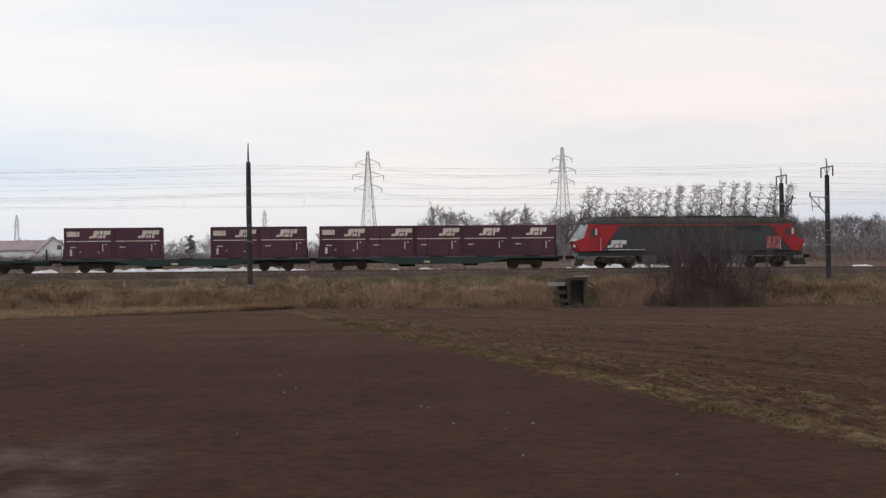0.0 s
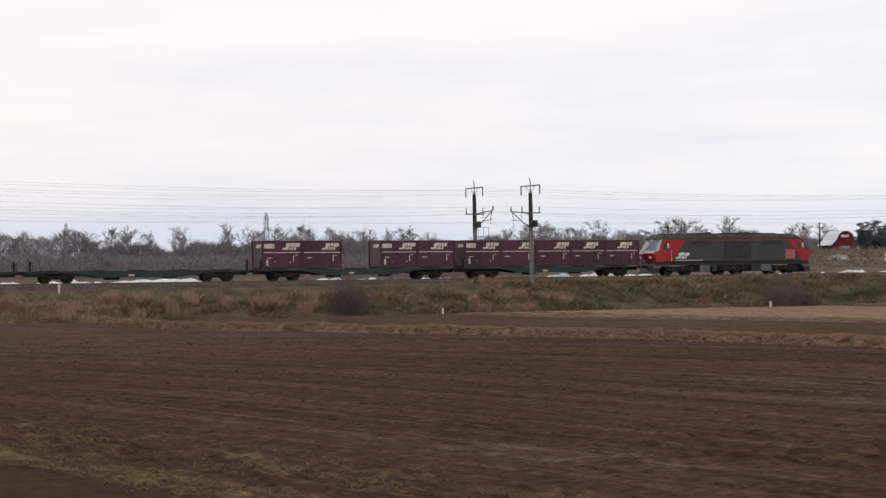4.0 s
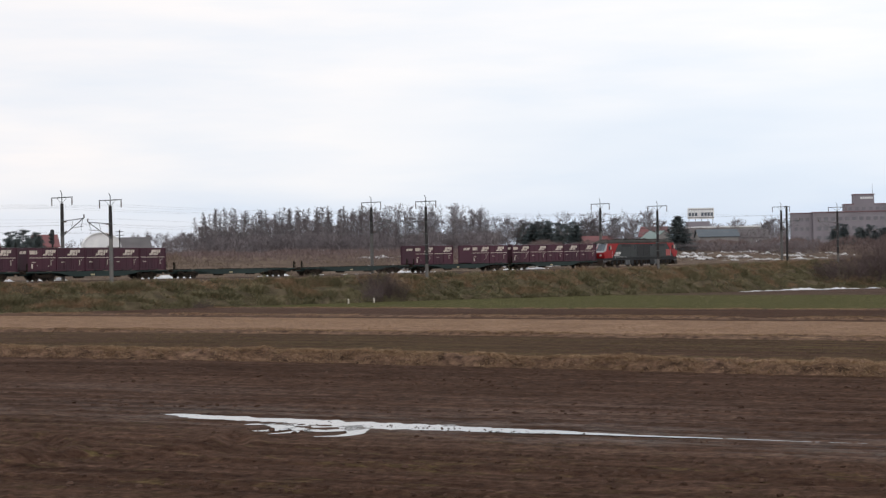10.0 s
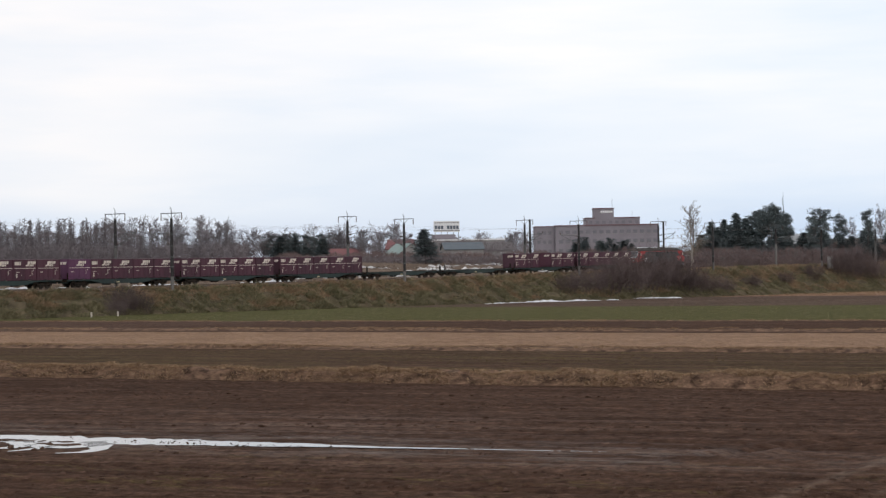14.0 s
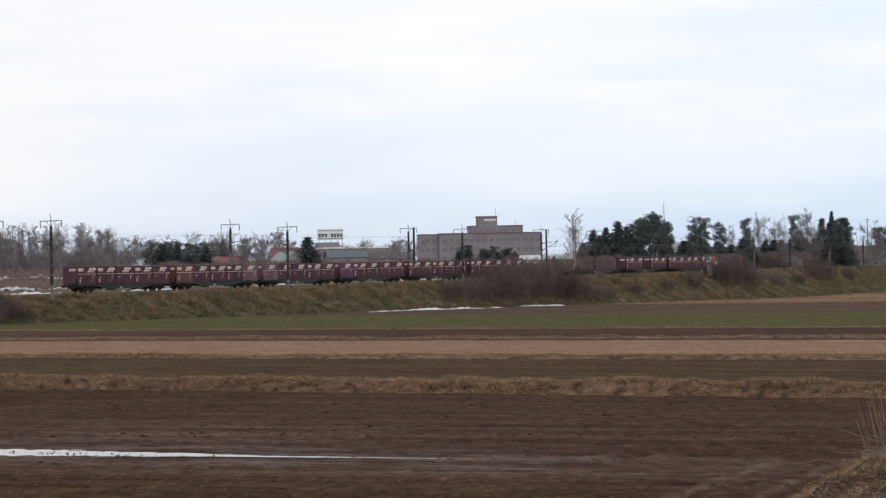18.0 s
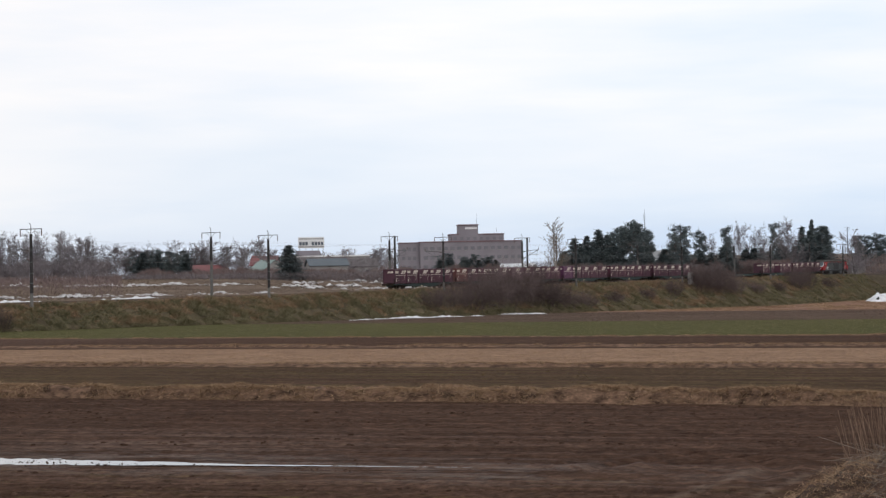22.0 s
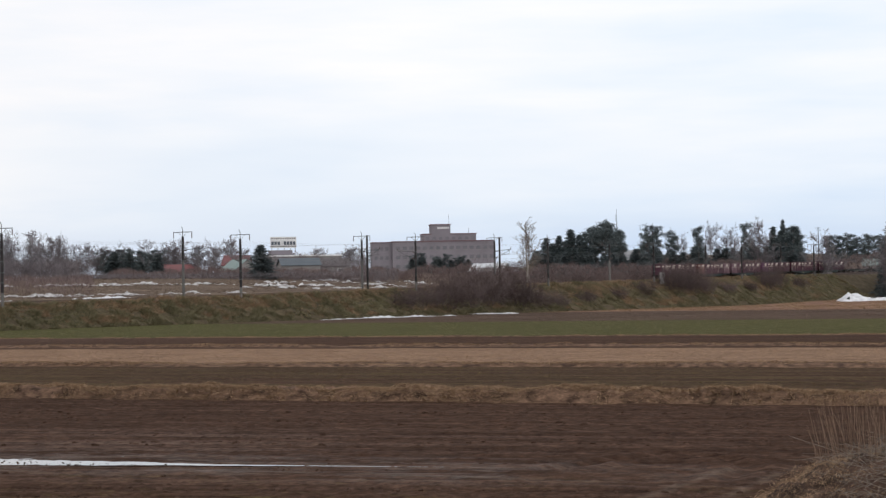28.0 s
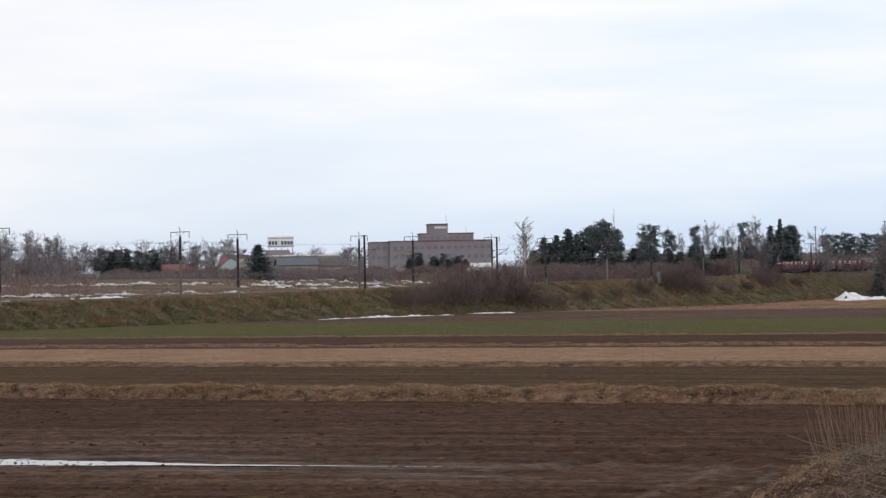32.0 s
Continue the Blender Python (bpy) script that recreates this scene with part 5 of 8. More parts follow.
def make_pole(height, side, gear=False, reach=1.0, upper="pole_dark", split=4.6):
    """side: +1 where the tracks lie to the pole's +y, -1 to its -y. z = 0 is rail height. reach: how far the bracket goes."""
    ob = thing("catenary_pole", "grey concrete railway catenary pole with steel cross-arm", "pole", "poles of the overhead line")
    part("shaft", Build().tube((0, 0, -3.4), (0, 0, split), 0.22, 0.205, 12), M["pole"], ob)
    # above the split the silhouette against the sky is put into the colour
    part("upper_shaft", Build().tube((0, 0, split), (0, 0, height - 1.3), 0.21, 0.175, 12), M[upper], ob, "upper part coloured dark as a silhouette against the sky")
    part("mast", Build().tube((0, 0, height - 1.6), (0, 0, height - 0.2), 0.06, 0.05, 8).tube((0, 0, height - 0.2), (0, 0.22, height + 0.12), 0.045, 0.04, 6), M["steel"], ob)
    arm = Build()
    z = height - 0.65
    arm.box(-0.05, 0.05, -1.8, 1.8, z - 0.05, z + 0.05)
    arm.tube((0, -1.75, z), (0, -1.75, z - 0.12), 0.04, n=6)
    arm.tube((0, 1.75, z), (0, 1.75, z - 0.12), 0.04, n=6)
    arm.tube((0, -0.9, z), (0, 0, z - 0.7), 0.025, n=5).tube((0, 0.9, z), (0, 0, z - 0.7), 0.025, n=5)
    part("cross_arm", arm, M["steel"], ob)
    for y in (-1.75, 1.75):
        part("insulator", Build().tube((0, y, z - 0.85), (0, y, z - 0.1), 0.06, n=8), M["insulator"], ob)
    k = side * reach
    br = Build()
    br.tube((0, 0, 6.2), (0, k * 3.75, 6.45), 0.045, n=6)
    br.tube((0, 0, 4.6), (0, k * 3.6, 6.42), 0.05, n=6)
    br.tube((0, k * 1.6, 5.45), (0, k * 3.6, 5.6), 0.03, n=6)
    br.tube((0, k * 1.9, 6.32), (0, k * 1.6, 5.45), 0.025, n=6)
    br.tube((0, k * 3.6, 6.42), (0, k * 3.2, 5.55), 0.03, n=6)
    br.tube((0, k * 3.2, 5.5), (0, k * 3.3, 5.15), 0.02, n=6)
    part("bracket_arm", br, M["steel"], ob)
    for a, b_ in (((0, side * 0.25, 6.12), (0, side * 0.75, 6.17)), ((0, side * 0.25, 4.9), (0, side * 0.7, 5.13)), ((0, k * 3.75, 6.45), (0, k * 3.75, 6.85))):
        part("insulator", Build().tube(a, b_, 0.07, n=8), M["insulator"], ob)
    for z in (2.2, 3.4, 4.75, 6.2):
        part("steel_band", Build().tube((0, 0, z - 0.05), (0, 0, z + 0.05), 0.225, n=12), M["steel"], ob)
    if gear:
        pl = Build()
        pl.box(0.15, 1.35, -0.35, 0.35, 3.95, 4.02)
        for x in (0.2, 0.75, 1.3):
            pl.tube((x, -0.33, 4.0), (x, -0.33, 4.9), 0.02, n=6)
        pl.tube((0.2, -0.33, 4.9), (1.3, -0.33, 4.9), 0.02, n=6)
        part("platform", pl, M["steel"], ob)
        part("switch_box", Build().box(0.25, 0.6, -0.2, 0.2, 4.9, 5.5), M["pole_dark"], ob, "dark switch box", bevel=0.02)
        part("gear_arm", Build().box(-1.0, 1.0, -0.06, 0.06, 6.15, 6.25).tube((0.9, 0, 6.2), (0.9, 0, 6.8), 0.05, n=6).tube((-0.9, 0, 6.2), (-0.9, 0, 6.8), 0.05, n=6), M["steel"], ob)
    return ob


# each pole: metres along the line, height of its head above the rail; the near row stands on the slope of the bank
NEAR_POLES = [(-145.5, -5.4, 9.4), (-95, -7.0, 9.4), (-44.7, -7.0, 9.53), (0.3, -7.0, 8.6), (51.3, -5.4, 9.11), (102.2, -5.4, 9.2), (153.3, -5.4, 9.75), (204.0, -5.4, 9.6), (254.8, -5.4, 9.6), (304.1, -5.4, 9.5), (353, -5.4, 9.0), (403, -5.4, 9.0), (453, -5.4, 9.0)]
FAR_POLES = [(-145.5, 9.4), (-95, 9.4), (-44.8, 9.4), (-0.6, 8.5), (50.5, 9.3), (103.4, 9.7), (153.1, 9.9), (202.4, 10.1), (252.2, 9.9), (299.4, 9.9), (350.1, 9.4), (403.0, 9.4), (453.0, 9.4)]
POLE_S = [q[0] for q in FAR_POLES]
_low, _near, _near_gear, _near_black = make_pole(9.4, 1, False, 1.4, split=-1.0), make_pole(9.4, 1), make_pole(9.4, 1, True), make_pole(9.4, 1, split=1.0)
_far, _far_gear = make_pole(9.4, -1), make_pole(9.4, -1, True, upper="pole_dark")
for s, o, head, src in [(*q, _near_gear if 45 < q[0] < 55 else _low if q[1] < -6 else _near_black if q[0] > 140 else _near) for q in NEAR_POLES] + [(q[0], 4.2, q[1], _far_gear if 45 < q[0] < 55 else _far) for q in FAR_POLES]:
    q = take(src)
    q.matrix_basis = pose(*line(s, o, 0.35 * (head - 9.4)), 0, 0, 90 - math.degrees(heading(s))) @ Matrix.Diagonal((1, 1, head / 9.4, 1))


def near_o(s, o):
    """Offset of a wire of the near row, whose first poles stand further out."""
    return o + float(np.interp(s, [5, 50], [-1.5, 0.0])) if o < -3 else o


def plain_pole(s, o, head):
    p = line(s, o)
    ob = thing("guy_pole", "plain grey concrete pole beside the catenary pole", "pole", "poles of the overhead line", m=pose(*p))
    part("shaft", Build().tube((0, 0, -2), (0, 0, head), 0.21, 0.18, 12), M["pole_dark"], ob)
    part("cap", Build().tube((0, 0, head), (0, 0, head + 0.05), 0.2, n=12), M["pole_dark"], ob)


for s, o, h in ((253.9, 4.2, 9.5), (301.4, 4.2, 9.4)):
    plain_pole(s, o, h)


def make_signal(s, o):
    p = line(s, o)
    ob = thing("railway_signal", "dark colour-light railway signal on a post", "signal", m=pose(*p, 0, 0, 90 - math.degrees(heading(s))))
    part("post", Build().tube((0, 0, -1.6), (0, 0, 5.2), 0.09, n=8), M["pole_dark"], ob)
    hd = part("signal_head", Build().prism([(-0.25, 4.0), (0.25, 4.0), (0.25, 5.4), (0.1, 5.6), (-0.1, 5.6), (-0.25, 5.4)], "x", -0.12, 0.10), M["loco_dark"], ob, bevel=0.02)
    for z in (4.25, 4.65, 5.05):
        part("hood", Build().tube((-0.12, 0, z), (-0.42, 0, z), 0.13, n=10), M["loco_dark"], hd)
    part("ladder", Build().tube((0.25, -0.15, -1.2), (0.25, -0.15, 4.0), 0.015, n=5).tube((0.25, 0.15, -1.2), (0.25, 0.15, 4.0), 0.015, n=5), M["pole_dark"], ob)


make_signal(102.1, 4.3)


def strand(pts, r, n=4):
    """One unbroken thin skin along a chain of points."""
    b = Build()
    vs, k = [], len(pts)
    for i, p in enumerate(pts):
        d = (pts[min(i + 1, k - 1)] - pts[max(i - 1, 0)]).normalized()
        a = d.cross(Vector((0, 0, 1))).normalized()
        c = d.cross(a)
        vs += [tuple(p + (a * math.cos(j * 2 * math.pi / n) + c * math.sin(j * 2 * math.pi / n)) * r) for j in range(n)]
    return b.add(vs, [(i * n + j, i * n + (j + 1) % n, (i + 1) * n + (j + 1) % n, (i + 1) * n + j) for i in range(k - 1) for j in range(n)])


def wire(name, label, o, z, sag, r=0.014, hangers=None):
    """One wire over the whole stretch, hanging between the poles."""
    pts = []
    for a, b_ in zip(POLE_S[:-1], POLE_S[1:]):
        for k in range(10):
            u = k / 10
            q = a + (b_ - a) * u
            pts.append(Vector(line(q, near_o(q, o), z - sag * 4 * u * (1 - u))))
    b = strand(pts, r)
    ob = thing(name, label, "wire", "wires of the overhead line")
    part("strand", b, M["wire"], ob)
    if hangers:
        d = Build()
        for a, b_ in zip(POLE_S[:-1], POLE_S[1:]):
            for k in range(1, 10):
                u = k / 10
                p = Vector(line(a + (b_ - a) * u, o, z - sag * 4 * u * (1 - u)))
                d.tube(p, (p.x, p.y, Vector(line(a + (b_ - a) * u, o, hangers)).z), 0.004, n=3, caps=False)
        tagged(part("dropper_set", d, M["wire"], ob), kind="stuff")
    return ob


for o in TRACKS:
    wire("contact_wire", "grey contact wire hung above the rails", o, 5.1, 0.0, 0.0058)
    wire("messenger_wire", "grey messenger wire sagging above the contact wire", o, 6.05, 0.5, 0.0058, hangers=5.1)
for o, z in ((-5.5 - 1.75, 7.95), (-5.5 + 1.75, 7.95), (4.2 + 1.75, 8.0), (4.2 - 1.75, 8.0), (-5.6, 6.5), (4.3, 6.4)):
    wire("feeder_wire", "thin grey feeder wire slung from pole to pole", o, z, 0.35, 0.0058)

# ---- trees and bushes ----


def limb(b, p, d, length, r, rng, depth, spec):
    """One branch in a few bent pieces, and the branches that leave it."""
    pieces = spec["pieces"][depth]
    q, dirn = Vector(p), Vector(d).normalized()
    sides = spec["sides"][depth]
    for i in range(pieces):
        bend = Vector((rng.gauss(0, 1), rng.gauss(0, 1), rng.gauss(0, 1))) * spec["bend"]
        dirn = (dirn + bend + Vector((spec["wind"] * 0.1, 0, spec["up"][depth]))).normalized()
        e = q + dirn * (length / pieces)
        r0, r1 = r * (1 - i / pieces * 0.75), r * (1 - (i + 1) / pieces * 0.75)
        b[min(depth, 1)].tube(q, e, max(r0, spec["thin"]), max(r1, spec["thin"] * 0.7), sides, False)
        if depth + 1 < len(spec["count"]):
            n = spec["count"][depth]
            lo = spec["clear"] if depth == 0 else 0.1
            for k in range(n):
                if rng.random() > 1.0 / pieces:
                    continue
                u = (i + rng.random()) / pieces
                if u < lo:
                    continue
                at_ = q.lerp(e, rng.random())
                a = dirn.orthogonal().normalized()
                a.rotate(Matrix.Rotation(rng.random() * 6.283, 3, dirn))
                ang = spec["angle"][depth] * (0.75 + 0.5 * rng.random())
                nd = dirn * math.cos(ang) + a * math.sin(ang)
                taper = (1.15 - u * spec["cone"]) if depth == 0 else (1.1 - 0.5 * u)
                limb(b, at_, nd, length * spec["ratio"][depth] * taper * (0.7 + 0.6 * rng.random()), max(r1 * 0.55, spec["thin"]), rng, depth + 1, spec)
        q = e


SPECS = {
    "broad": dict(pieces=(6, 4, 3, 2), sides=(6, 4, 3, 3), count=(24, 14, 8, 0), angle=(0.72, 0.68, 0.7, 0.7), ratio=(0.48, 0.42, 0.42, 0.4), up=(0.05, 0.08, 0.04, 0.0), bend=0.09, wind=0, clear=0.12, cone=0.60, thin=0.020),
    "oval": dict(pieces=(9, 4, 3, 2), sides=(6, 4, 3, 3), count=(40, 10, 6, 0), angle=(0.70, 0.55, 0.55, 0.6), ratio=(0.30, 0.38, 0.40, 0.4), up=(0.03, 0.07, 0.04, 0.0), bend=0.035, wind=0, clear=0.24, cone=0.72, thin=0.0125),
    "upright": dict(pieces=(10, 3, 2), sides=(6, 3, 3), count=(150, 7, 0), angle=(1.28, 0.75, 0.7), ratio=(0.150, 0.42, 0.4), up=(0.02, 0.05, 0.02), bend=0.025, wind=0, clear=0.10, cone=0.92, thin=0.024),
    "windswept": dict(pieces=(10, 3, 2), sides=(6, 3, 3), count=(150, 9, 0), angle=(1.35, 0.65, 0.6), ratio=(0.125, 0.45, 0.4), up=(0.01, 0.0, -0.01), bend=0.032, wind=0.22, clear=0.26, cone=0.55, thin=0.020),
    "open_shrub": dict(pieces=(4, 3, 2), sides=(4, 3, 3), count=(10, 6, 0), angle=(0.42, 0.45, 0.5), ratio=(0.50, 0.5, 0.4), up=(0.05, 0.06, 0.02), bend=0.08, wind=0, clear=0.2, cone=0.4, thin=0.0115),
    "shrub": dict(pieces=(4, 3, 2), sides=(4, 3, 3), count=(9, 7, 0), angle=(0.5, 0.5, 0.5), ratio=(0.55, 0.5, 0.4), up=(0.05, 0.05, 0.02), bend=0.12, wind=0, clear=0.1, cone=0.4, thin=0.0055),
}


def make_tree(name, kind, height, seed, label, bark="bark", twig="twig"):
    rng = random.Random(seed)
    ob = thing(name, label, "tree")
    b = (Build(), Build())
    limb(b, (0, 0, -0.3), (0.02, 0, 1), height * 0.98, height * (0.011 if kind != "broad" else 0.015), rng, 0, SPECS[kind])
    part("trunk", b[0], M[bark], ob)
    part("crown", b[1], M[twig], ob, "bare twigs")
    return ob


def make_shrub(height, width, stems, seed, label, twig="twig_bank", habit="shrub"):
    rng = random.Random(seed)
    ob = thing("bare_shrub", label, "bush")
    b = (Build(), Build())
    for i in range(stems):
        a = rng.random() * 6.283
        rr = math.sqrt(rng.random()) * width / 2
        x, y = rr * math.cos(a), rr * math.sin(a)
        hh = height * (0.55 + 0.5 * rng.random()) * (1 - 0.35 * (rr / (width / 2)) ** 2)
        limb(b, (x * 0.7, y * 0.7, -0.3), (x / width * 0.9, y / width * 0.9, 1), hh, 0.013 if habit == "shrub" else 0.03, rng, 0, SPECS[habit])
    tagged(part("stem_mass", b[0], M["twig_bank"], ob), kind="stuff")
    tagged(part("twig_mass", b[1], M[twig], ob, "dense reddish-brown bare twigs"), kind="stuff")
    return ob


def sprays(nr, at_, along, n, length, spread, thin):
    """n pointed needle sprays round a stretch of a branch."""
    a, d = np.array(at_), np.array(along)
    base = a + d * nr.random((n, 1)) + nr.normal(size=(n, 3)) * spread
    tip = base + nr.normal(size=(n, 3)) * length * [1, 1, 0.55] + d / max(np.linalg.norm(d), 0.01) * length * 0.7
    side = nr.normal(size=(n, 3)) * thin
    return np.stack([base - side, base + side, tip], 1).reshape(-1, 3)


def make_conifer(height, seed, shape, label):
    """shape: 'fir' a layered cone, 'pine' flat pads of needles on bent limbs, 'umbrella' pads gathered in a broad top."""
    rng = random.Random(seed)
    nr = np.random.default_rng(seed)
    ob = thing("conifer_tree", label, "tree")
    lean = Vector((rng.gauss(0, 0.03), rng.gauss(0, 0.03), 1))
    tr = Build().tube((0, 0, -0.3), lean * height * 0.55, height * 0.019, height * 0.012, 8).tube(lean * height * 0.55, lean * height * 0.96, height * 0.012, 0.03, 6)
    V = []
    if shape == "fir":
        z = 0.07
        while z < 0.985:
            reach = height * 0.215 * (1.0 - z) ** 0.80 * (0.8 + 0.35 * rng.random()) + 0.10
            turn = rng.random() * 6.283
            for k in range(8 if z < 0.75 else 5):
                a = turn + k * 6.283 / (8 if z < 0.75 else 5) + rng.gauss(0, 0.2)
                r_ = reach * (0.50 + 0.70 * rng.random())
                p = lean * height * z
                e = p + Vector((math.cos(a) * r_, math.sin(a) * r_, r_ * (0.12 - 0.42 * (1 - z)) + rng.gauss(0, 0.08)))
                tr.tube(p, e, 0.045, 0.015, 3, False)
                V.append(sprays(nr, p.lerp(e, 0.15), (e - p) * 0.92, int(16 + 17 * r_), 0.28, 0.08, 0.055))
            z += 0.034 * (1.15 - 0.5 * z)
        V.append(sprays(nr, lean * height * 0.93, (0, 0, height * 0.07), 30, 0.16, 0.05, 0.05))
    else:
        # stems fork, and every fork ends in flat pads; the dome of 'umbrella' is closed, 'pine' is open in tiers
        dome = shape == "umbrella"
        bias = rng.random() * 6.283
        many = 84 if dome else 44
        for i in range(many):
            v = i / many
            u = (0.50 + 0.50 * v) if dome else (0.24 + 0.74 * v)
            a = rng.random() * 6.283
            if dome:
                prof = 0.34 * math.sqrt(max(0.02, 1 - v ** 2.2))
            else:
                prof = (0.10 + 0.20 * (1 - v) ** 0.6) * (0.65 + 0.5 * max(0.0, math.sin(v * 19 + bias)))
            reach = height * prof * ((0.25 + 0.75 * rng.random() ** 0.6) if dome else (0.35 + 0.75 * rng.random())) * (1 + 0.18 * math.cos(a - bias))
            p = lean * height * (u * 0.82 if dome else u * 0.95)
            e = Vector((p.x + math.cos(a) * reach, p.y + math.sin(a) * reach, height * u * (0.97 if dome else 0.95) + (0.0 if dome else reach * 0.14)))
            m_ = p.lerp(e, 0.55) + Vector((0, 0, -reach * 0.05))
            tr.tube(p, m_, 0.075, 0.05, 4, False).tube(m_, e, 0.05, 0.02, 3, False)
            for k in range(3 if dome else 2 + int(reach)):
                c = (m_.lerp(e, 0.3 + 0.7 * rng.random()) if k else e) + Vector((rng.gauss(0, 0.36), rng.gauss(0, 0.36), rng.gauss(0.0, 0.16)))
                n = 60
                w = 0.50 + 0.45 * rng.random()
                base = np.array(c) + nr.normal(size=(n, 3)) * [w * 0.60, w * 0.60, 0.19]
                tip = base + nr.normal(size=(n, 3)) * [0.20, 0.20, 0.08] + [0, 0, 0.09]
                side = nr.normal(size=(n, 3)) * [0.075, 0.075, 0.05]
                V.append(np.stack([base - side, base + side, tip], 1).reshape(-1, 3))
    V = np.concatenate(V)
    part("trunk", tr, M["bark"], ob)
    part("crown", big_mesh("crown", V, np.arange(len(V)).reshape(-1, 3), M["needle"]), None, ob, "dark green needle clumps")
    return ob


PROTO = {
    "broad": [make_tree("bare_tree", "broad", 10, 11 + i, "leafless broad-crowned deciduous tree in a field wood") for i in range(4)],
    "upright": [make_tree("bare_tree", "upright", 14, 31 + i, "tall slim leafless larch at the edge of a wood", "bark", "twig_larch") for i in range(4)],
    "wind": [make_tree("windswept_tree", "windswept", 14, 51 + i, "tall leafless windbreak larch with crown bent by wind", "bark", "twig_larch") for i in range(4)],
    "birch": [make_tree("birch_tree", "oval", 12, 71, "pale-barked leafless tree beside the railway", "bark_birch", "twig_pale")],
    "fir": [make_conifer(11, 81 + i, "fir", "dark green conical conifer near houses") for i in range(3)],
    "pine": [make_conifer(12, 91 + i, "pine", "dark green pine with spreading cloud-like crown") for i in range(3)],
    "umbrella": [make_conifer(12, 121 + i, "umbrella", "old dark pine with a broad layered crown") for i in range(2)],
    "shrub": [make_shrub(4.0, 5.0, 60, 101 + i, "leafless reddish-brown shrub on the railway bank") for i in range(3)],
}
BASE_H = {"broad": 10, "upright": 14, "wind": 14, "birch": 12, "fir": 11, "pine": 12, "umbrella": 12, "shrub": 4.0}
for _i in range(3):
    _b = make_shrub(6.7, 4.8, 27, 141 + _i, "tall open leafless shrub on the bank beside the culvert", "twig_bank", "open_shrub")
    _p = line(-12.2 + 2.4 * _i, -8.6 - 0.2 * _i)
    _b.matrix_basis = pose(_p[0], _p[1], _p[2] - 2.5, 0, 0, 70 * _i) @ Matrix.Diagonal((1, 1, 1.0 - 0.08 * abs(_i - 1), 1))
_tr = random.Random(9)


def plant(kind, az, d, top, wide=1.0, sunk=0.0):
    """A tree at az degrees and d metres whose crown ends at the height top; kind names the stock it is grown from."""
    x, y = at(az, d)
    g = ground(x, y) - sunk
    src = _tr.choice(PROTO[kind])
    k = max(0.15, (top - g) / BASE_H[kind])
    m = pose(x, y, g, 0, 0, _tr.random() * 360 if kind != "wind" else _tr.uniform(-25, 25)) @ Matrix.Diagonal((k * wide, k * wide, k, 1))
    q = take(src)
    q.matrix_basis = m
    return q

# ---- what stands beyond the railway ----


def up(d, el):
    """Height of what is seen el degrees above the level at d metres."""
    return EYE + d * math.tan(radians(el))


def spot(az, d, turn=0.0, dz=0.0):
    x, y = at(az, d)
    return pose(x, y, ground(x, y) + dz, 0, 0, -az + turn)


def stand(kind, az0, az1, n, d, el, spread=8, jitter=0.12, wide=1.0):
    """A row or grove of n trees between two directions."""
    for i in range(n):
        a = az0 + (az1 - az0) * (i + 0.5 + _tr.uniform(-0.35, 0.35)) / n
        dd = d + _tr.uniform(-spread, spread)
        e = (el[0] + (el[1] - el[0]) * (i + 0.5) / n) * (1 + _tr.uniform(-jitter, jitter * 0.5))
        plant(kind, a, dd, up(dd, e), wide * _tr.uniform(0.85, 1.2))


# the wind-bent row and the woods along the far side
stand("wind", 4.3, 11.4, 33, 235, (2.3, 2.42), 5, 0.07, 0.76)
stand("broad", 4.0, 12.0, 12, 250, (1.2, 1.2), 8, 0.2)
stand("broad", -0.6, 3.9, 11, 330, (1.65, 1.5), 15, 0.12)
stand("broad", -15.5, -1.0, 20, 420, (0.75, 0.85), 25, 0.15)
plant("pine", -8.35, 260, up(260, 0.98), 0.9)
stand("broad", 11.6, 16.0, 12, 300, (0.88, 1.02), 20)
for a0, a1, n, d, e, w in ((16.0, 18.2, 7, 300, 1.14, 1.1), (18.8, 19.6, 3, 305, 1.08, 1.0), (20.4, 24.5, 13, 300, 1.15, 1.1), (24.4, 27.0, 9, 330, 0.95, 1.2), (27.6, 28.9, 4, 330, 0.80, 1.6), (29.7, 33.5, 15, 370, 1.0, 1.2),
                         (33.4, 35.3, 7, 390, 0.88, 1.3), (35.2, 37.3, 8, 390, 1.02, 1.3), (37.2, 39.4, 7, 395, 0.62, 1.6), (39.2, 40.7, 5, 390, 1.02, 1.2)):
    stand("broad", a0, a1, n, d, (e, e), 14, 0.22, w)
for a, d, e, w in ((41.55, 318, 1.04, 1.15), (41.95, 320, 1.12, 1.25), (42.35, 322, 1.02, 1.15), (41.75, 312, 0.80, 1.2), (42.2, 314, 0.78, 1.2)):
    plant("pine", a, d, up(d, e), w)
stand("fir", 41.4, 42.5, 4, 316, (0.80, 0.82), 4, 0.12, 2.1)
stand("broad", 43.5, 47.6, 14, 430, (0.60, 0.85), 20, 0.15, 1.3)
stand("upright", 47.5, 54.6, 60, 395, (1.55, 1.72), 26, 0.1, 1.0)
stand("upright", 47.9, 53.8, 28, 430, (1.72, 1.72), 14, 0.06, 1.0)
stand("broad", 47.0, 57.5, 26, 365, (0.75, 0.75), 10, 0.2)
stand("broad", 54.6, 57.4, 12, 400, (1.42, 1.40), 15, 0.12)
stand("fir", 58.4, 60.1, 4, 430, (0.90, 0.90), 10, 0.30, 1.8)
stand("pine", 58.3, 60.3, 7, 440, (1.10, 1.06), 10, 0.18, 1.2)
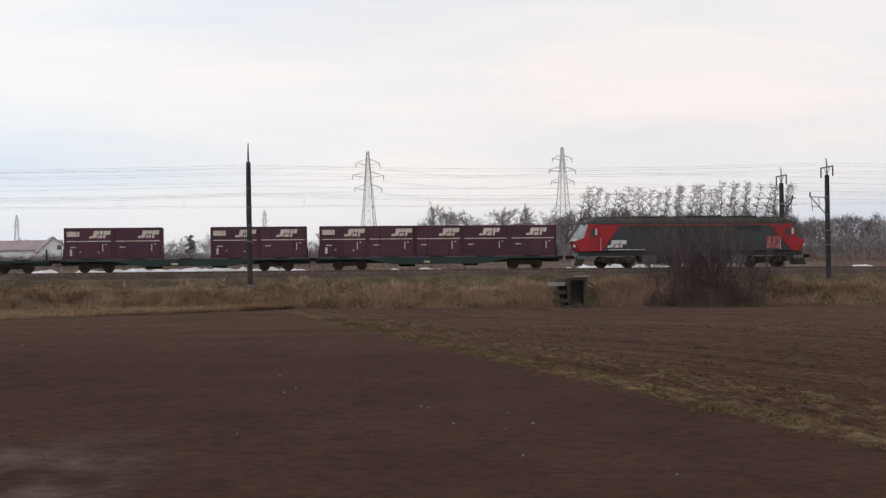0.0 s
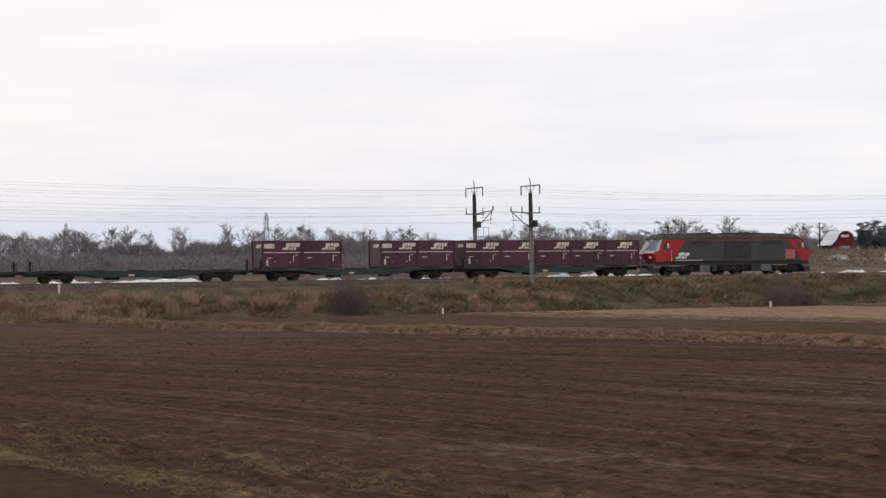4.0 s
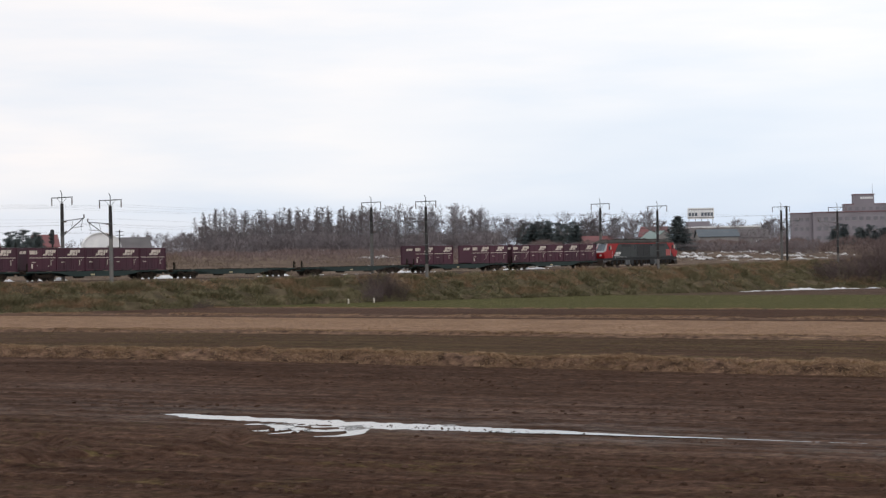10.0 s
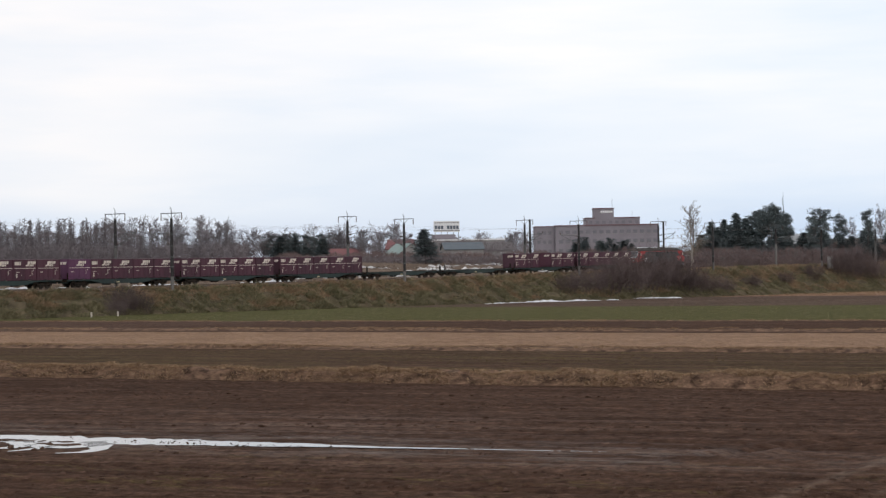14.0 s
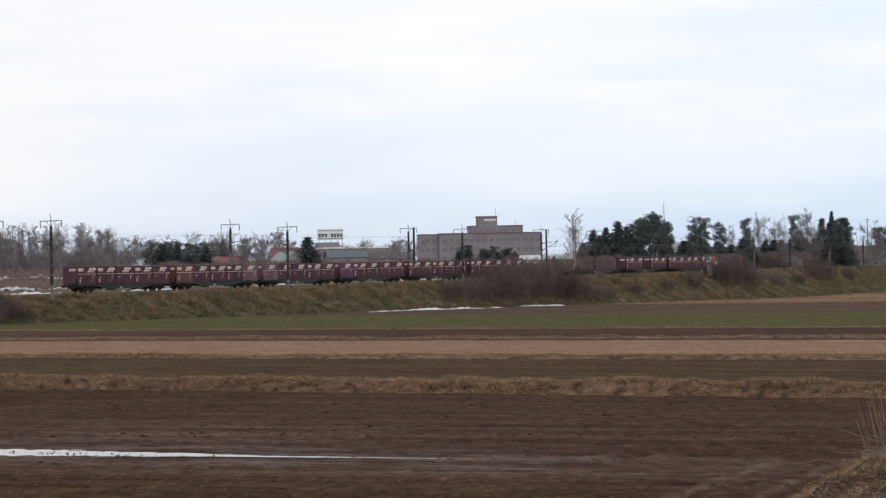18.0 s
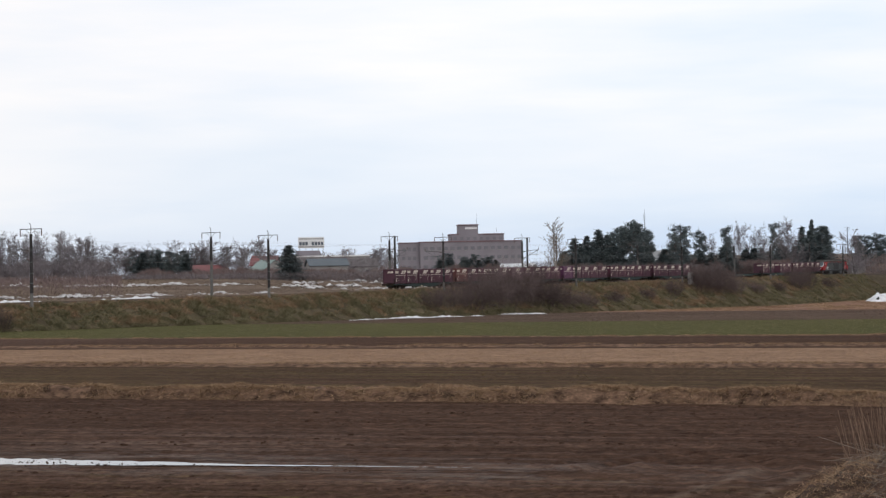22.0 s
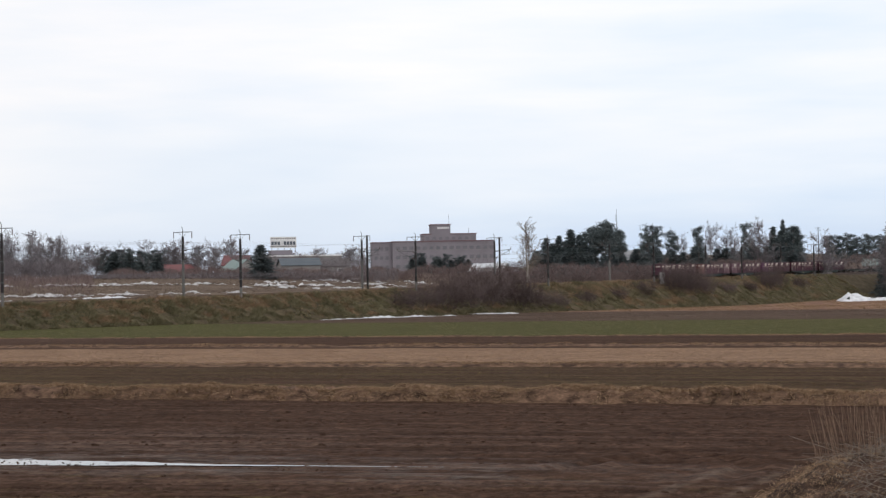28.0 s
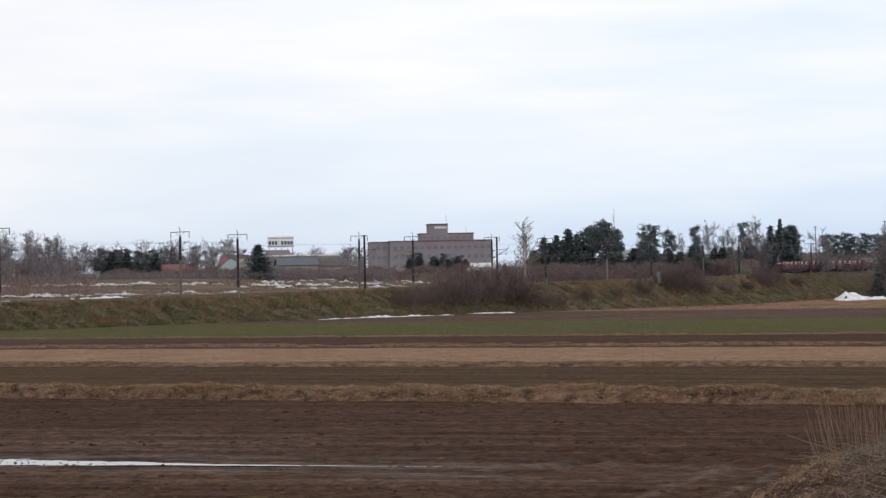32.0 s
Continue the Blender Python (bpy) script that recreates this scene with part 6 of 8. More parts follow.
stand("broad", 60.2, 62.2, 6, 445, (0.98, 0.95), 10, 0.15, 1.0)
stand("upright", 54.6, 57.6, 9, 405, (1.45, 1.40), 12, 0.12, 1.5)
stand("broad", 57.2, 63.0, 22, 455, (1.1, 1.12), 20, 0.15)
plant("fir", 63.52, 400, up(400, 1.14), 2.3)
stand("broad", 64.8, 67.2, 12, 640, (0.85, 0.85), 25, 0.12)
stand("pine", 68.4, 70.4, 6, 540, (0.84, 0.66), 10, 0.12, 1.1)
stand("fir", 68.4, 70.5, 7, 540, (0.70, 0.56), 10, 0.15, 2.4)
plant("birch", 72.27, 372, up(372, 1.76), 1.35)
plant("birch", 72.38, 374, up(374, 1.35), 1.5)
for a, e, k, w in ((72.92, 1.20, "fir", 1.5), (73.06, 1.02, "fir", 1.6), (73.28, 1.27, "fir", 1.35), (73.52, 1.08, "fir", 1.6), (73.74, 1.47, "fir", 1.5), (73.98, 1.30, "fir", 1.5), (74.16, 1.05, "fir", 1.5), (74.45, 1.53, "umbrella", 0.80), (74.90, 1.72, "umbrella", 0.86), (75.34, 1.44, "umbrella", 0.72),
                   (76.50, 1.66, "pine", 0.85), (76.30, 1.42, "pine", 0.8), (77.06, 1.42, "pine", 0.75), (77.95, 1.58, "pine", 0.62), (80.36, 1.42, "fir", 1.1), (80.56, 1.28, "fir", 1.4), (80.73, 1.64, "fir", 0.62), (81.03, 1.46, "umbrella", 0.72), (81.20, 1.10, "fir", 1.4), (79.50, 1.66, "pine", 0.6)):
    d = (460 if a < 79 else 535) + _tr.uniform(-12, 12)
    plant(k, a, d, up(d, e), w)
for a, e, w in ((79.80, 1.36, 0.95), (78.38, 1.30, 0.8), (78.80, 1.18, 1.0), (77.55, 1.15, 0.9), (79.2, 1.12, 0.9), (76.05, 1.15, 0.9), (80.15, 1.1, 0.9), (82.1, 0.9, 1.0)):
    plant("broad", a, 500, up(500, e), w)
stand("fir", 72.5, 75.9, 14, 450, (0.80, 0.82), 6, 0.25, 2.1)
stand("fir", 75.9, 79.0, 9, 470, (0.76, 0.80), 8, 0.20, 2.1)
stand("fir", 79.0, 81.4, 9, 520, (0.80, 0.82), 8, 0.20, 2.1)
stand("pine", 82.0, 85.0, 9, 600, (1.12, 1.15), 20, 0.15, 1.1)
stand("broad", 83.7, 86.5, 7, 490, (0.75, 1.2), 10, 0.2)
stand("fir", 83.7, 85.2, 3, 500, (0.75, 1.0), 5, 0.25, 1.5)
plant("upright", 84.1, 480, up(480, 1.6), 1.2)

def thicket(name, label, az, d, el, n, deep=14, low=-0.6, size=1.1, material="twig", thin=0.028, rag=1.0):
    """Fuzzy undergrowth and wood edge: short fine twigs from the ground up to a wavy top."""
    rng = np.random.default_rng(int(abs(az[0]) * 100 + d))
    a = rng.uniform(az[0], az[1], n)
    dd = d + rng.uniform(-deep, deep, n)
    wave = np.array([rag * (noise.noise((q * 1.1, d, 0.5)) * 0.28 + noise.noise((q * 4.0, d, 2.5)) * 0.16) for q in a])
    top = EYE + dd * np.tan(np.radians(np.interp(a, az, el) * (0.82 + wave)))
    x, y = dd * np.sin(np.radians(a)), dd * np.cos(np.radians(a))
    g = land_z(x, y) + low
    z = g + (np.maximum(top - g, 0.3)) * rng.random(n) ** 0.8
    P = np.stack([x, y, z], 1)
    up_ = np.stack([rng.normal(0, 0.5, n), rng.normal(0, 0.5, n), 0.3 + rng.random(n)], 1) * size
    side = rng.normal(0, 1, (n, 3)) * thin
    V = np.stack([P - side, P + side, P + up_], 1).reshape(-1, 3)
    ob = new(name, big_mesh(name, V, np.arange(3 * n).reshape(-1, 3), M["twig_wood" if material == "twig" else material]))
    return tagged(ob, label, "woodland", kind="stuff")


WOOD = "dense grey-brown leafless undergrowth of a field wood"
thicket("undergrowth", WOOD, (-0.8, 4.2), 340, (1.35, 1.25), 9000)
thicket("undergrowth", WOOD, (3.8, 12.2), 255, (1.55, 1.5), 22000, rag=1.3)
thicket("undergrowth", WOOD, (-16.0, -0.8), 430, (0.72, 0.75), 16000)
thicket("undergrowth", WOOD, (11.5, 16.5), 310, (1.15, 1.2), 12000)
thicket("undergrowth", WOOD, (16.0, 25.5), 305, (0.85, 0.80), 30000, rag=1.4)
thicket("undergrowth", WOOD, (25.0, 31.6), 350, (0.62, 0.70), 26000, rag=1.4)
thicket("undergrowth", WOOD, (31.4, 40.8), 385, (0.66, 0.66), 40000, 20, rag=1.4)
thicket("undergrowth", WOOD, (46.4, 57.6), 385, (0.75, 0.85), 34000, 20)
thicket("undergrowth", WOOD, (47.6, 54.2), 420, (1.40, 1.45), 32000, 20)
thicket("undergrowth", WOOD, (54.0, 67.0), 470, (0.80, 0.72), 26000, 20)
thicket("undergrowth", WOOD, (71.3, 77.8), 450, (0.28, 0.28), 9000, 16, rag=2.0)
thicket("undergrowth", WOOD, (71.3, 86.0), 520, (0.50, 0.50), 14000, 10)
thicket("undergrowth", WOOD, (-16.0, 11.5), 212, (0.22, 0.36), 34000, 14, -0.4, 0.8)
thicket("undergrowth", WOOD, (11.0, 20.0), 222, (0.42, 0.35), 16000, 22, -0.4, 0.8)
thicket("undergrowth", WOOD, (20.0, 31.0), 226, (0.35, 0.20), 16000, 24, -0.4, 0.8)
thicket("undergrowth", WOOD, (31.0, 47.0), 285, (0.10, 0.12), 15000, 40, -0.4, 0.8, "scrub")
thicket("undergrowth", WOOD, (46.0, 58.0), 325, (0.22, 0.20), 15000, 35, -0.4, 0.8, "twig_red")
thicket("undergrowth", WOOD, (57.0, 68.0), 405, (0.26, 0.24), 15000, 14, -0.4, 0.8)
thicket("reddish_scrub", "reddish leafless scrub on the rise beyond the railway", (77.0, 85.0), 540, (0.40, 0.45), 22000, 14, -0.4, 0.9, "twig_red", rag=1.8)
thicket("reddish_scrub", "reddish leafless scrub beyond the railway before a long house", (76.6, 80.0), 468, (0.40, 0.38), 14000, 7, -0.4, 0.9, "twig_red", rag=1.3)
thicket("reddish_scrub", "reddish leafless scrub before the houses of the town", (58.5, 67.6), 412, (0.36, 0.42), 20000, 8, -0.4, 0.8, "twig_red", rag=1.6)
thicket("reddish_scrub", "reddish leafless scrub along the far side of the railway", (66.9, 77.2), 425, (0.34, 0.26), 20000, 18, -0.4, 0.9, "twig_red", rag=1.9)


# bushes on the bank and beside it: along, off, height, width factor
for s, o, h, w in ((-12.0, -9.6, 2.3, 0.9), (-9.4, -9.8, 2.5, 1.0), (-13.8, -9.8, 1.8, 0.8), (-6.8, -9.6, 2.1, 0.9),
                   (30.5, -9.8, 4.0, 0.6), (31.5, -9.5, 3.4, 0.6), (76.2, -10.0, 3.4, 0.9), (74.6, -10.2, 2.8, 0.8), (77.8, -10.4, 2.8, 0.8), (140.5, -9.0, 3.6, 0.9), (142.6, -9.5, 3.0, 0.9), (138.6, -9.8, 2.4, 0.9),
                   (110, -11, 2.0, 0.8), (244, -9.6, 3.2, 1.2), (250, -9.4, 4.2, 1.3), (256, -9.8, 5.2, 1.3), (262, -9.5, 5.9, 1.3), (268, -9.2, 6.6, 1.3), (274, -9.4, 7.0, 1.3), (280, -9.6, 6.8, 1.2), (285, -10.4, 5.2, 1.2),
                   (290, -11.0, 3.4, 1.3), (297, -11.4, 2.8, 1.3), (310, -10.6, 2.6, 1.3), (326, -10, 2.6, 1.3), (340, -9.0, 3.6, 1.3), (356, -8.6, 5.6, 1.1), (361, -8.4, 6.4, 1.1), (366, -8.8, 6.2, 1.1), (371, -9.4, 4.6, 1.1), (384, -9.6, 2.8, 1.4), (398, -9.6, 2.6, 1.3), (411, -8.8, 5.4, 0.9), (417, -8.6, 6.0, 0.9), (432, -9.4, 3.0, 1.2),
                   (300, 9, 3.5, 1.6), (315, 9, 3.5, 1.6), (330, 9, 3.6, 1.8), (345, 10, 3.6, 1.8), (362, 10, 3.6, 1.8), (380, 10, 4.0, 2.0), (400, 10, 4.0, 2.0), (425, 10, 4.4, 2.0), (492, -11, 2.6, 1.6), (528, -10, 6, 1.6), (536, -11, 8, 1.6)):
    p = line(s, o)
    z = p[2] - 0.6 - max(0.0, (-o - 5.4) / 1.55) if o < 0 else p[2] - 1.2
    src = _tr.choice(PROTO["shrub"])
    k = h / 4.0
    q = take(src)
    q.matrix_basis = pose(p[0], p[1], z, 0, 0, _tr.random() * 360) @ Matrix.Diagonal((k * w, k * w, k, 1))


def make_house(name, label, category, m, wide, deep, wall_h, roof_h, wall, roof, windows=(), ridge="x", over=0.35, door=None):
    """A gabled house: front towards -y. windows: x, z, width, height on the front."""
    ob = thing(name, label, category, m=m)
    b = Build().box(-wide / 2, wide / 2, 0, deep, -1.0, wall_h)
    if ridge == "x":
        for x in (-wide / 2, wide / 2 - 0.15):
            b.prism([(0, wall_h), (deep, wall_h), (deep / 2, wall_h + roof_h)], "x", x, x + 0.15)
    else:
        for y in (0, deep - 0.15):
            b.prism([(-wide / 2, wall_h), (wide / 2, wall_h), (0, wall_h + roof_h)], "y", y, y + 0.15)
    part("wall", b, M[wall], ob)
    t = 0.14
    for k in (0, 1):
        r = Build()
        if ridge == "x":
            e0, e1 = (-over, deep / 2) if k == 0 else (deep + over, deep / 2)
            f = roof_h / (deep / 2)
            r.prism([(e0, wall_h - over * f + 0.02), (e1, wall_h + roof_h + 0.02), (e1, wall_h + roof_h + t), (e0, wall_h - over * f + t)], "x", -wide / 2 - over, wide / 2 + over)
        else:
            e0 = -wide / 2 - over if k == 0 else wide / 2 + over
            f = roof_h / (wide / 2)
            r.prism([(e0, wall_h - over * f + 0.02), (0, wall_h + roof_h + 0.02), (0, wall_h + roof_h + t), (e0, wall_h - over * f + t)], "y", -over, deep + over)
        part("roof", r, M[roof], ob)
    for x, z, w, h in windows:
        fr = Build()
        for bx in ((x - w / 2 - 0.08, x + w / 2 + 0.08, z - 0.08, z), (x - w / 2 - 0.08, x + w / 2 + 0.08, z + h, z + h + 0.08), (x - w / 2 - 0.08, x - w / 2, z, z + h), (x + w / 2, x + w / 2 + 0.08, z, z + h)):
            fr.box(bx[0], bx[1], -0.06, 0.02, bx[2], bx[3])
        win = part("window", fr, M["white"], ob, "white window frame")
        part("pane", Build().box(x - w / 2, x + w / 2, -0.03, 0.0, z, z + h), M["pane"], win)
    if door:
        x, w, h, c = door
        part("door", Build().box(x - w / 2, x + w / 2, -0.05, 0.02, -0.5, h), M[c], ob)
    return ob


# white farm shed with a mauve roof at the start of the line
make_house("farm_shed", "long white farm shed with mauve sheet roof", "house", spot(-14.75, 290, -6, -2.6), 22, 9, 4.6, 1.5, "white", "mauve_roof", [(-6.0, 2.4, 0.8, 0.8), (-2.0, 2.4, 0.8, 0.8), (2.2, 2.4, 0.8, 0.8), (6.3, 2.4, 0.8, 0.8)])
make_house("shed_wing", "white gabled wing of a farm shed", "house", spot(-12.75, 282, 4, -2.4), 4.6, 9, 4.2, 2.1, "white", "mauve_roof", [(0.9, 4.3, 0.7, 0.7), (-1.2, 1.6, 0.7, 0.9)], ridge="y")


def make_gambrel(m):
    ob = thing("barn", "red gambrel barn with white curved roof beside dark pines", "barn", m=m)
    w, wall, deep = 2.35, 2.1, 6
    arc = [(-w - 0.9, wall - 0.5), (-w + 0.2, wall + 0.5), (-w * 0.6, wall + 1.75), (-w * 0.22, wall + 2.3), (w * 0.22, wall + 2.3), (w * 0.6, wall + 1.75), (w - 0.2, wall + 0.5), (w + 0.9, wall - 0.5)]
    part("wall", Build().prism([(-w, -1), (w, -1), (w, wall)] + [(x, z - 0.12) for x, z in arc[6:0:-1]] + [(-w, wall)], "y", 0.0, deep - 0.3), M["red_wall"], ob)
    inner = [(x * 0.96, z - 0.14) for x, z in arc]
    part("roof", Build().prism(arc + inner[::-1], "y", -0.5, deep), M["silver_roof"], ob, "white curved sheet roof")
    win = part("window", Build().box(-0.8, 0.8, -0.06, 0.02, wall + 1.0, wall + 1.5), M["white"], ob)
    part("pane", Build().box(-0.7, 0.7, -0.08, -0.05, wall + 1.06, wall + 1.44), M["cream"], win)
    part("door", Build().box(-1.2, 1.0, -0.05, 0.02, -0.5, 1.4), M["green_roof"], ob, "grey-green sliding door")
    return ob


make_gambrel(spot(41.0, 347, 24, -0.5))
make_house("farmhouse", "cream farmhouse with red sheet roof", "house", spot(42.72, 356, 8), 4.6, 7, 2.5, 2.3, "cream_wall", "red_roof", [(0.6, 1.0, 1.2, 1.0)])


def make_quonset(m):
    ob = thing("arched_shed", "white arched storehouse with a steep curved roof", "shed", m=m)
    w, h, deep = 3.7, 2.1, 6.7
    arc = [(w * math.cos(a), h + 2.9 * math.sin(a)) for a in np.linspace(0, math.pi, 15)]
    part("front_wall", Build().prism([(-w, -1), (w, -1)] + arc, "y", 0.0, 0.3), M["white"], ob)
    part("side_wall", Build().box(-w, -w + 0.2, 0.3, deep, -1, h), M["white"], ob)
    part("side_wall", Build().box(w - 0.2, w, 0.3, deep, -1, h), M["white"], ob)
    outer = [(x * 1.04, h + (z - h) * 1.04 + 0.05) for x, z in arc]
    part("roof", Build().prism(outer + arc[::-1], "y", -0.25, deep + 0.25), M["white"], ob, "white curved sheet roof")
    part("back_wall", Build().prism([(-w, -1), (w, -1)] + arc, "y", deep - 0.2, deep), M["grey_wall"], ob)
    part("band", Build().box(-w, w, -0.06, 0.02, h - 0.12, h + 0.05), M["grey_wall"], ob)
    win = part("window", Build().box(1.0, 2.1, -0.06, 0.02, 1.9, 2.5), M["white"], ob)
    part("pane", Build().box(1.08, 2.02, -0.09, -0.05, 1.98, 2.42), M["pane"], win)
    return ob


make_quonset(spot(44.47, 354, 4))
make_house("long_shed", "low cream shed with long dark sheet roof", "shed", spot(45.2, 356, 4), 10.2, 9, 1.9, 2.1, "cream_wall", "grey_roof", [(0.6, 0.9, 1.2, 0.6)])

# houses of the town
make_house("farm_building", "plain grey-brown flat-topped farm building in the wood", "building", spot(2.71, 352, 0, -0.5), 4.0, 7, up(352, 1.17) - ground(*at(2.71, 352)), 0.3, "grey_wall", "grey_roof", [(-0.9, 4.6, 0.9, 0.8), (0.9, 4.6, 0.9, 0.8)])
_mast = thing("radio_mast", "thin grey radio mast behind the pines", "mast", m=spot(75.3, 480))
_mh = up(480, 2.10) - ground(*at(75.3, 480))
part("lower_tube", Build().tube((0, 0, -0.3), (0, 0, _mh * 0.8), 0.10, 0.08, 8), M["pole_dark"], _mast)
part("upper_tube", Build().tube((0, 0, _mh * 0.8), (0, 0, _mh), 0.055, 0.03, 6), M["pole_dark"], _mast)
part("antenna", Build().tube((-0.22, 0, _mh * 0.80), (-0.22, 0, _mh * 0.92), 0.05, n=6).tube((-0.22, 0, _mh * 0.83), (0, 0, _mh * 0.83), 0.02, n=4), M["steel"], _mast)
make_house("house", "house with red sheet roof among bare trees", "house", spot(60.9, 436, 12, -1.2), 8.0, 8, 2.2, 2.3, "grey_wall", "red_roof", [(1.5, 0.6, 1.2, 0.9)])
make_house("house", "red-roofed house behind the railway poles", "house", spot(62.6, 450, -10), 6.5, 8, 3.2, 2.4, "grey_wall", "red_roof", [(1.2, 1.0, 1.2, 1.0), (-1.6, 1.0, 1.2, 1.0)])
make_house("house", "small house with pale green roof", "house", spot(63.0, 425, 30), 6.5, 7, 1.9, 2.4, "grey_wall", "green_roof", [(0.8, 0.5, 1.2, 0.9)], ridge="y")
make_house("house", "low house with blue sheet roof", "house", spot(64.8, 430, 8), 9.6, 9, up(430, 0.44) - ground(*at(64.8, 430)), 1.7, "grey_wall", "blue_roof", [(1.2, 0.5, 1.4, 0.8)])
make_house("house", "grey house with dark roof", "house", spot(65.95, 470, 10), 8.0, 9, 2.6, 2.0, "grey_wall", "grey_roof", [(1.2, 0.9, 1.4, 0.8)])
make_house("house", "pale house with low roof before the large building", "house", spot(70.9, 460, -20), 9.0, 9, 1.7, 2.0, "grey_wall", "silver_roof", [(-1.2, 0.4, 1.6, 0.8)])
make_house("house", "weathered house with pale gable among pines", "house", spot(75.9, 470, 35), 5.0, 8, 4.4, 2.6, "grey_wall", "silver_roof", [(0.8, 1.6, 1.2, 1.0)], ridge="y")
make_house("house", "long house with grey-green roof behind pines", "house", spot(78.6, 500, 5, -2.6), 20.0, 8, 3.4, 2.2, "grey_wall", "green_roof", [(-6, 1.4, 1.6, 1.0), (-1, 1.4, 1.6, 1.0), (5, 1.4, 1.6, 1.0)])
make_house("house", "grey house on the rise beside a utility pole", "house", spot(81.9, 530, -8), 7.0, 8, 2.8, 2.0, "grey_wall", "grey_roof", [(-1.8, 1.2, 1.6, 1.1), (1.4, 1.2, 1.6, 1.1)])
make_house("house", "house with green roof on the rise", "house", spot(83.6, 575, -8), 8.0, 8, 3.0, 2.0, "grey_wall", "green_roof", [(-1.8, 1.2, 1.6, 1.1)])


def make_sign_building(m):
    ob = thing("store_building", "low grey store with a white rooftop billboard", "building", m=m)
    part("main_block", Build().box(-3.5, 17, 0, 12, -1, 4.6), M["grey_wall"], ob)
    part("stair_block", Build().box(-3.5, 2.6, 0.5, 7, 4.6, 6.2), M["tile_wall"], ob)
    part("parapet", Build().box(-3.7, 17.2, -0.2, 12.2, 4.35, 4.75), M["white"], ob)
    for x in (-3.3, -1.5, 0.3, 2.1, 3.5):
        part("billboard_post", Build().box(x, x + 0.12, 1.0, 1.15, 4.6, 10.0), M["steel"], ob)
    bd = part("billboard", Build().box(-3.7, 3.9, 0.7, 0.95, 6.9, 10.1), M["white"], ob, "white billboard with dark unreadable lines")
    for k in range(11):
        part("letter_bar", Build().box(-3.4 + 0.66 * k, -2.95 + 0.66 * k, 0.66, 0.70, 9.45, 9.80), M["grey_wall"], bd)
    for k in range(8):
        if k != 3:
            part("letter_bar", Build().box(-3.4 + 0.90 * k, -2.70 + 0.90 * k, 0.66, 0.70, 7.75, 8.75), M["sign_blue"], bd, "dark blue letter bar")
    part("backing_strip", Build().box(-3.7, 3.9, 0.68, 0.70, 7.15, 7.45), M["grey_wall"], bd)
    for x in (4.5, 8.0, 11.5):
        part("window", Build().box(x, x + 1.8, -0.05, 0.02, 2.2, 3.4), M["pane"], ob)
    return ob


make_sign_building(spot(64.22, 500, 8, 1.4))


def make_block(m):
    """The large flat-roofed building; its ground floor hides behind trees."""
    ob = thing("apartment_block", "large pinkish-grey flat-roofed building with stepped roof tower", "building", m=m)
    wall = M["tile_wall"]
    part("main_block", Build().box(-14.5, 21.0, 0, 14, -3, 10.4), wall, ob)
    part("side_wing", Build().box(-21.3, -14.5, 3.5, 14, -3, 10.3), wall, ob)
    part("upper_block", Build().box(-3.6, 15.2, 2.5, 12, 10.4, 13.0), wall, ob)
    part("roof_tower", Build().box(-0.6, 6.2, 3.0, 10, 13.0, 16.3), wall, ob)
    for a in ((-14.7, 21.2, -0.2, 14.2, 10.4, 10.75), (-21.5, -14.7, 3.3, 14.2, 10.3, 10.6), (-3.8, -0.6, 2.3, 12.2, 13.0, 13.3), (6.2, 15.4, 2.3, 12.2, 13.0, 13.3), (-0.8, 6.4, 2.8, 10.2, 16.3, 16.6)):
        part("parapet", Build().box(*a), M["coping"], ob, "dull red coping")
    nm = Build()
    for k in range(6):
        nm.box(1.6 + 0.72 * k, 2.15 + 0.72 * k, 2.9, 2.99, 14.9, 15.6)
    part("name_bars", nm, M["white"], ob, "pale lettering too far off to read, as bars")
    for z in (1.2, 4.4, 7.6):
        for x in np.arange(-13.4, 20, 2.35):
            w = part("window", Build().box(x, x + 1.5, -0.06, 0.03, z, z + 1.25), M["pane_dull"], ob)
            part("sill", Build().box(x - 0.1, x + 1.6, -0.12, 0.0, z - 0.12, z), M["grey_wall"], w)
        for x in np.arange(-20.6, -15.5, 1.9):
            part("window", Build().box(x, x + 1.1, 3.44, 3.53, z, z + 1.2), M["pane_dull"], ob)
    for x in np.arange(-2.6, 14.4, 2.3):
        part("window", Build().box(x, x + 1.2, 2.44, 2.53, 11.1, 12.1), M["pane_dull"], ob)
    part("aerial", Build().tube((6.0, 6, 16.5), (6.0, 6, 20.0), 0.05, n=5), M["steel"], ob)
    part("aerial", Build().tube((13.0, 6, 13.2), (13.0, 6, 15.2), 0.05, n=5), M["steel"], ob)
    return ob


make_block(spot(69.22, 600, 6, 0.9))


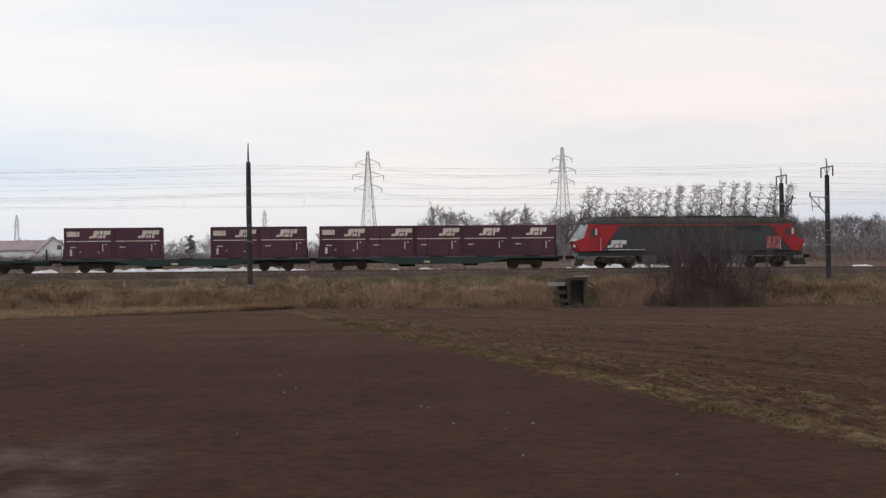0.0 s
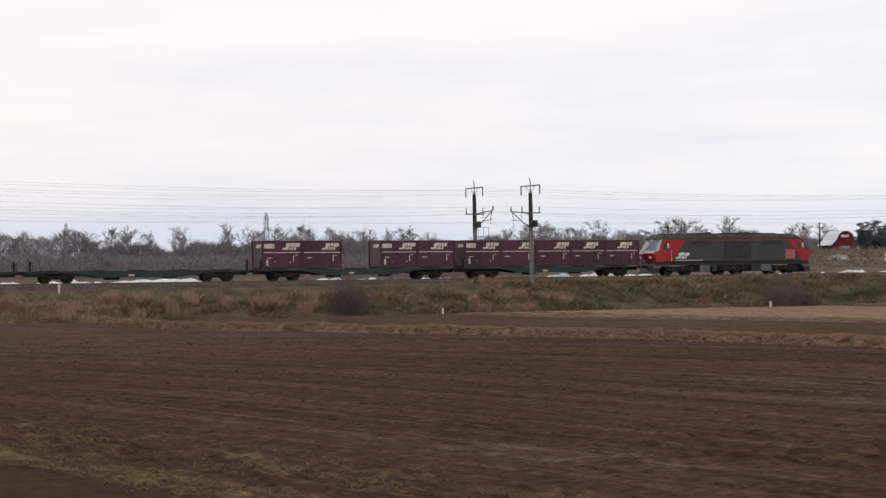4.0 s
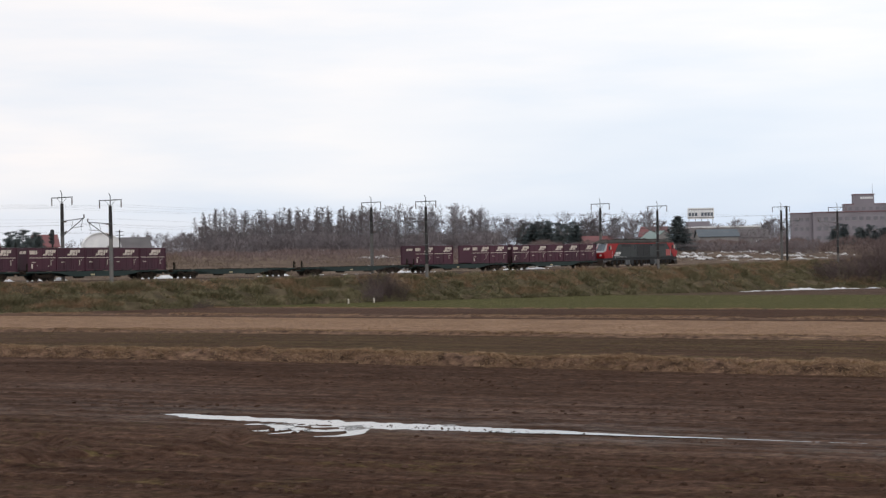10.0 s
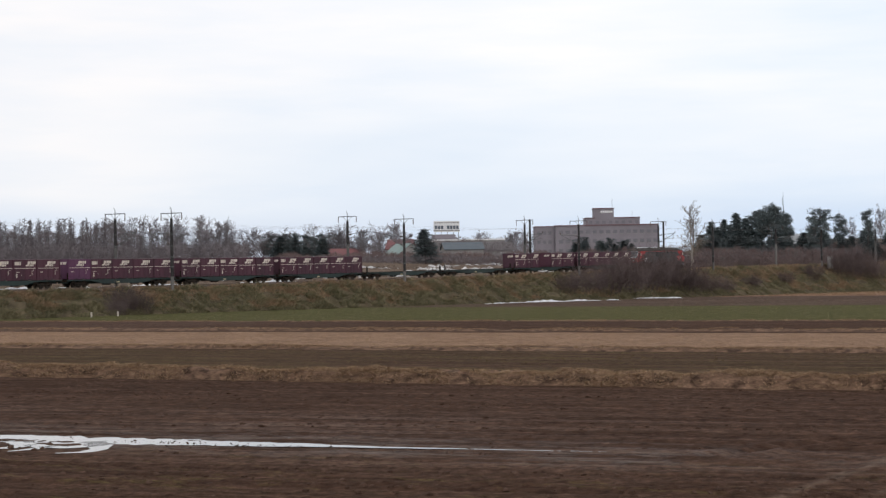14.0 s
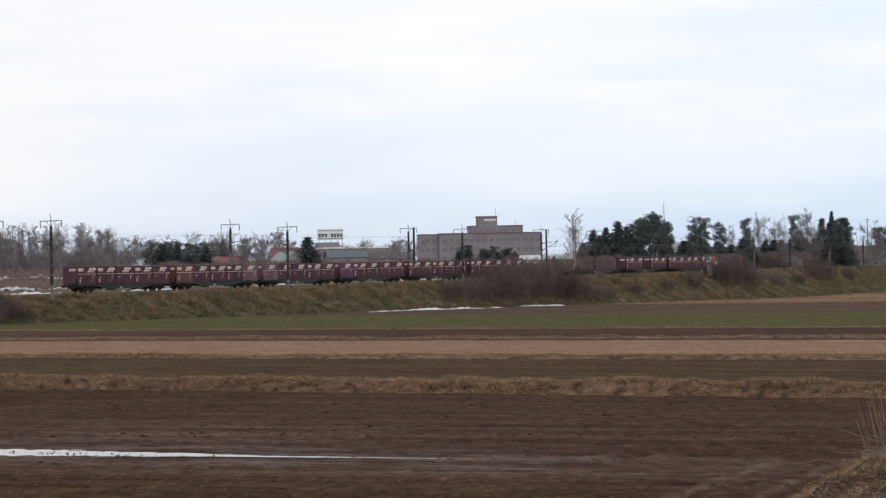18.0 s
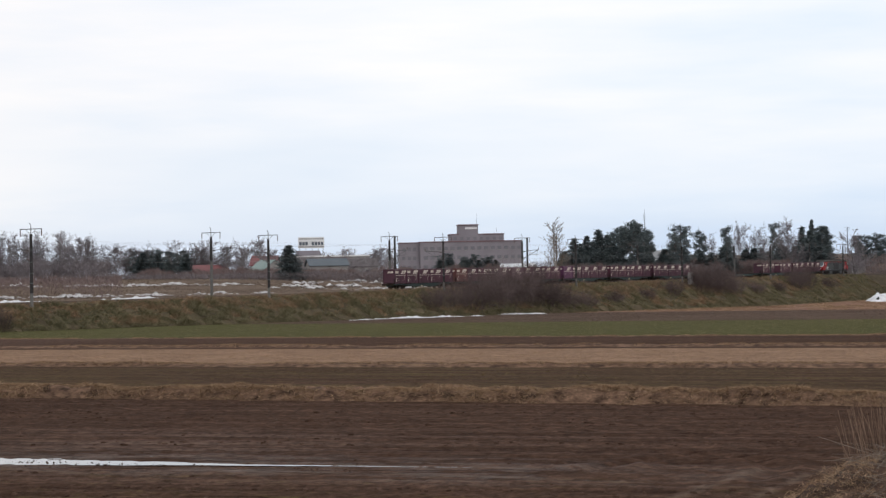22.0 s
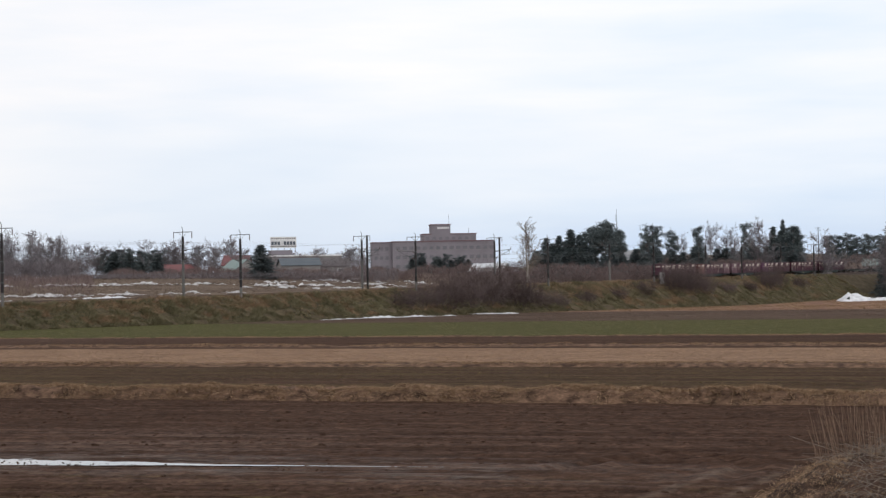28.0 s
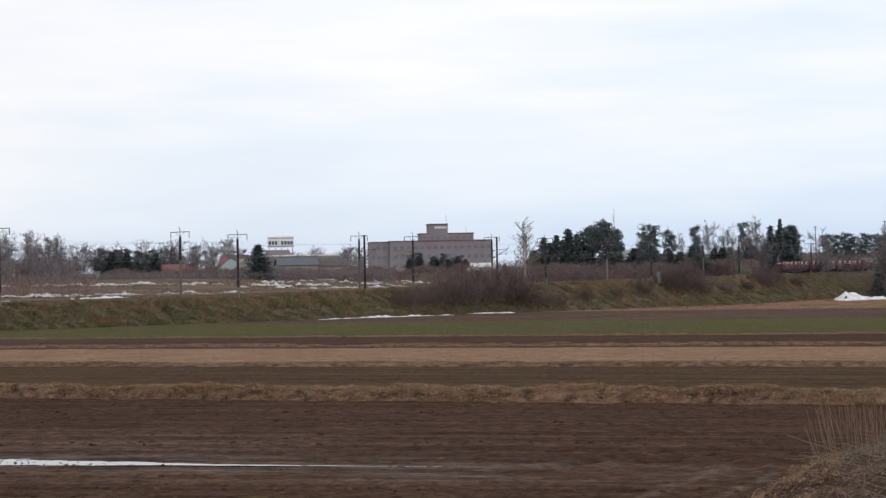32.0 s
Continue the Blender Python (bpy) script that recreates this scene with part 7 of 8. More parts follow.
def make_pylon(m, H, arms):
    ob = thing("lattice_pylon", "grey steel lattice transmission pylon with three cross-arms", "pylon", "pylons of the power line", m=m)
    arms = arms or [(H - 10.6, 3.8), (H - 7.1, 4.4), (H - 3.6, 3.3)]
    half = lambda z: 0.28 + (H * 0.085 - 0.28) * max(0.0, 1 - z / H) ** 1.15
    r = 0.07
    legs = [part("leg", Build().tube((sx * half(0), sy * half(0), -1), (sx * half(H * 0.5), sy * half(H * 0.5), H * 0.5), r + 0.02, r, 4).tube((sx * half(H * 0.5), sy * half(H * 0.5), H * 0.5), (sx * half(H), sy * half(H), H), r, r * 0.7, 4), M["steel_far"], ob) for sx in (-1, 1) for sy in (-1, 1)]
    br = Build()
    zs = [0.0]
    while zs[-1] < H * 0.97:
        zs.append(min(H, zs[-1] + max(1.0, half(zs[-1]) * 1.7)))
    for z0, z1 in zip(zs[:-1], zs[1:]):
        a, b_ = half(z0), half(z1)
        for f in ((1, 0), (-1, 0), (0, 1), (0, -1)):
            for e in (-1, 1):
                if f[0]:
                    br.tube((f[0] * a, e * a, z0), (f[0] * b_, -e * b_, z1), 0.04, n=3, caps=False)
                else:
                    br.tube((e * a, f[1] * a, z0), (-e * b_, f[1] * b_, z1), 0.04, n=3, caps=False)
        br.tube((-b_, -b_, z1), (b_, -b_, z1), 0.04, n=3, caps=False)
    part("bracing", br, M["steel_far"], ob)
    for z, w in arms:
        a = Build()
        for e in (-1, 1):
            for y in (-half(z), half(z)):
                a.tube((e * half(z), y, z - 0.5), (e * w, 0, z + 0.1), 0.05, n=3, caps=False)
                a.tube((e * half(z + 1.2), y, z + 1.2), (e * w, 0, z + 0.1), 0.05, n=3, caps=False)
        ar = part("cross_arm", a, M["steel_far"], ob)
        for e in (-1, 1):
            part("insulator_string", Build().tube((e * w, 0, z + 0.1), (e * w, 0, z - 1.1), 0.09, n=5), M["insulator"], ar)
    return ob


make_pylon(spot(-2.45, 480, 12), up(480, 3.66) - ground(*at(-2.45, 480)), None)
make_pylon(spot(4.02, 525, 25), up(525, 3.66) - ground(*at(4.02, 525)), None)
for az, d, el, sc in ((-13.9, 900, 1.66, 1), (-5.9, 1000, 1.75, 1), (15.5, 900, 1.52, 1), (22.0, 700, 1.75, 1)):
    h = up(d, el) - ground(*at(az, d))
    make_pylon(spot(az, d, 10), h, [(h * 0.78, h * 0.06), (h * 0.88, h * 0.05)])


def line_cable(a, b_, sag, r=0.020):
    pts = [Vector(a).lerp(Vector(b_), k / 16) - Vector((0, 0, sag * 4 * (k / 16) * (1 - k / 16))) for k in range(17)]
    return part("power_cable", strand(pts, r, 3).mesh("power_cable", M["wire"]), None)


def utility_pole(az, d, el, arms=2):
    x, y = at(az, d)
    g = ground(x, y)
    top = up(d, el) - g
    ob = thing("utility_pole", "thin dark utility pole beside the farm", "pole", "utility poles beyond the line", m=pose(x, y, g, 0, 0, -az + 15))
    part("shaft", Build().tube((0, 0, -0.5), (0, 0, top), 0.15, 0.10, 7), M["pole_dark"], ob)
    for k in range(arms):
        part("cross_arm", Build().box(-0.8, 0.8, -0.05, 0.05, top - 0.4 - 0.7 * k, top - 0.3 - 0.7 * k), M["pole_dark"], ob)
    return ob


for _a, _d, _e in ((35.31, 330, 1.04), (40.2, 330, 1.05), (45.04, 335, 1.01), (81.83, 570, 1.37)):
    utility_pole(_a, _d, _e)


PYL = [(*at(-34, 470), 0), (*at(-2.45, 480), 0), (*at(4.02, 525), 0), (*at(26, 700), 0)]
for (x0, y0, _a), (x1, y1, _b) in zip(PYL[:-1], PYL[1:]):
    for z in (23.0, 26.5, 30.0):
        for e in (-3.8, 3.8):
            c = line_cable((x0, y0 + e, z), (x1, y1 + e, z), 2.2, 0.014)
            tagged(c, "slack power cable strung between lattice pylons", "cable", "cables of the power line")

# ---- grass, straw, snow, water and small things ----
NR = np.random.default_rng(12)


def blades(name, pts, height, width, lean, material, label, per=5, parent=None):
    """Tufts of single pointed blades at the given feet."""
    n = len(pts)
    P = np.repeat(pts, per, 0) + NR.normal(0, 0.06, (n * per, 3)) * [1, 1, 0]
    k = n * per
    a = NR.random(k) * 2 * np.pi
    w = width * (0.6 + 0.8 * NR.random(k))
    h = np.repeat(np.broadcast_to(height, n), per) * (0.45 + 0.75 * NR.random(k))
    side = np.stack([np.cos(a), np.sin(a), 0 * a], 1) * w[:, None]
    tip = P + np.stack([NR.normal(0, lean, k) * h, NR.normal(0, lean, k) * h, h], 1)
    V = np.stack([P - side, P + side, tip], 1).reshape(-1, 3)
    F = np.arange(3 * k).reshape(-1, 3)
    ob = new(name, big_mesh(name, V, F, M[material]))
    return tagged(ob, label, "grass", kind="stuff")


def bank_points(n, s0, s1, u0, u1):
    """Feet on the embankment's field side; u runs from its toe (0) to its shoulder (1)."""
    s = NR.uniform(s0, s1, n)
    u = NR.uniform(u0, u1, n)
    c = np.stack([np.interp(s, S, LX), np.interp(s, S, LY), np.interp(s, S, LZ)], 1)
    h = np.interp(s, S, HEAD)
    nx, ny = -np.cos(h), np.sin(h)
    toe = np.minimum(field_z(c[:, 0] - nx * 11, c[:, 1] - ny * 11), c[:, 2] - 1)
    H = c[:, 2] - 0.55 - toe
    # nothing grows in front of the culvert
    s, u, c, nx, ny, toe, H = (q[np.abs(s + 19.6) > 1.5] for q in (s, u, c, nx, ny, toe, H))
    o = -5.4 - 1.55 * H * (1 - u) - 0.6 * (1 - u)
    z = toe + H * (u * 1.05 - 0.05)
    return np.stack([c[:, 0] + nx * o, c[:, 1] + ny * o, z], 1), s, u


# dry grass on the bank, greener along its middle stretch
p, s, u = bank_points(145000, -120, 470, -0.24, 1.08)
bare = (s < 50 + NR.normal(0, 4, len(s))) & (u > 0.66 + NR.normal(0, 0.08, len(s)))
p, s, u = p[~bare], s[~bare], u[~bare]
patch = np.array([noise.noise((a * 0.09, b_ * 1.8, 5.0)) + 0.8 * noise.noise((a * 0.30, b_ * 4.5, 8.0)) for a, b_ in zip(s, u)])
tall = np.array([0.8 * noise.noise((a * 0.35, b_ * 4.0, 15.0)) + 0.6 * noise.noise((a * 1.1, b_ * 5.0, 16.0)) for a, b_ in zip(s, u)])
hgt = np.clip(0.28 + 1.10 * tall, 0.05, 1.15)
greenish = (patch + NR.normal(0, 0.35, len(s)) + np.interp(s, [20, 60, 240, 330], [-0.8, 0.72, 0.76, 0.66]) - 0.55 * (u - 0.5)) > 0.02
blades("bank_grass", p[~greenish], hgt[~greenish], 0.030, 0.9, "straw_dark", "long dry brown grass covering the railway bank", 6)
blades("bank_grass_green", p[greenish], hgt[greenish], 0.034, 0.9, "green", "low olive-green grass on the railway bank", 6)
def verge_xy(a, v):
    """a runs along the field's edge away from the culvert, v from the field to the bank's foot."""
    s_ = -41 - 75 * a
    h = np.interp(s_, S, HEAD)
    fx, fy = np.interp(s_, S, LX) + np.cos(h) * 9.0, np.interp(s_, S, LY) - np.sin(h) * 9.0
    ex, ey = -11.5 - 46.0 * a, 127.6 - 57.0 * a
    return ex + (fx - ex) * v, ey + (fy - ey) * v


def make_verge():
    A_, V_ = np.meshgrid(np.linspace(0, 1, 150), np.linspace(0, 1, 24), indexing="ij")
    x, y = verge_xy(A_.ravel(), V_.ravel())
    rim = np.minimum(1, 9 * V_.ravel())
    z = field_z(x, y) + (0.10 + 0.16 * np.array([noise.noise((a * 0.4, b_ * 0.4, 45.0)) + 0.6 * noise.noise((a * 1.3, b_ * 1.3, 46.0)) for a, b_ in zip(x, y)])) * rim - 0.03 * (1 - rim)
    a = (np.arange(149)[:, None] * 24 + np.arange(23)[None]).ravel()
    F = np.stack([a, a + 24, a + 25, a + 1], 1)
    return tagged(new("verge", big_mesh("verge", np.stack([x, y, z], 1), F, M["bank"], True)), "rough grassy verge between field and bank", "verge", kind="structure")


make_verge()
n = 15000
a, v = NR.random(n) ** 1.2, NR.random(n) ** 1.4
x, y = verge_xy(a, v)
tall = np.array([noise.noise((p_ * 0.22, q_ * 0.22, 47.0)) + 0.5 * noise.noise((p_ * 0.9, q_ * 0.9, 48.0)) for p_, q_ in zip(x, y)])
pale = (v < 0.10) | (tall > 0.12)
P = np.stack([x, y, field_z(x, y) + 0.04], 1)
blades("verge_grass", P[~pale], 0.16 + 0.3 * np.clip(tall[~pale] + 0.4, 0, 1), 0.016, 1.0, "straw_dark", "brown dead grass on the verge", 6)
blades("verge_straw", P[pale], 0.20 + 0.3 * np.clip(tall[pale] + 0.2, 0, 1), 0.014, 0.9, "straw", "pale dry grass along the edge of the verge", 7)
p, s, u = bank_points(26000, -115, 52, -0.2, 0.58)
tall = np.array([noise.noise((a * 0.35, b_ * 1.5, 25.0)) for a, b_ in zip(s, u)])
keep = (tall > -0.28) & (s < 6 + NR.normal(0, 5, len(s)))
blades("tall_dry_grass", p[keep], 0.35 + 0.7 * np.clip(tall[keep] + 0.3, 0, 1), 0.012, 0.75, "straw_pale", "tall pale dry grass at the foot of the railway bank", 7)
p, s, u = bank_points(7000, -30, 150, -0.26, -0.16)
blades("edge_straw", p, 0.16, 0.014, 1.3, "straw_pale", "low pale straw along the edge of the field", 6)
# tall arching tufts, thickest beside the culvert
_cs = np.concatenate([NR.uniform(-112, 55, 90), NR.uniform(-18.0, -11.5, 26), NR.uniform(-40, -21.5, 30)])
_cu = np.concatenate([NR.uniform(0.0, 0.62, 90), NR.uniform(0.0, 0.55, 26), NR.uniform(-0.05, 0.45, 30)])
_pts, _hs = [], []
for cs_, cu_ in zip(_cs, _cu):
    q, _s, _u = bank_points(34, cs_ - 0.5, cs_ + 0.5, cu_ - 0.05, cu_ + 0.05)
    _pts.append(q)
    _hs.append(np.full(len(q), NR.uniform(0.75, 1.25) * (1.25 if -18.5 < cs_ < -11 else 1.0)))
blades("tall_tufts", np.concatenate(_pts), np.concatenate(_hs), 0.016, 0.42, "straw_pale", "tall arching tufts of golden dry grass on the bank", 7)
p, s, u = bank_points(52000, 46, 440, 0.15, 1.12)
gold = np.array([noise.noise((a * 0.12, b_ * 2.0, 35.0)) + 0.5 * noise.noise((a * 0.45, b_ * 4.0, 34.0)) for a, b_ in zip(s, u)])
keep = gold > np.interp(u, [0.2, 0.62, 0.78, 0.90], [0.28, 0.13, -0.30, -1.0])
p, gold = p[keep], gold[keep]
blades("golden_grass", p, 0.22 + 0.6 * np.clip(gold, 0, 1), 0.020, 0.9, "straw", "golden dry grass along the shoulder of the bank", 7)
# scrub and dead grass on the pasture beyond the line
n = 60000
s, o = NR.uniform(-150, 420, n), 9 + 95 * NR.random(n) ** 1.3
pn = np.array([noise.noise((a * 0.05, b_ * 0.12, 3.0)) for a, b_ in zip(s, o)])
s, o, pn = s[pn > -0.08], o[pn > -0.08], pn[pn > -0.08]
h = np.interp(s, S, HEAD)
x, y = np.interp(s, S, LX) - np.cos(h) * o, np.interp(s, S, LY) + np.sin(h) * o
blades("pasture_scrub", np.stack([x, y, land_z(x, y)], 1), 0.22 + 0.55 * np.clip(pn, 0, 1), 0.022, 1.2, "scrub", "brown dead grass and low scrub on rough pasture", 5)
# the straw-covered bund
n = 42000
y = NR.uniform(-6, 124, n)
u = 54.65 + 2.4 * NR.random(n) ** 1.2
clump = np.array([noise.noise((a * 1.1, b_ * 0.55, 9.0)) for a, b_ in zip(u, y)])
hollow = np.array([noise.noise((a * 0.3, b_ * 0.30, 19.0)) + 0.5 * noise.noise((a * 0.9, b_ * 1.1, 18.0)) for a, b_ in zip(u, y)])
bare = clump + 1.2 * hollow < -0.62
u, y, clump, hollow = u[~bare], y[~bare], clump[~bare], hollow[~bare]
# patches in a darker straw put the shade of hollows into the colour
dim = clump + 1.1 * hollow < -0.30
P = np.stack([plot_x(u, y), y, bund_z(u, y)], 1)
blades("bund_hollow_grass", P[dim], 0.06, 0.009, 1.8, "straw_dark", "matted grass on the bund, darker for the shade in hollows", 5)
blades("bund_grass", P[~dim], 0.05 + 0.10 * np.clip(clump[~dim] + 0.2, 0, 1), 0.010, 1.6, "straw", "matted pale dry grass on the bund between plots", 6)
# upstanding fringe along the crest
n = 7000
u, y = 55.45 + NR.normal(0, 0.22, n), NR.uniform(-6, 124, n)
pn = np.array([noise.noise((a * 0.4, b_ * 0.5, 29.0)) for a, b_ in zip(u, y)])
u, y, pn = u[pn > -0.18], y[pn > -0.18], pn[pn > -0.18]
blades("bund_tufts", np.stack([plot_x(u, y), y, bund_z(u, y)], 1), 0.08 + 0.12 * np.clip(pn, 0, 1), 0.010, 1.3, "straw", "upstanding dry tufts along the crest of the bund", 7)
# dry turf on the thin ridges, thickest on their tops
for u0, high, wide, seed in RIDGES:
    n = 5200
    u, y = u0 + NR.normal(0.15, wide * 0.45, n), NR.uniform(-6, 126, n)
    pn = np.array([noise.noise((b_ * 0.2, a * 0.4, seed)) + 0.6 * noise.noise((b_ * 0.9, a, seed)) for a, b_ in zip(u, y)])
    u, y = u[pn > -0.16], y[pn > -0.16]
    blades("ridge_grass", np.stack([plot_x(u, y), y, ridge_z(u, y, u0, high, wide, seed)], 1), 0.09, 0.014, 1.5, "straw", "pale dry grass on a thin ridge between plots", 6)
# sparse yellow-green growth in rows on the strip behind the bund
n = 9000
u, y = NR.uniform(57.5, 80.5, n), NR.uniform(-6, 120, n)
pn = np.array([noise.noise((a * 1.4, b_ * 0.05, 36.0)) + 0.4 * noise.noise((a * 0.8, b_ * 0.8, 37.0)) for a, b_ in zip(u, y)])
u, y = u[pn > 0.12], y[pn > 0.12]
x = plot_x(u, y)
blades("strip_weeds", np.stack([x, y, land_z(x, y)], 1), 0.06, 0.011, 1.4, "weed", "sparse yellowish weeds in rows on a field strip", 5)
n = 26000
u, y = NR.uniform(82.5, 108.3, n), NR.uniform(-6, 128, n)
x = plot_x(u, y)
blades("stubble", np.stack([x, y, land_z(x, y)], 1), 0.03, 0.014, 1.4, "straw", "flattened pale straw stubble on a field strip", 5)
n = 16000
x, y = NR.uniform(141, 211, n), NR.uniform(-6, 116, n)
blades("young_crop", np.stack([x, y, land_z(x, y)], 1), 0.06, 0.012, 0.8, "green", "short green young crop on a field strip", 5)
n = 30000
x, y = NR.uniform(312, 470, n), NR.uniform(-10, 100, n)
pn = np.array([noise.noise((a * 0.06, b_ * 0.16, 81.0)) + 0.5 * noise.noise((a * 0.3, b_ * 0.5, 82.0)) for a, b_ in zip(x, y)])
x, y, pn = x[pn > -0.15], y[pn > -0.15], pn[pn > -0.15]
blades("strip_straw", np.stack([x, y, land_z(x, y)], 1), 0.10 + 0.35 * np.clip(pn, 0, 1), 0.03, 1.2, "straw", "uneven dry tan grass on the far strip", 5)
n = 16000
x, y = NR.uniform(214, 309, n), NR.uniform(-10, 108, n)
pn = np.array([noise.noise((a * 0.12, b_ * 0.04, 83.0)) + 0.6 * noise.noise((a * 0.5, b_ * 0.2, 84.0)) for a, b_ in zip(x, y)])
x, y, pn = x[pn > 0.02], y[pn > 0.02], pn[pn > 0.02]
blades("strip_stubble", np.stack([x, y, land_z(x, y)], 1), 0.06 + 0.25 * np.clip(pn, 0, 1), 0.024, 1.3, "scrub", "brown stubble and dead weeds on the far plot", 4)
# balk grass running to the camera
n = 26000
y = NR.uniform(18, 104, n)
k = NR.random(n) < 0.45
side = np.where(k, 16.1 + NR.normal(0, 0.42, n), 18.7 + NR.normal(0, 0.95, n))
x = side - 0.22 * y
pn = np.array([noise.noise((a * 1.7, b_ * 0.42, 2.0)) + 0.7 * noise.noise((a * 3.5, b_ * 1.6, 4.0)) for a, b_ in zip(side, y)])
keep = pn > np.where(k, 0.02, 0.26)
x, y = x[keep], y[keep]
lumps = np.array([max(0.0, noise.noise((a * 2.2, b_ * 1.6, 75.0)) + 0.15) for a, b_ in zip(x, y)]) * 0.13
blades("balk_grass", np.stack([x, y, field_z(x, y) + lumps * 0.9], 1), 0.075, 0.011, 1.4, "weed", "sparse yellowish grass on a low balk", 6)
# a few pale stones lie on the soil
for k in range(60):
    x, y = (NR.uniform(-22, 54), NR.uniform(12, 95)) if k < 16 else (NR.uniform(-18, 10), NR.uniform(18, 90))
    if abs(x) > y * 1.6 + 20 or (k >= 16 and x + 0.22 * y > 15):
        continue
    r_ = NR.uniform(0.03, 0.06) if k < 16 else NR.uniform(0.015, 0.045)
    b = Build()
    ring = [(r_ * math.cos(i * 1.047) * NR.uniform(0.7, 1.2), r_ * math.sin(i * 1.047) * NR.uniform(0.7, 1.2)) for i in range(6)]
    b.add([(a, c, -0.02) for a, c in ring] + [(a * 0.6, c * 0.6, r_ * 0.9) for a, c in ring], [(i, (i + 1) % 6, 6 + (i + 1) % 6, 6 + i) for i in range(6)] + [tuple(range(6, 12))])
    st = new("stone", b.mesh("stone", M["pole"], True))
    st.location = (x, y, ground(x, y))
    tagged(st, "small pale stone lying on ploughed soil", "stone", "stones on the field")
# clods on the ploughed plot, gathered along the furrows, and lumps that stand out of the puddle
n = 110000
x, y = NR.uniform(-24, 54, n), 5 + 88 * NR.random(n) ** 1.15
row = np.array([noise.noise((a * 1.7, b_ * 0.03, 61.0)) + 0.6 * noise.noise((a * 0.4, b_ * 0.4, 62.0)) for a, b_ in zip(furrow_w(x, y), y)])
x, y, row = x[row > -0.05], y[row > -0.05], row[row > -0.05]
dry = (np.abs(x - 33.0) > 1.7) | (y > 34)
x, y, row = x[dry], y[dry], row[dry]
r = (NR.random(len(x)) ** 6 * 0.070 + 0.012 + 0.014 * np.clip(row, 0, 1)) * (0.45 + 0.55 * ease((x + 0.22 * y - 15.5) / 1.0))
x, y, r = np.append(x, np.append(33.0 + NR.normal(0, 0.75, 120), 32.95 + NR.normal(0, 0.16, 210))), np.append(y, np.append(NR.uniform(13, 32, 120), NR.uniform(14, 24.5, 210))), np.append(r, NR.uniform(0.012, 0.034, 330))
n = len(x)
P = np.stack([x, y, land_z(x, y)], 1)
P[-330:, 2] = field_z(P[-330:, 0], P[-330:, 1]) - 0.008
large = r > 0.030
k = int((~large).sum())
d = np.array([(1, 0, 0), (-0.5, 0.87, 0), (-0.5, -0.87, 0), (0, 0, 0.55)])
V1 = (P[~large][:, None, :] + d[None] * r[~large][:, None, None] * NR.uniform(0.7, 1.4, (k, 4, 1))).reshape(-1, 3)
q = np.arange(k)[:, None] * 4
F1 = np.concatenate([q + [0, 1, 3], q + [1, 2, 3], q + [2, 0, 3]])
k = int(large.sum())
ring = np.array([(math.cos(i * 1.2566), math.sin(i * 1.2566)) for i in range(5)])
d = np.concatenate([np.column_stack([ring * 1.05, np.full(5, -0.15)]), np.column_stack([ring * 0.78, np.full(5, 0.42)]), [(0, 0, 0.62)]])
V2 = (P[large][:, None, :] + d[None] * r[large][:, None, None] * NR.uniform(0.72, 1.25, (k, 11, 1))).reshape(-1, 3)
q = len(V1) + np.arange(k)[:, None] * 11
F2 = np.concatenate([np.concatenate([q + [i, (i + 1) % 5, 5 + i], q + [(i + 1) % 5, 5 + (i + 1) % 5, 5 + i], q + [5 + i, 5 + (i + 1) % 5, 10]]) for i in range(5)])
tagged(new("soil_clods", big_mesh("soil_clods", np.concatenate([V1, V2]), np.concatenate([F1, F2]), M["soil_clod"])), "small clods of dark soil scattered over the ploughed field", "soil", kind="stuff")


# puddles: sheets of water lying in the wheel marks
def make_puddle(path, seed):
    """path: x, y, half width along the middle."""
    n = 70
    u = np.linspace(0, 1, n + 1)
    k = np.linspace(0, 1, len(path))
    px, py, pw = (np.interp(u, k, [q[i] for q in path]) for i in range(3))
    ker = np.ones(7) / 7
    px, py = (np.convolve(np.pad(v, 3, mode="edge"), ker, mode="valid") for v in (px, py))
    dx, dy = np.gradient(px), np.gradient(py)
    ln = np.hypot(dx, dy)
    nx, ny = -dy / ln, dx / ln
    V = []
    for sgn in (-1, 1):
        for i in range(n + 1):
            w = pw[i] * 1.75 * (0.9 + 0.45 * noise.noise((py[i] * 1.7, seed, 4 + sgn)) + 0.35 * noise.noise((py[i] * 6.0, seed, 9 + sgn)))
            w = max(w, 0.01)
            x_, y_ = px[i] + sgn * nx[i] * w, py[i] + sgn * ny[i] * w
            V.append((x_, y_, float(field_z(x_, y_)) - 0.003))
    F = [(i, i + 1, n + 2 + i, n + 1 + i) for i in range(n)]
    return tagged(new("puddle", Build().add(V, F).mesh("puddle", M["water"], True)), "long shallow puddle reflecting the sky on the ploughed field", "puddle", kind="structure")


make_puddle([(33.4, 32.3, 0.02), (33.0, 30.6, 0.22), (32.7, 29.2, 0.40), (32.6, 27.6, 0.55), (32.7, 26.0, 0.50), (32.9, 24.5, 0.50), (33.15, 23.0, 0.46), (33.2, 21.5, 0.34), (33.35, 20.0, 0.25), (33.45, 18.7, 0.13), (33.5, 17.5, 0.08), (33.75, 16.2, 0.05), (33.9, 14.5, 0.025), (34.2, 12.5, 0.01)], 2)
make_puddle([(32.3, 27.2, 0.22), (31.9, 26.6, 0.20), (31.4, 26.0, 0.16), (30.7, 25.9, 0.12), (30.1, 26.5, 0.05)], 5)
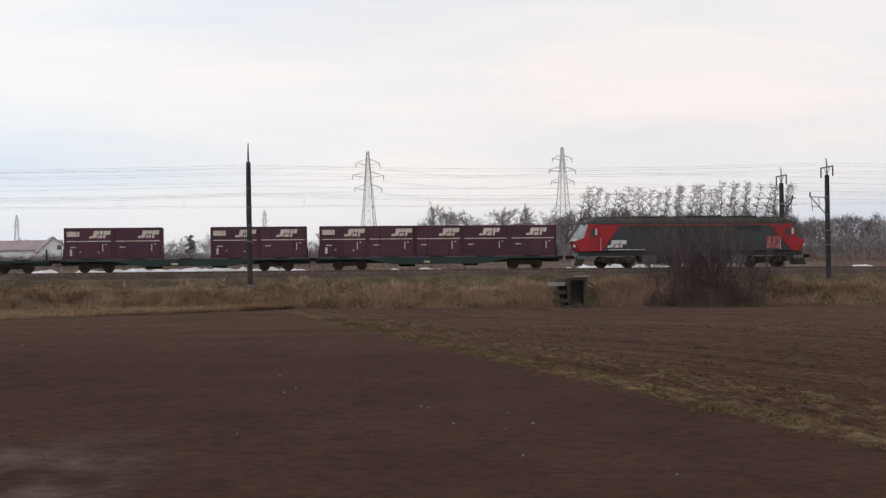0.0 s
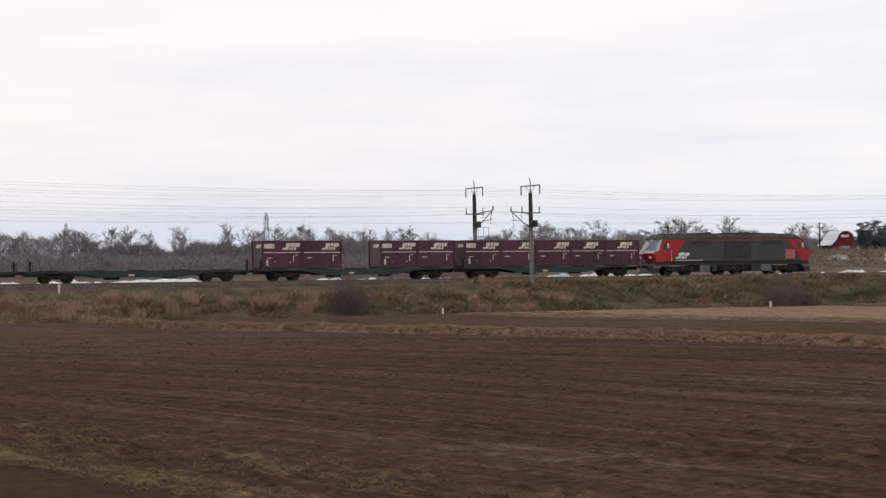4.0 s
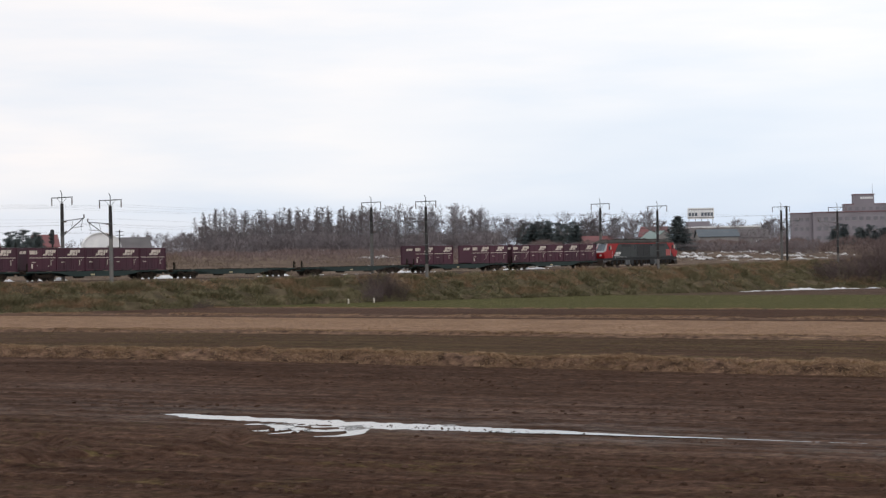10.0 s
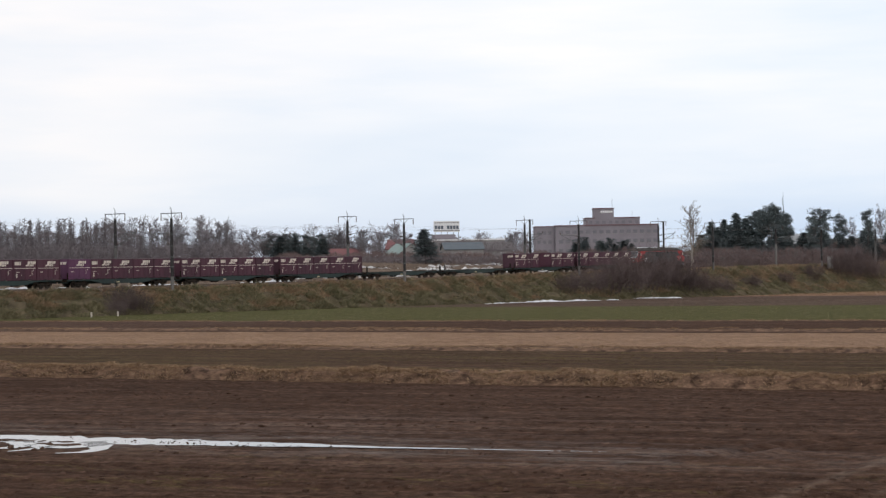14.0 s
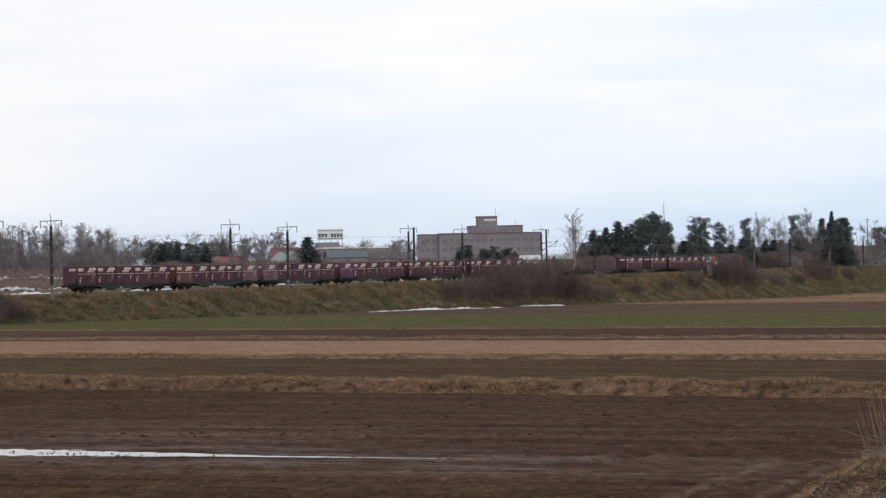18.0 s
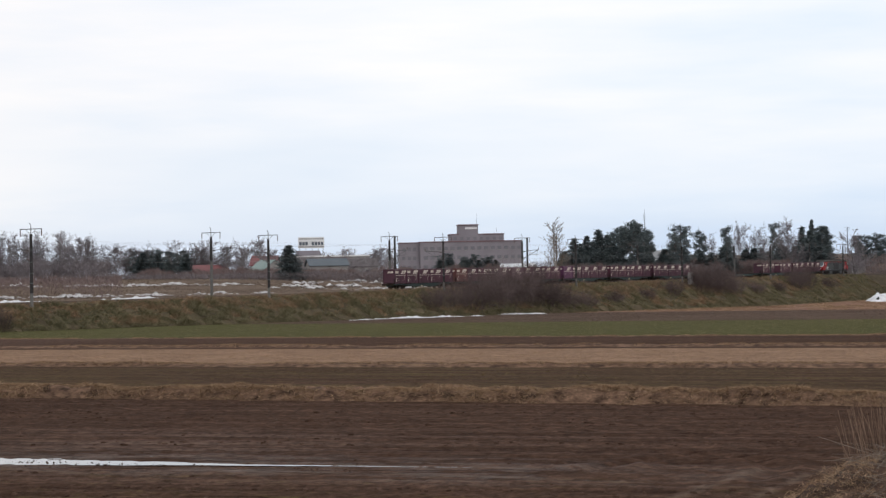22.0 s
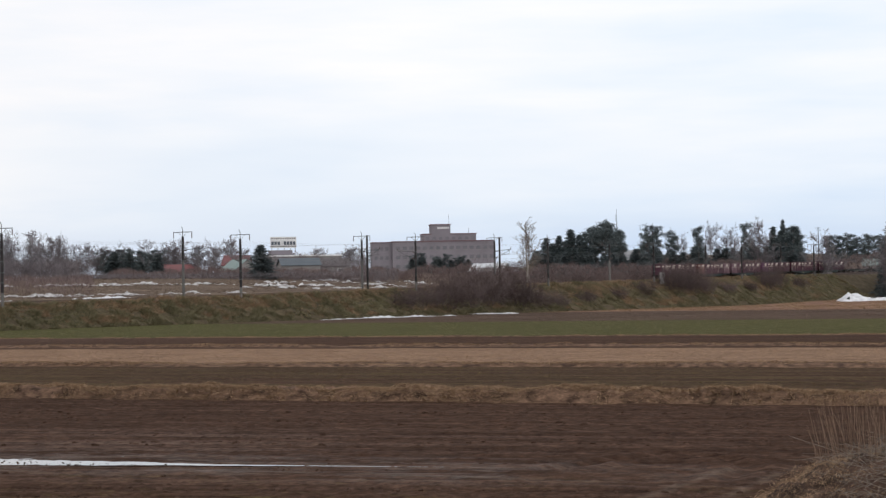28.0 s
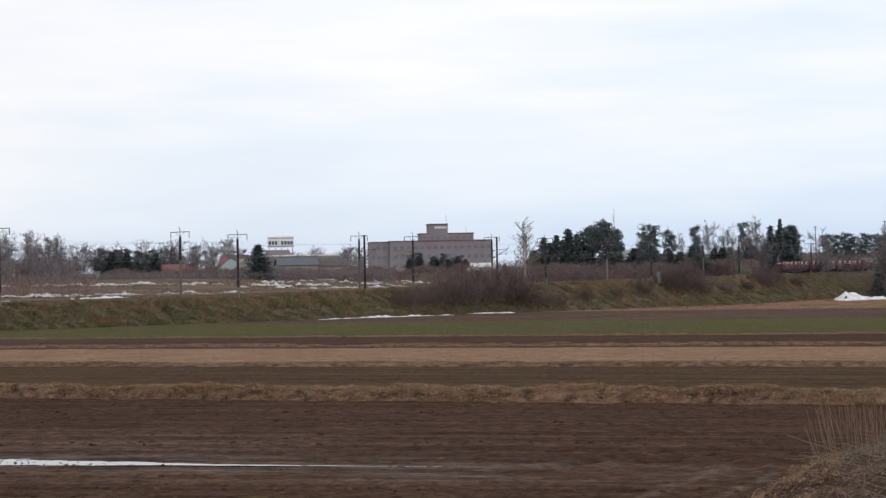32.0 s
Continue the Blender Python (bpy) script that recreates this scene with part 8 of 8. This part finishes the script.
make_puddle([(31.5, 26.0, 0.14), (31.2, 25.3, 0.15), (31.2, 24.7, 0.15), (31.7, 24.4, 0.16), (32.3, 24.5, 0.2)], 11)
make_puddle([(32.6, 25.1, 0.2), (31.9, 24.3, 0.18), (31.2, 23.8, 0.16), (30.5, 23.6, 0.12), (30.0, 24.1, 0.03)], 8)
make_puddle([(31.4, 25.2, 0.10), (30.6, 25.2, 0.10), (30.0, 25.4, 0.03)], 14)

# old snow: thawing sheets that follow the ground, broken up by an uneven edge
def snow_sheet(name, label, place, n_u, n_v, thr, grain, rise, base=None, material="snow"):
    """place(u, v) gives x, y for u and v from 0 to 1; what lies under the threshold has melted away."""
    U, W_ = np.meshgrid(np.linspace(0, 1, n_u), np.linspace(0, 1, n_v), indexing="ij")
    x, y = place(U.ravel(), W_.ravel())
    d = np.array([noise.noise((a * grain[0], b_ * grain[0], 40.0)) + 0.55 * noise.noise((a * grain[1], b_ * grain[1], 41.0)) for a, b_ in zip(x, y)])
    edge = np.minimum(1, 4 * np.minimum(W_, 1 - W_)).ravel() * np.minimum(1, 12 * np.minimum(U, 1 - U)).ravel()
    m_ = d * 0.9 - thr - 0.9 * (1 - edge)
    lump = np.array([noise.noise((a * 1.3, b_ * 1.3, 44.0)) for a, b_ in zip(x, y)])
    z = (land_z(x, y) if base is None else np.interp(nearest(x, y)[0], S, LZ) + base) + np.clip(m_, -0.05, 0.6) * rise * (1.0 + 0.8 * lump) + 0.02
    a = (np.arange(n_u - 1)[:, None] * n_v + np.arange(n_v - 1)[None]).ravel()
    F = np.stack([a, a + n_v, a + n_v + 1, a + 1], 1)
    F = F[(m_[F] > -0.03).all(1)]
    return tagged(new(name, big_mesh(name, np.stack([x, y, z], 1), F, M[material], True)), label, "snow", kind="stuff")


def beside(s0, o0, s1, o1, wide):
    """A band along the line from one place to the other, wide metres across."""
    def place(u, v):
        s = s0 + (s1 - s0) * u
        o = o0 + (o1 - o0) * u + (v - 0.5) * wide
        h = np.interp(s, S, HEAD)
        return np.interp(s, S, LX) - np.cos(h) * o, np.interp(s, S, LY) + np.sin(h) * o
    return place


OLD = "thawing patches of old snow on rough pasture"
snow_sheet("snow_patches", OLD, beside(212, 74, 288, 62, 13), 340, 36, 0.16, (0.22, 0.9), 1.1, material="snow_dirty")
snow_sheet("snow_patches", OLD, beside(186, 45, 262, 35, 10), 340, 32, 0.10, (0.20, 0.9), 1.0, material="snow_dirty")
snow_sheet("snow_patches", OLD, beside(268, 52, 350, 56, 44), 300, 120, 0.31, (0.16, 0.8), 1.3, material="snow_dirty")
snow_sheet("snow_patches", OLD, beside(282, 37, 318, 35, 9), 130, 24, 0.15, (0.2, 0.9), 0.8, material="snow_dirty")
snow_sheet("snow_ridge", "low ridge of old snow thrown up beside the far track", beside(-95, 6.3, 215, 6.3, 3.2), 800, 14, -0.24, (0.09, 0.6), 0.9, -0.42)
snow_sheet("snow_patches", OLD, beside(-88, 10, 60, 11, 4.5), 420, 14, -0.02, (0.10, 0.7), 0.6)
snow_sheet("snow_patches", OLD, beside(108, 12, 186, 13, 5), 240, 16, -0.26, (0.14, 0.7), 0.6)


def strip(p, q, wide):
    """A straight band over the field between two places."""
    def place(u, v):
        dx, dy = q[0] - p[0], q[1] - p[1]
        r_ = math.hypot(dx, dy)
        return p[0] + dx * u - dy / r_ * (v - 0.5) * wide, p[1] + dy * u + dx / r_ * (v - 0.5) * wide
    return place


STRIP = "thin strip of old snow at the foot of the bank"
snow_sheet("snow_strip", STRIP, strip((234, 108), (256, 108), 2.2), 70, 14, 0.05, (0.3, 0.9), 0.25)
snow_sheet("snow_strip", STRIP, strip((246, 109), (274, 100), 4.2), 110, 22, -0.08, (0.2, 0.8), 0.40)
snow_sheet("snow_strip", STRIP, strip((287, 106), (293, 95), 4.5), 60, 18, -0.40, (0.2, 0.7), 0.3)

# white marker posts at the foot of the bank
_post = thing("marker_post", "short white boundary marker post in the field edge", "post", "boundary marker posts")
part("shaft", Build().box(-0.07, 0.07, -0.07, 0.07, -0.3, 0.34), M["cream"], _post)
part("cap", Build().prism([(-0.08, 0.34), (0.08, 0.34), (0, 0.42)], "y", -0.08, 0.08), M["cream"], _post)
for s in (38.7, 73.1, 132.0, 136.4):
    pt = line(s, -12.0)
    q = take(_post)
    q.matrix_basis = pose(pt[0], pt[1], ground(pt[0], pt[1]) + 0.12)

# snow heap left at the end of the bank
def make_heap():
    azs, ds = np.linspace(82.2, 86.0, 170), np.linspace(438, 458, 34)
    A_, D_ = np.meshgrid(azs, ds, indexing="ij")
    a, d = A_.ravel(), D_.ravel()
    x, y = d * np.sin(np.radians(a)), d * np.cos(np.radians(a))
    shape = np.interp(a, [82.2, 82.5, 82.75, 83.0, 83.3, 83.7, 84.4, 86.0], [-0.9, 1.2, 2.2, 1.9, 1.1, 1.0, 0.7, -0.5]) * np.clip(1.05 - np.abs(d - 449) / 9.0, 0, 1)
    lump = np.array([noise.noise((p_ * 0.35, q_ * 0.35, 50.0)) * 0.75 + noise.noise((p_ * 0.9, q_ * 0.9, 51.0)) * 0.22 for p_, q_ in zip(x, y)])
    z = land_z(x, y) + shape * (1 + 0.8 * lump) + 0.5 * lump - 0.35
    n = len(ds)
    b_ = (np.arange(len(azs) - 1)[:, None] * n + np.arange(n - 1)[None]).ravel()
    F = np.stack([b_, b_ + n, b_ + n + 1, b_ + 1], 1)
    F = F[(lump[F] < 0.34).all(1)]
    return tagged(new("snowdrift", big_mesh("snowdrift", np.stack([x, y, z], 1), F, M["snow"], True)), "irregular drift of old snow at the end of the bank", "snowdrift")


make_heap()
# short white kilometre post beside the near track
pt = line(7.1, -6.3)
_km = thing("track_post", "short white kilometre post beside the track", "post", m=pose(pt[0], pt[1], pt[2] - 0.55, 0, 0, 90 - math.degrees(heading(7.1))))
part("shaft", Build().box(-0.06, 0.06, -0.06, 0.06, -0.2, 0.52), M["cream"], _km)
part("number_board", Build().box(-0.11, 0.11, -0.09, -0.06, 0.26, 0.50), M["cream"], _km)

# equipment cabinets beside the line
def make_cabinet(s, o, w, h, d, label, post=False, up_by=-0.5, paint="steel"):
    pt = line(s, o)
    ob = thing("trackside_cabinet", label, "cabinet", m=pose(pt[0], pt[1], pt[2] + up_by, 0, 0, 90 - math.degrees(heading(s))))
    part("case", Build().box(-w / 2, w / 2, -d / 2, d / 2, 0.1, h), M[paint], ob, bevel=0.03)
    part("plinth", Build().box(-w / 2 - 0.05, w / 2 + 0.05, -d / 2 - 0.05, d / 2 + 0.05, -0.4, 0.1), M["concrete"], ob)
    dr = part("door", Build().box(-w / 2 + 0.08, w / 2 - 0.08, -d / 2 - 0.03, -d / 2, 0.2, h - 0.1), M[paint], ob)
    part("handle", Build().box(w / 2 - 0.3, w / 2 - 0.25, -d / 2 - 0.07, -d / 2 - 0.03, h * 0.5, h * 0.6), M["pole_dark"], dr)
    if post:
        part("post", Build().tube((0, 0, h), (0, 0, h + 0.55), 0.09, n=8), M["white"], ob)
    return ob


def make_sheeted_pile(az, d, w, h, seed, label, material):
    """Stacked goods under a sagging sheet, and what sticks out of it."""
    x, y = at(az, d)
    rng = random.Random(seed)
    ob = thing("sheeted_pile", label, "pile", m=pose(x, y, ground(x, y), 0, 0, -az + 12))
    n = 12
    b = Build()
    rows_ = []
    for j, (f, g) in enumerate(((1.0, -0.1), (0.98, 0.45), (0.75, 0.9), (0.3, 1.0))):
        rows_.append([(w / 2 * f * math.cos(i * 6.283 / n) * rng.uniform(0.85, 1.1), w * 0.35 * f * math.sin(i * 6.283 / n) * rng.uniform(0.85, 1.1), h * g * rng.uniform(0.85, 1.1)) for i in range(n)])
    b.add([p_ for r_ in rows_ for p_ in r_], [(j * n + i, j * n + (i + 1) % n, (j + 1) * n + (i + 1) % n, (j + 1) * n + i) for j in range(3) for i in range(n)] + [tuple(range(3 * n, 4 * n))])
    part("sheet", b, M[material], ob)
    for k in range(3):
        xx = rng.uniform(-0.4, 0.4) * w
        part("plank", Build().box(xx, xx + rng.uniform(0.5, 1.0), -w * 0.38, -w * 0.30, 0.0, h * rng.uniform(0.4, 0.7)), M["white" if k else "steel"], ob)
    return ob


make_sheeted_pile(36.37, 262, 3.4, 1.2, 5, "pale goods under a grey sheet on rough pasture", "steel")
make_sheeted_pile(40.78, 262, 3.3, 0.75, 6, "low pile under a pale grey sheet on rough pasture", "concrete")
make_sheeted_pile(42.36, 262, 1.3, 1.15, 7, "small pile under a white sheet on rough pasture", "white")
make_cabinet(355.5, -6.2, 1.1, 2.2, 0.8, "pale grey upright cabinet beside the track", paint="grey_wall")

# culvert through the bank
def make_culvert():
    s = -19.9
    pt = line(s, -9.4)
    ob = thing("culvert", "small dark concrete culvert opening with steps in the bank", "culvert", kind="structure", m=pose(pt[0], pt[1], 0.1, 0, 0, 90 - math.degrees(heading(s))))
    wall = M["old_concrete"]
    part("side_wall", Build().box(-0.74, -0.52, -0.5, 2.2, -0.5, 1.80), wall, ob)
    part("side_wall", Build().box(0.52, 0.74, -0.5, 2.2, -0.5, 1.80), wall, ob)
    part("lintel", Build().box(-0.78, 0.78, -0.55, 0.3, 1.80, 2.02), wall, ob)
    part("cap", Build().box(-0.1, 0.9, -0.2, 0.5, 2.06, 2.14), M["concrete"], ob, "pale concrete slab over the opening")
    # a solid black block fills the opening in place of its inner shade
    part("barrel", Build().box(-0.52, 0.52, 0.7, 2.2, -0.5, 1.80), M["loco_dark"], ob, "black block for the shade inside the opening")
    part("wing_wall", Build().prism([(-0.5, -0.5), (2.2, -0.5), (2.2, 1.9), (0.9, 1.9)], "x", -1.2, -0.78), wall, ob)
    for k, (x0, x1, c) in enumerate(((-1.9, -0.80, "old_concrete"), (-1.75, -0.80, "old_concrete"), (-2.1, -0.80, "concrete"))):
        part("step", Build().box(x0, x1, -0.9 + 0.5 * k, -0.4 + 0.5 * k, 0.15 + 0.62 * k, 0.42 + 0.62 * k), M[c], ob, "worn concrete step")
    part("apron", Build().box(-1.3, 0.7, -1.5, -0.6, -0.35, -0.06), wall, ob)
    return ob


make_culvert()

# the levee's shoulder with dead stalks, close to the camera
def make_levee_growth():
    rng = random.Random(8)
    azs, ds = np.linspace(76.5, 96, 90), np.linspace(11.6, 18.6, 40)

    def crest(a, d):
        z = np.interp(a, [76.5, 79.57, 81.77, 83.74, 90], [1.0, 1.68, 2.01, 2.15, 2.36]) - 1.5 * np.clip(np.abs(d - 14.6) / 4.0, 0, 1) ** 1.6
        return z + 0.10 * noise.noise((a * 0.9, d * 1.3, 1.0)) + 0.05 * noise.noise((a * 3.0, d * 4.0, 2.0))
    V = [(*at(a, d), float(crest(a, d))) for a in azs for d in ds]
    n = len(ds)
    F = [(i * n + j, i * n + j + 1, (i + 1) * n + j + 1, (i + 1) * n + j) for i in range(len(azs) - 1) for j in range(n - 1)]
    tagged(new("mound", big_mesh("mound", V, F, M["mound"], True)), "grassy shoulder of the levee beside the camera", "mound", kind="structure")

    def feet(k, a0, a1, d0, d1):
        a, d = NR.uniform(a0, a1, k), NR.uniform(d0, d1, k)
        return np.array([(*at(p_, q_), float(crest(p_, q_))) for p_, q_ in zip(a, d)])
    # pale straw colours the lit edge, darker straw the shaded inside
    blades("mound_grass", feet(5200, 77.5, 82.6, 12.6, 16.0), 0.020, 0.003, 2.2, "straw", "matted dead grass along the edge of the levee shoulder", 5)
    blades("mound_litter", feet(2600, 82.0, 90, 12.2, 16.5), 0.024, 0.003, 2.0, "straw_dark", "dead grass over the levee shoulder, darker for its shaded inside", 4)
    st = Build()
    for p0 in feet(270, 81.7, 88, 14.0, 15.3):
        p0 = Vector(p0)
        hh = rng.uniform(0.32, 0.56)
        fan = 0.075 * max(0.0, (83.6 - math.degrees(math.atan2(p0.x, p0.y))) / 2.0)
        sway = Vector((0, fan + rng.gauss(0, 0.016), 0))
        mid = p0 + sway + Vector((0, 0, hh * 0.55))
        e = mid + sway * 0.9 + Vector((rng.gauss(0, 0.012), rng.gauss(0, 0.016), hh * 0.45))
        r = rng.uniform(0.0014, 0.0027)
        st.tube(p0, mid, r, r * 0.9, 4, False).tube(mid, e, r * 0.9, r * 0.5, 4, False)
    tagged(part("dead_stalks", st, M["stalk"]), "upright pale dead weed stalks on the levee shoulder", "grass", kind="stuff")
    tw = Build()
    for p0 in feet(1000, 82.5, 90, 12.2, 15.0):
        p0 = Vector(p0) + Vector((0, 0, rng.uniform(0.0, 0.05)))
        a = rng.random() * 6.283
        l_ = rng.uniform(0.10, 0.30)
        q = p0 + Vector((math.cos(a) * l_, math.sin(a) * l_, rng.uniform(-0.02, 0.10)))
        e = q + Vector((math.cos(a + rng.gauss(0, 0.5)) * l_, math.sin(a + rng.gauss(0, 0.5)) * l_, rng.uniform(-0.10, 0.06)))
        tw.tube(p0, q, 0.0024, 0.0021, 4, False).tube(q, e, 0.0021, 0.0012, 4, False)
    tagged(part("fallen_twigs", tw, M["twig_pale"]), "tangled pale twigs lying on the levee shoulder", "grass", kind="stuff")


make_levee_growth()

motions()
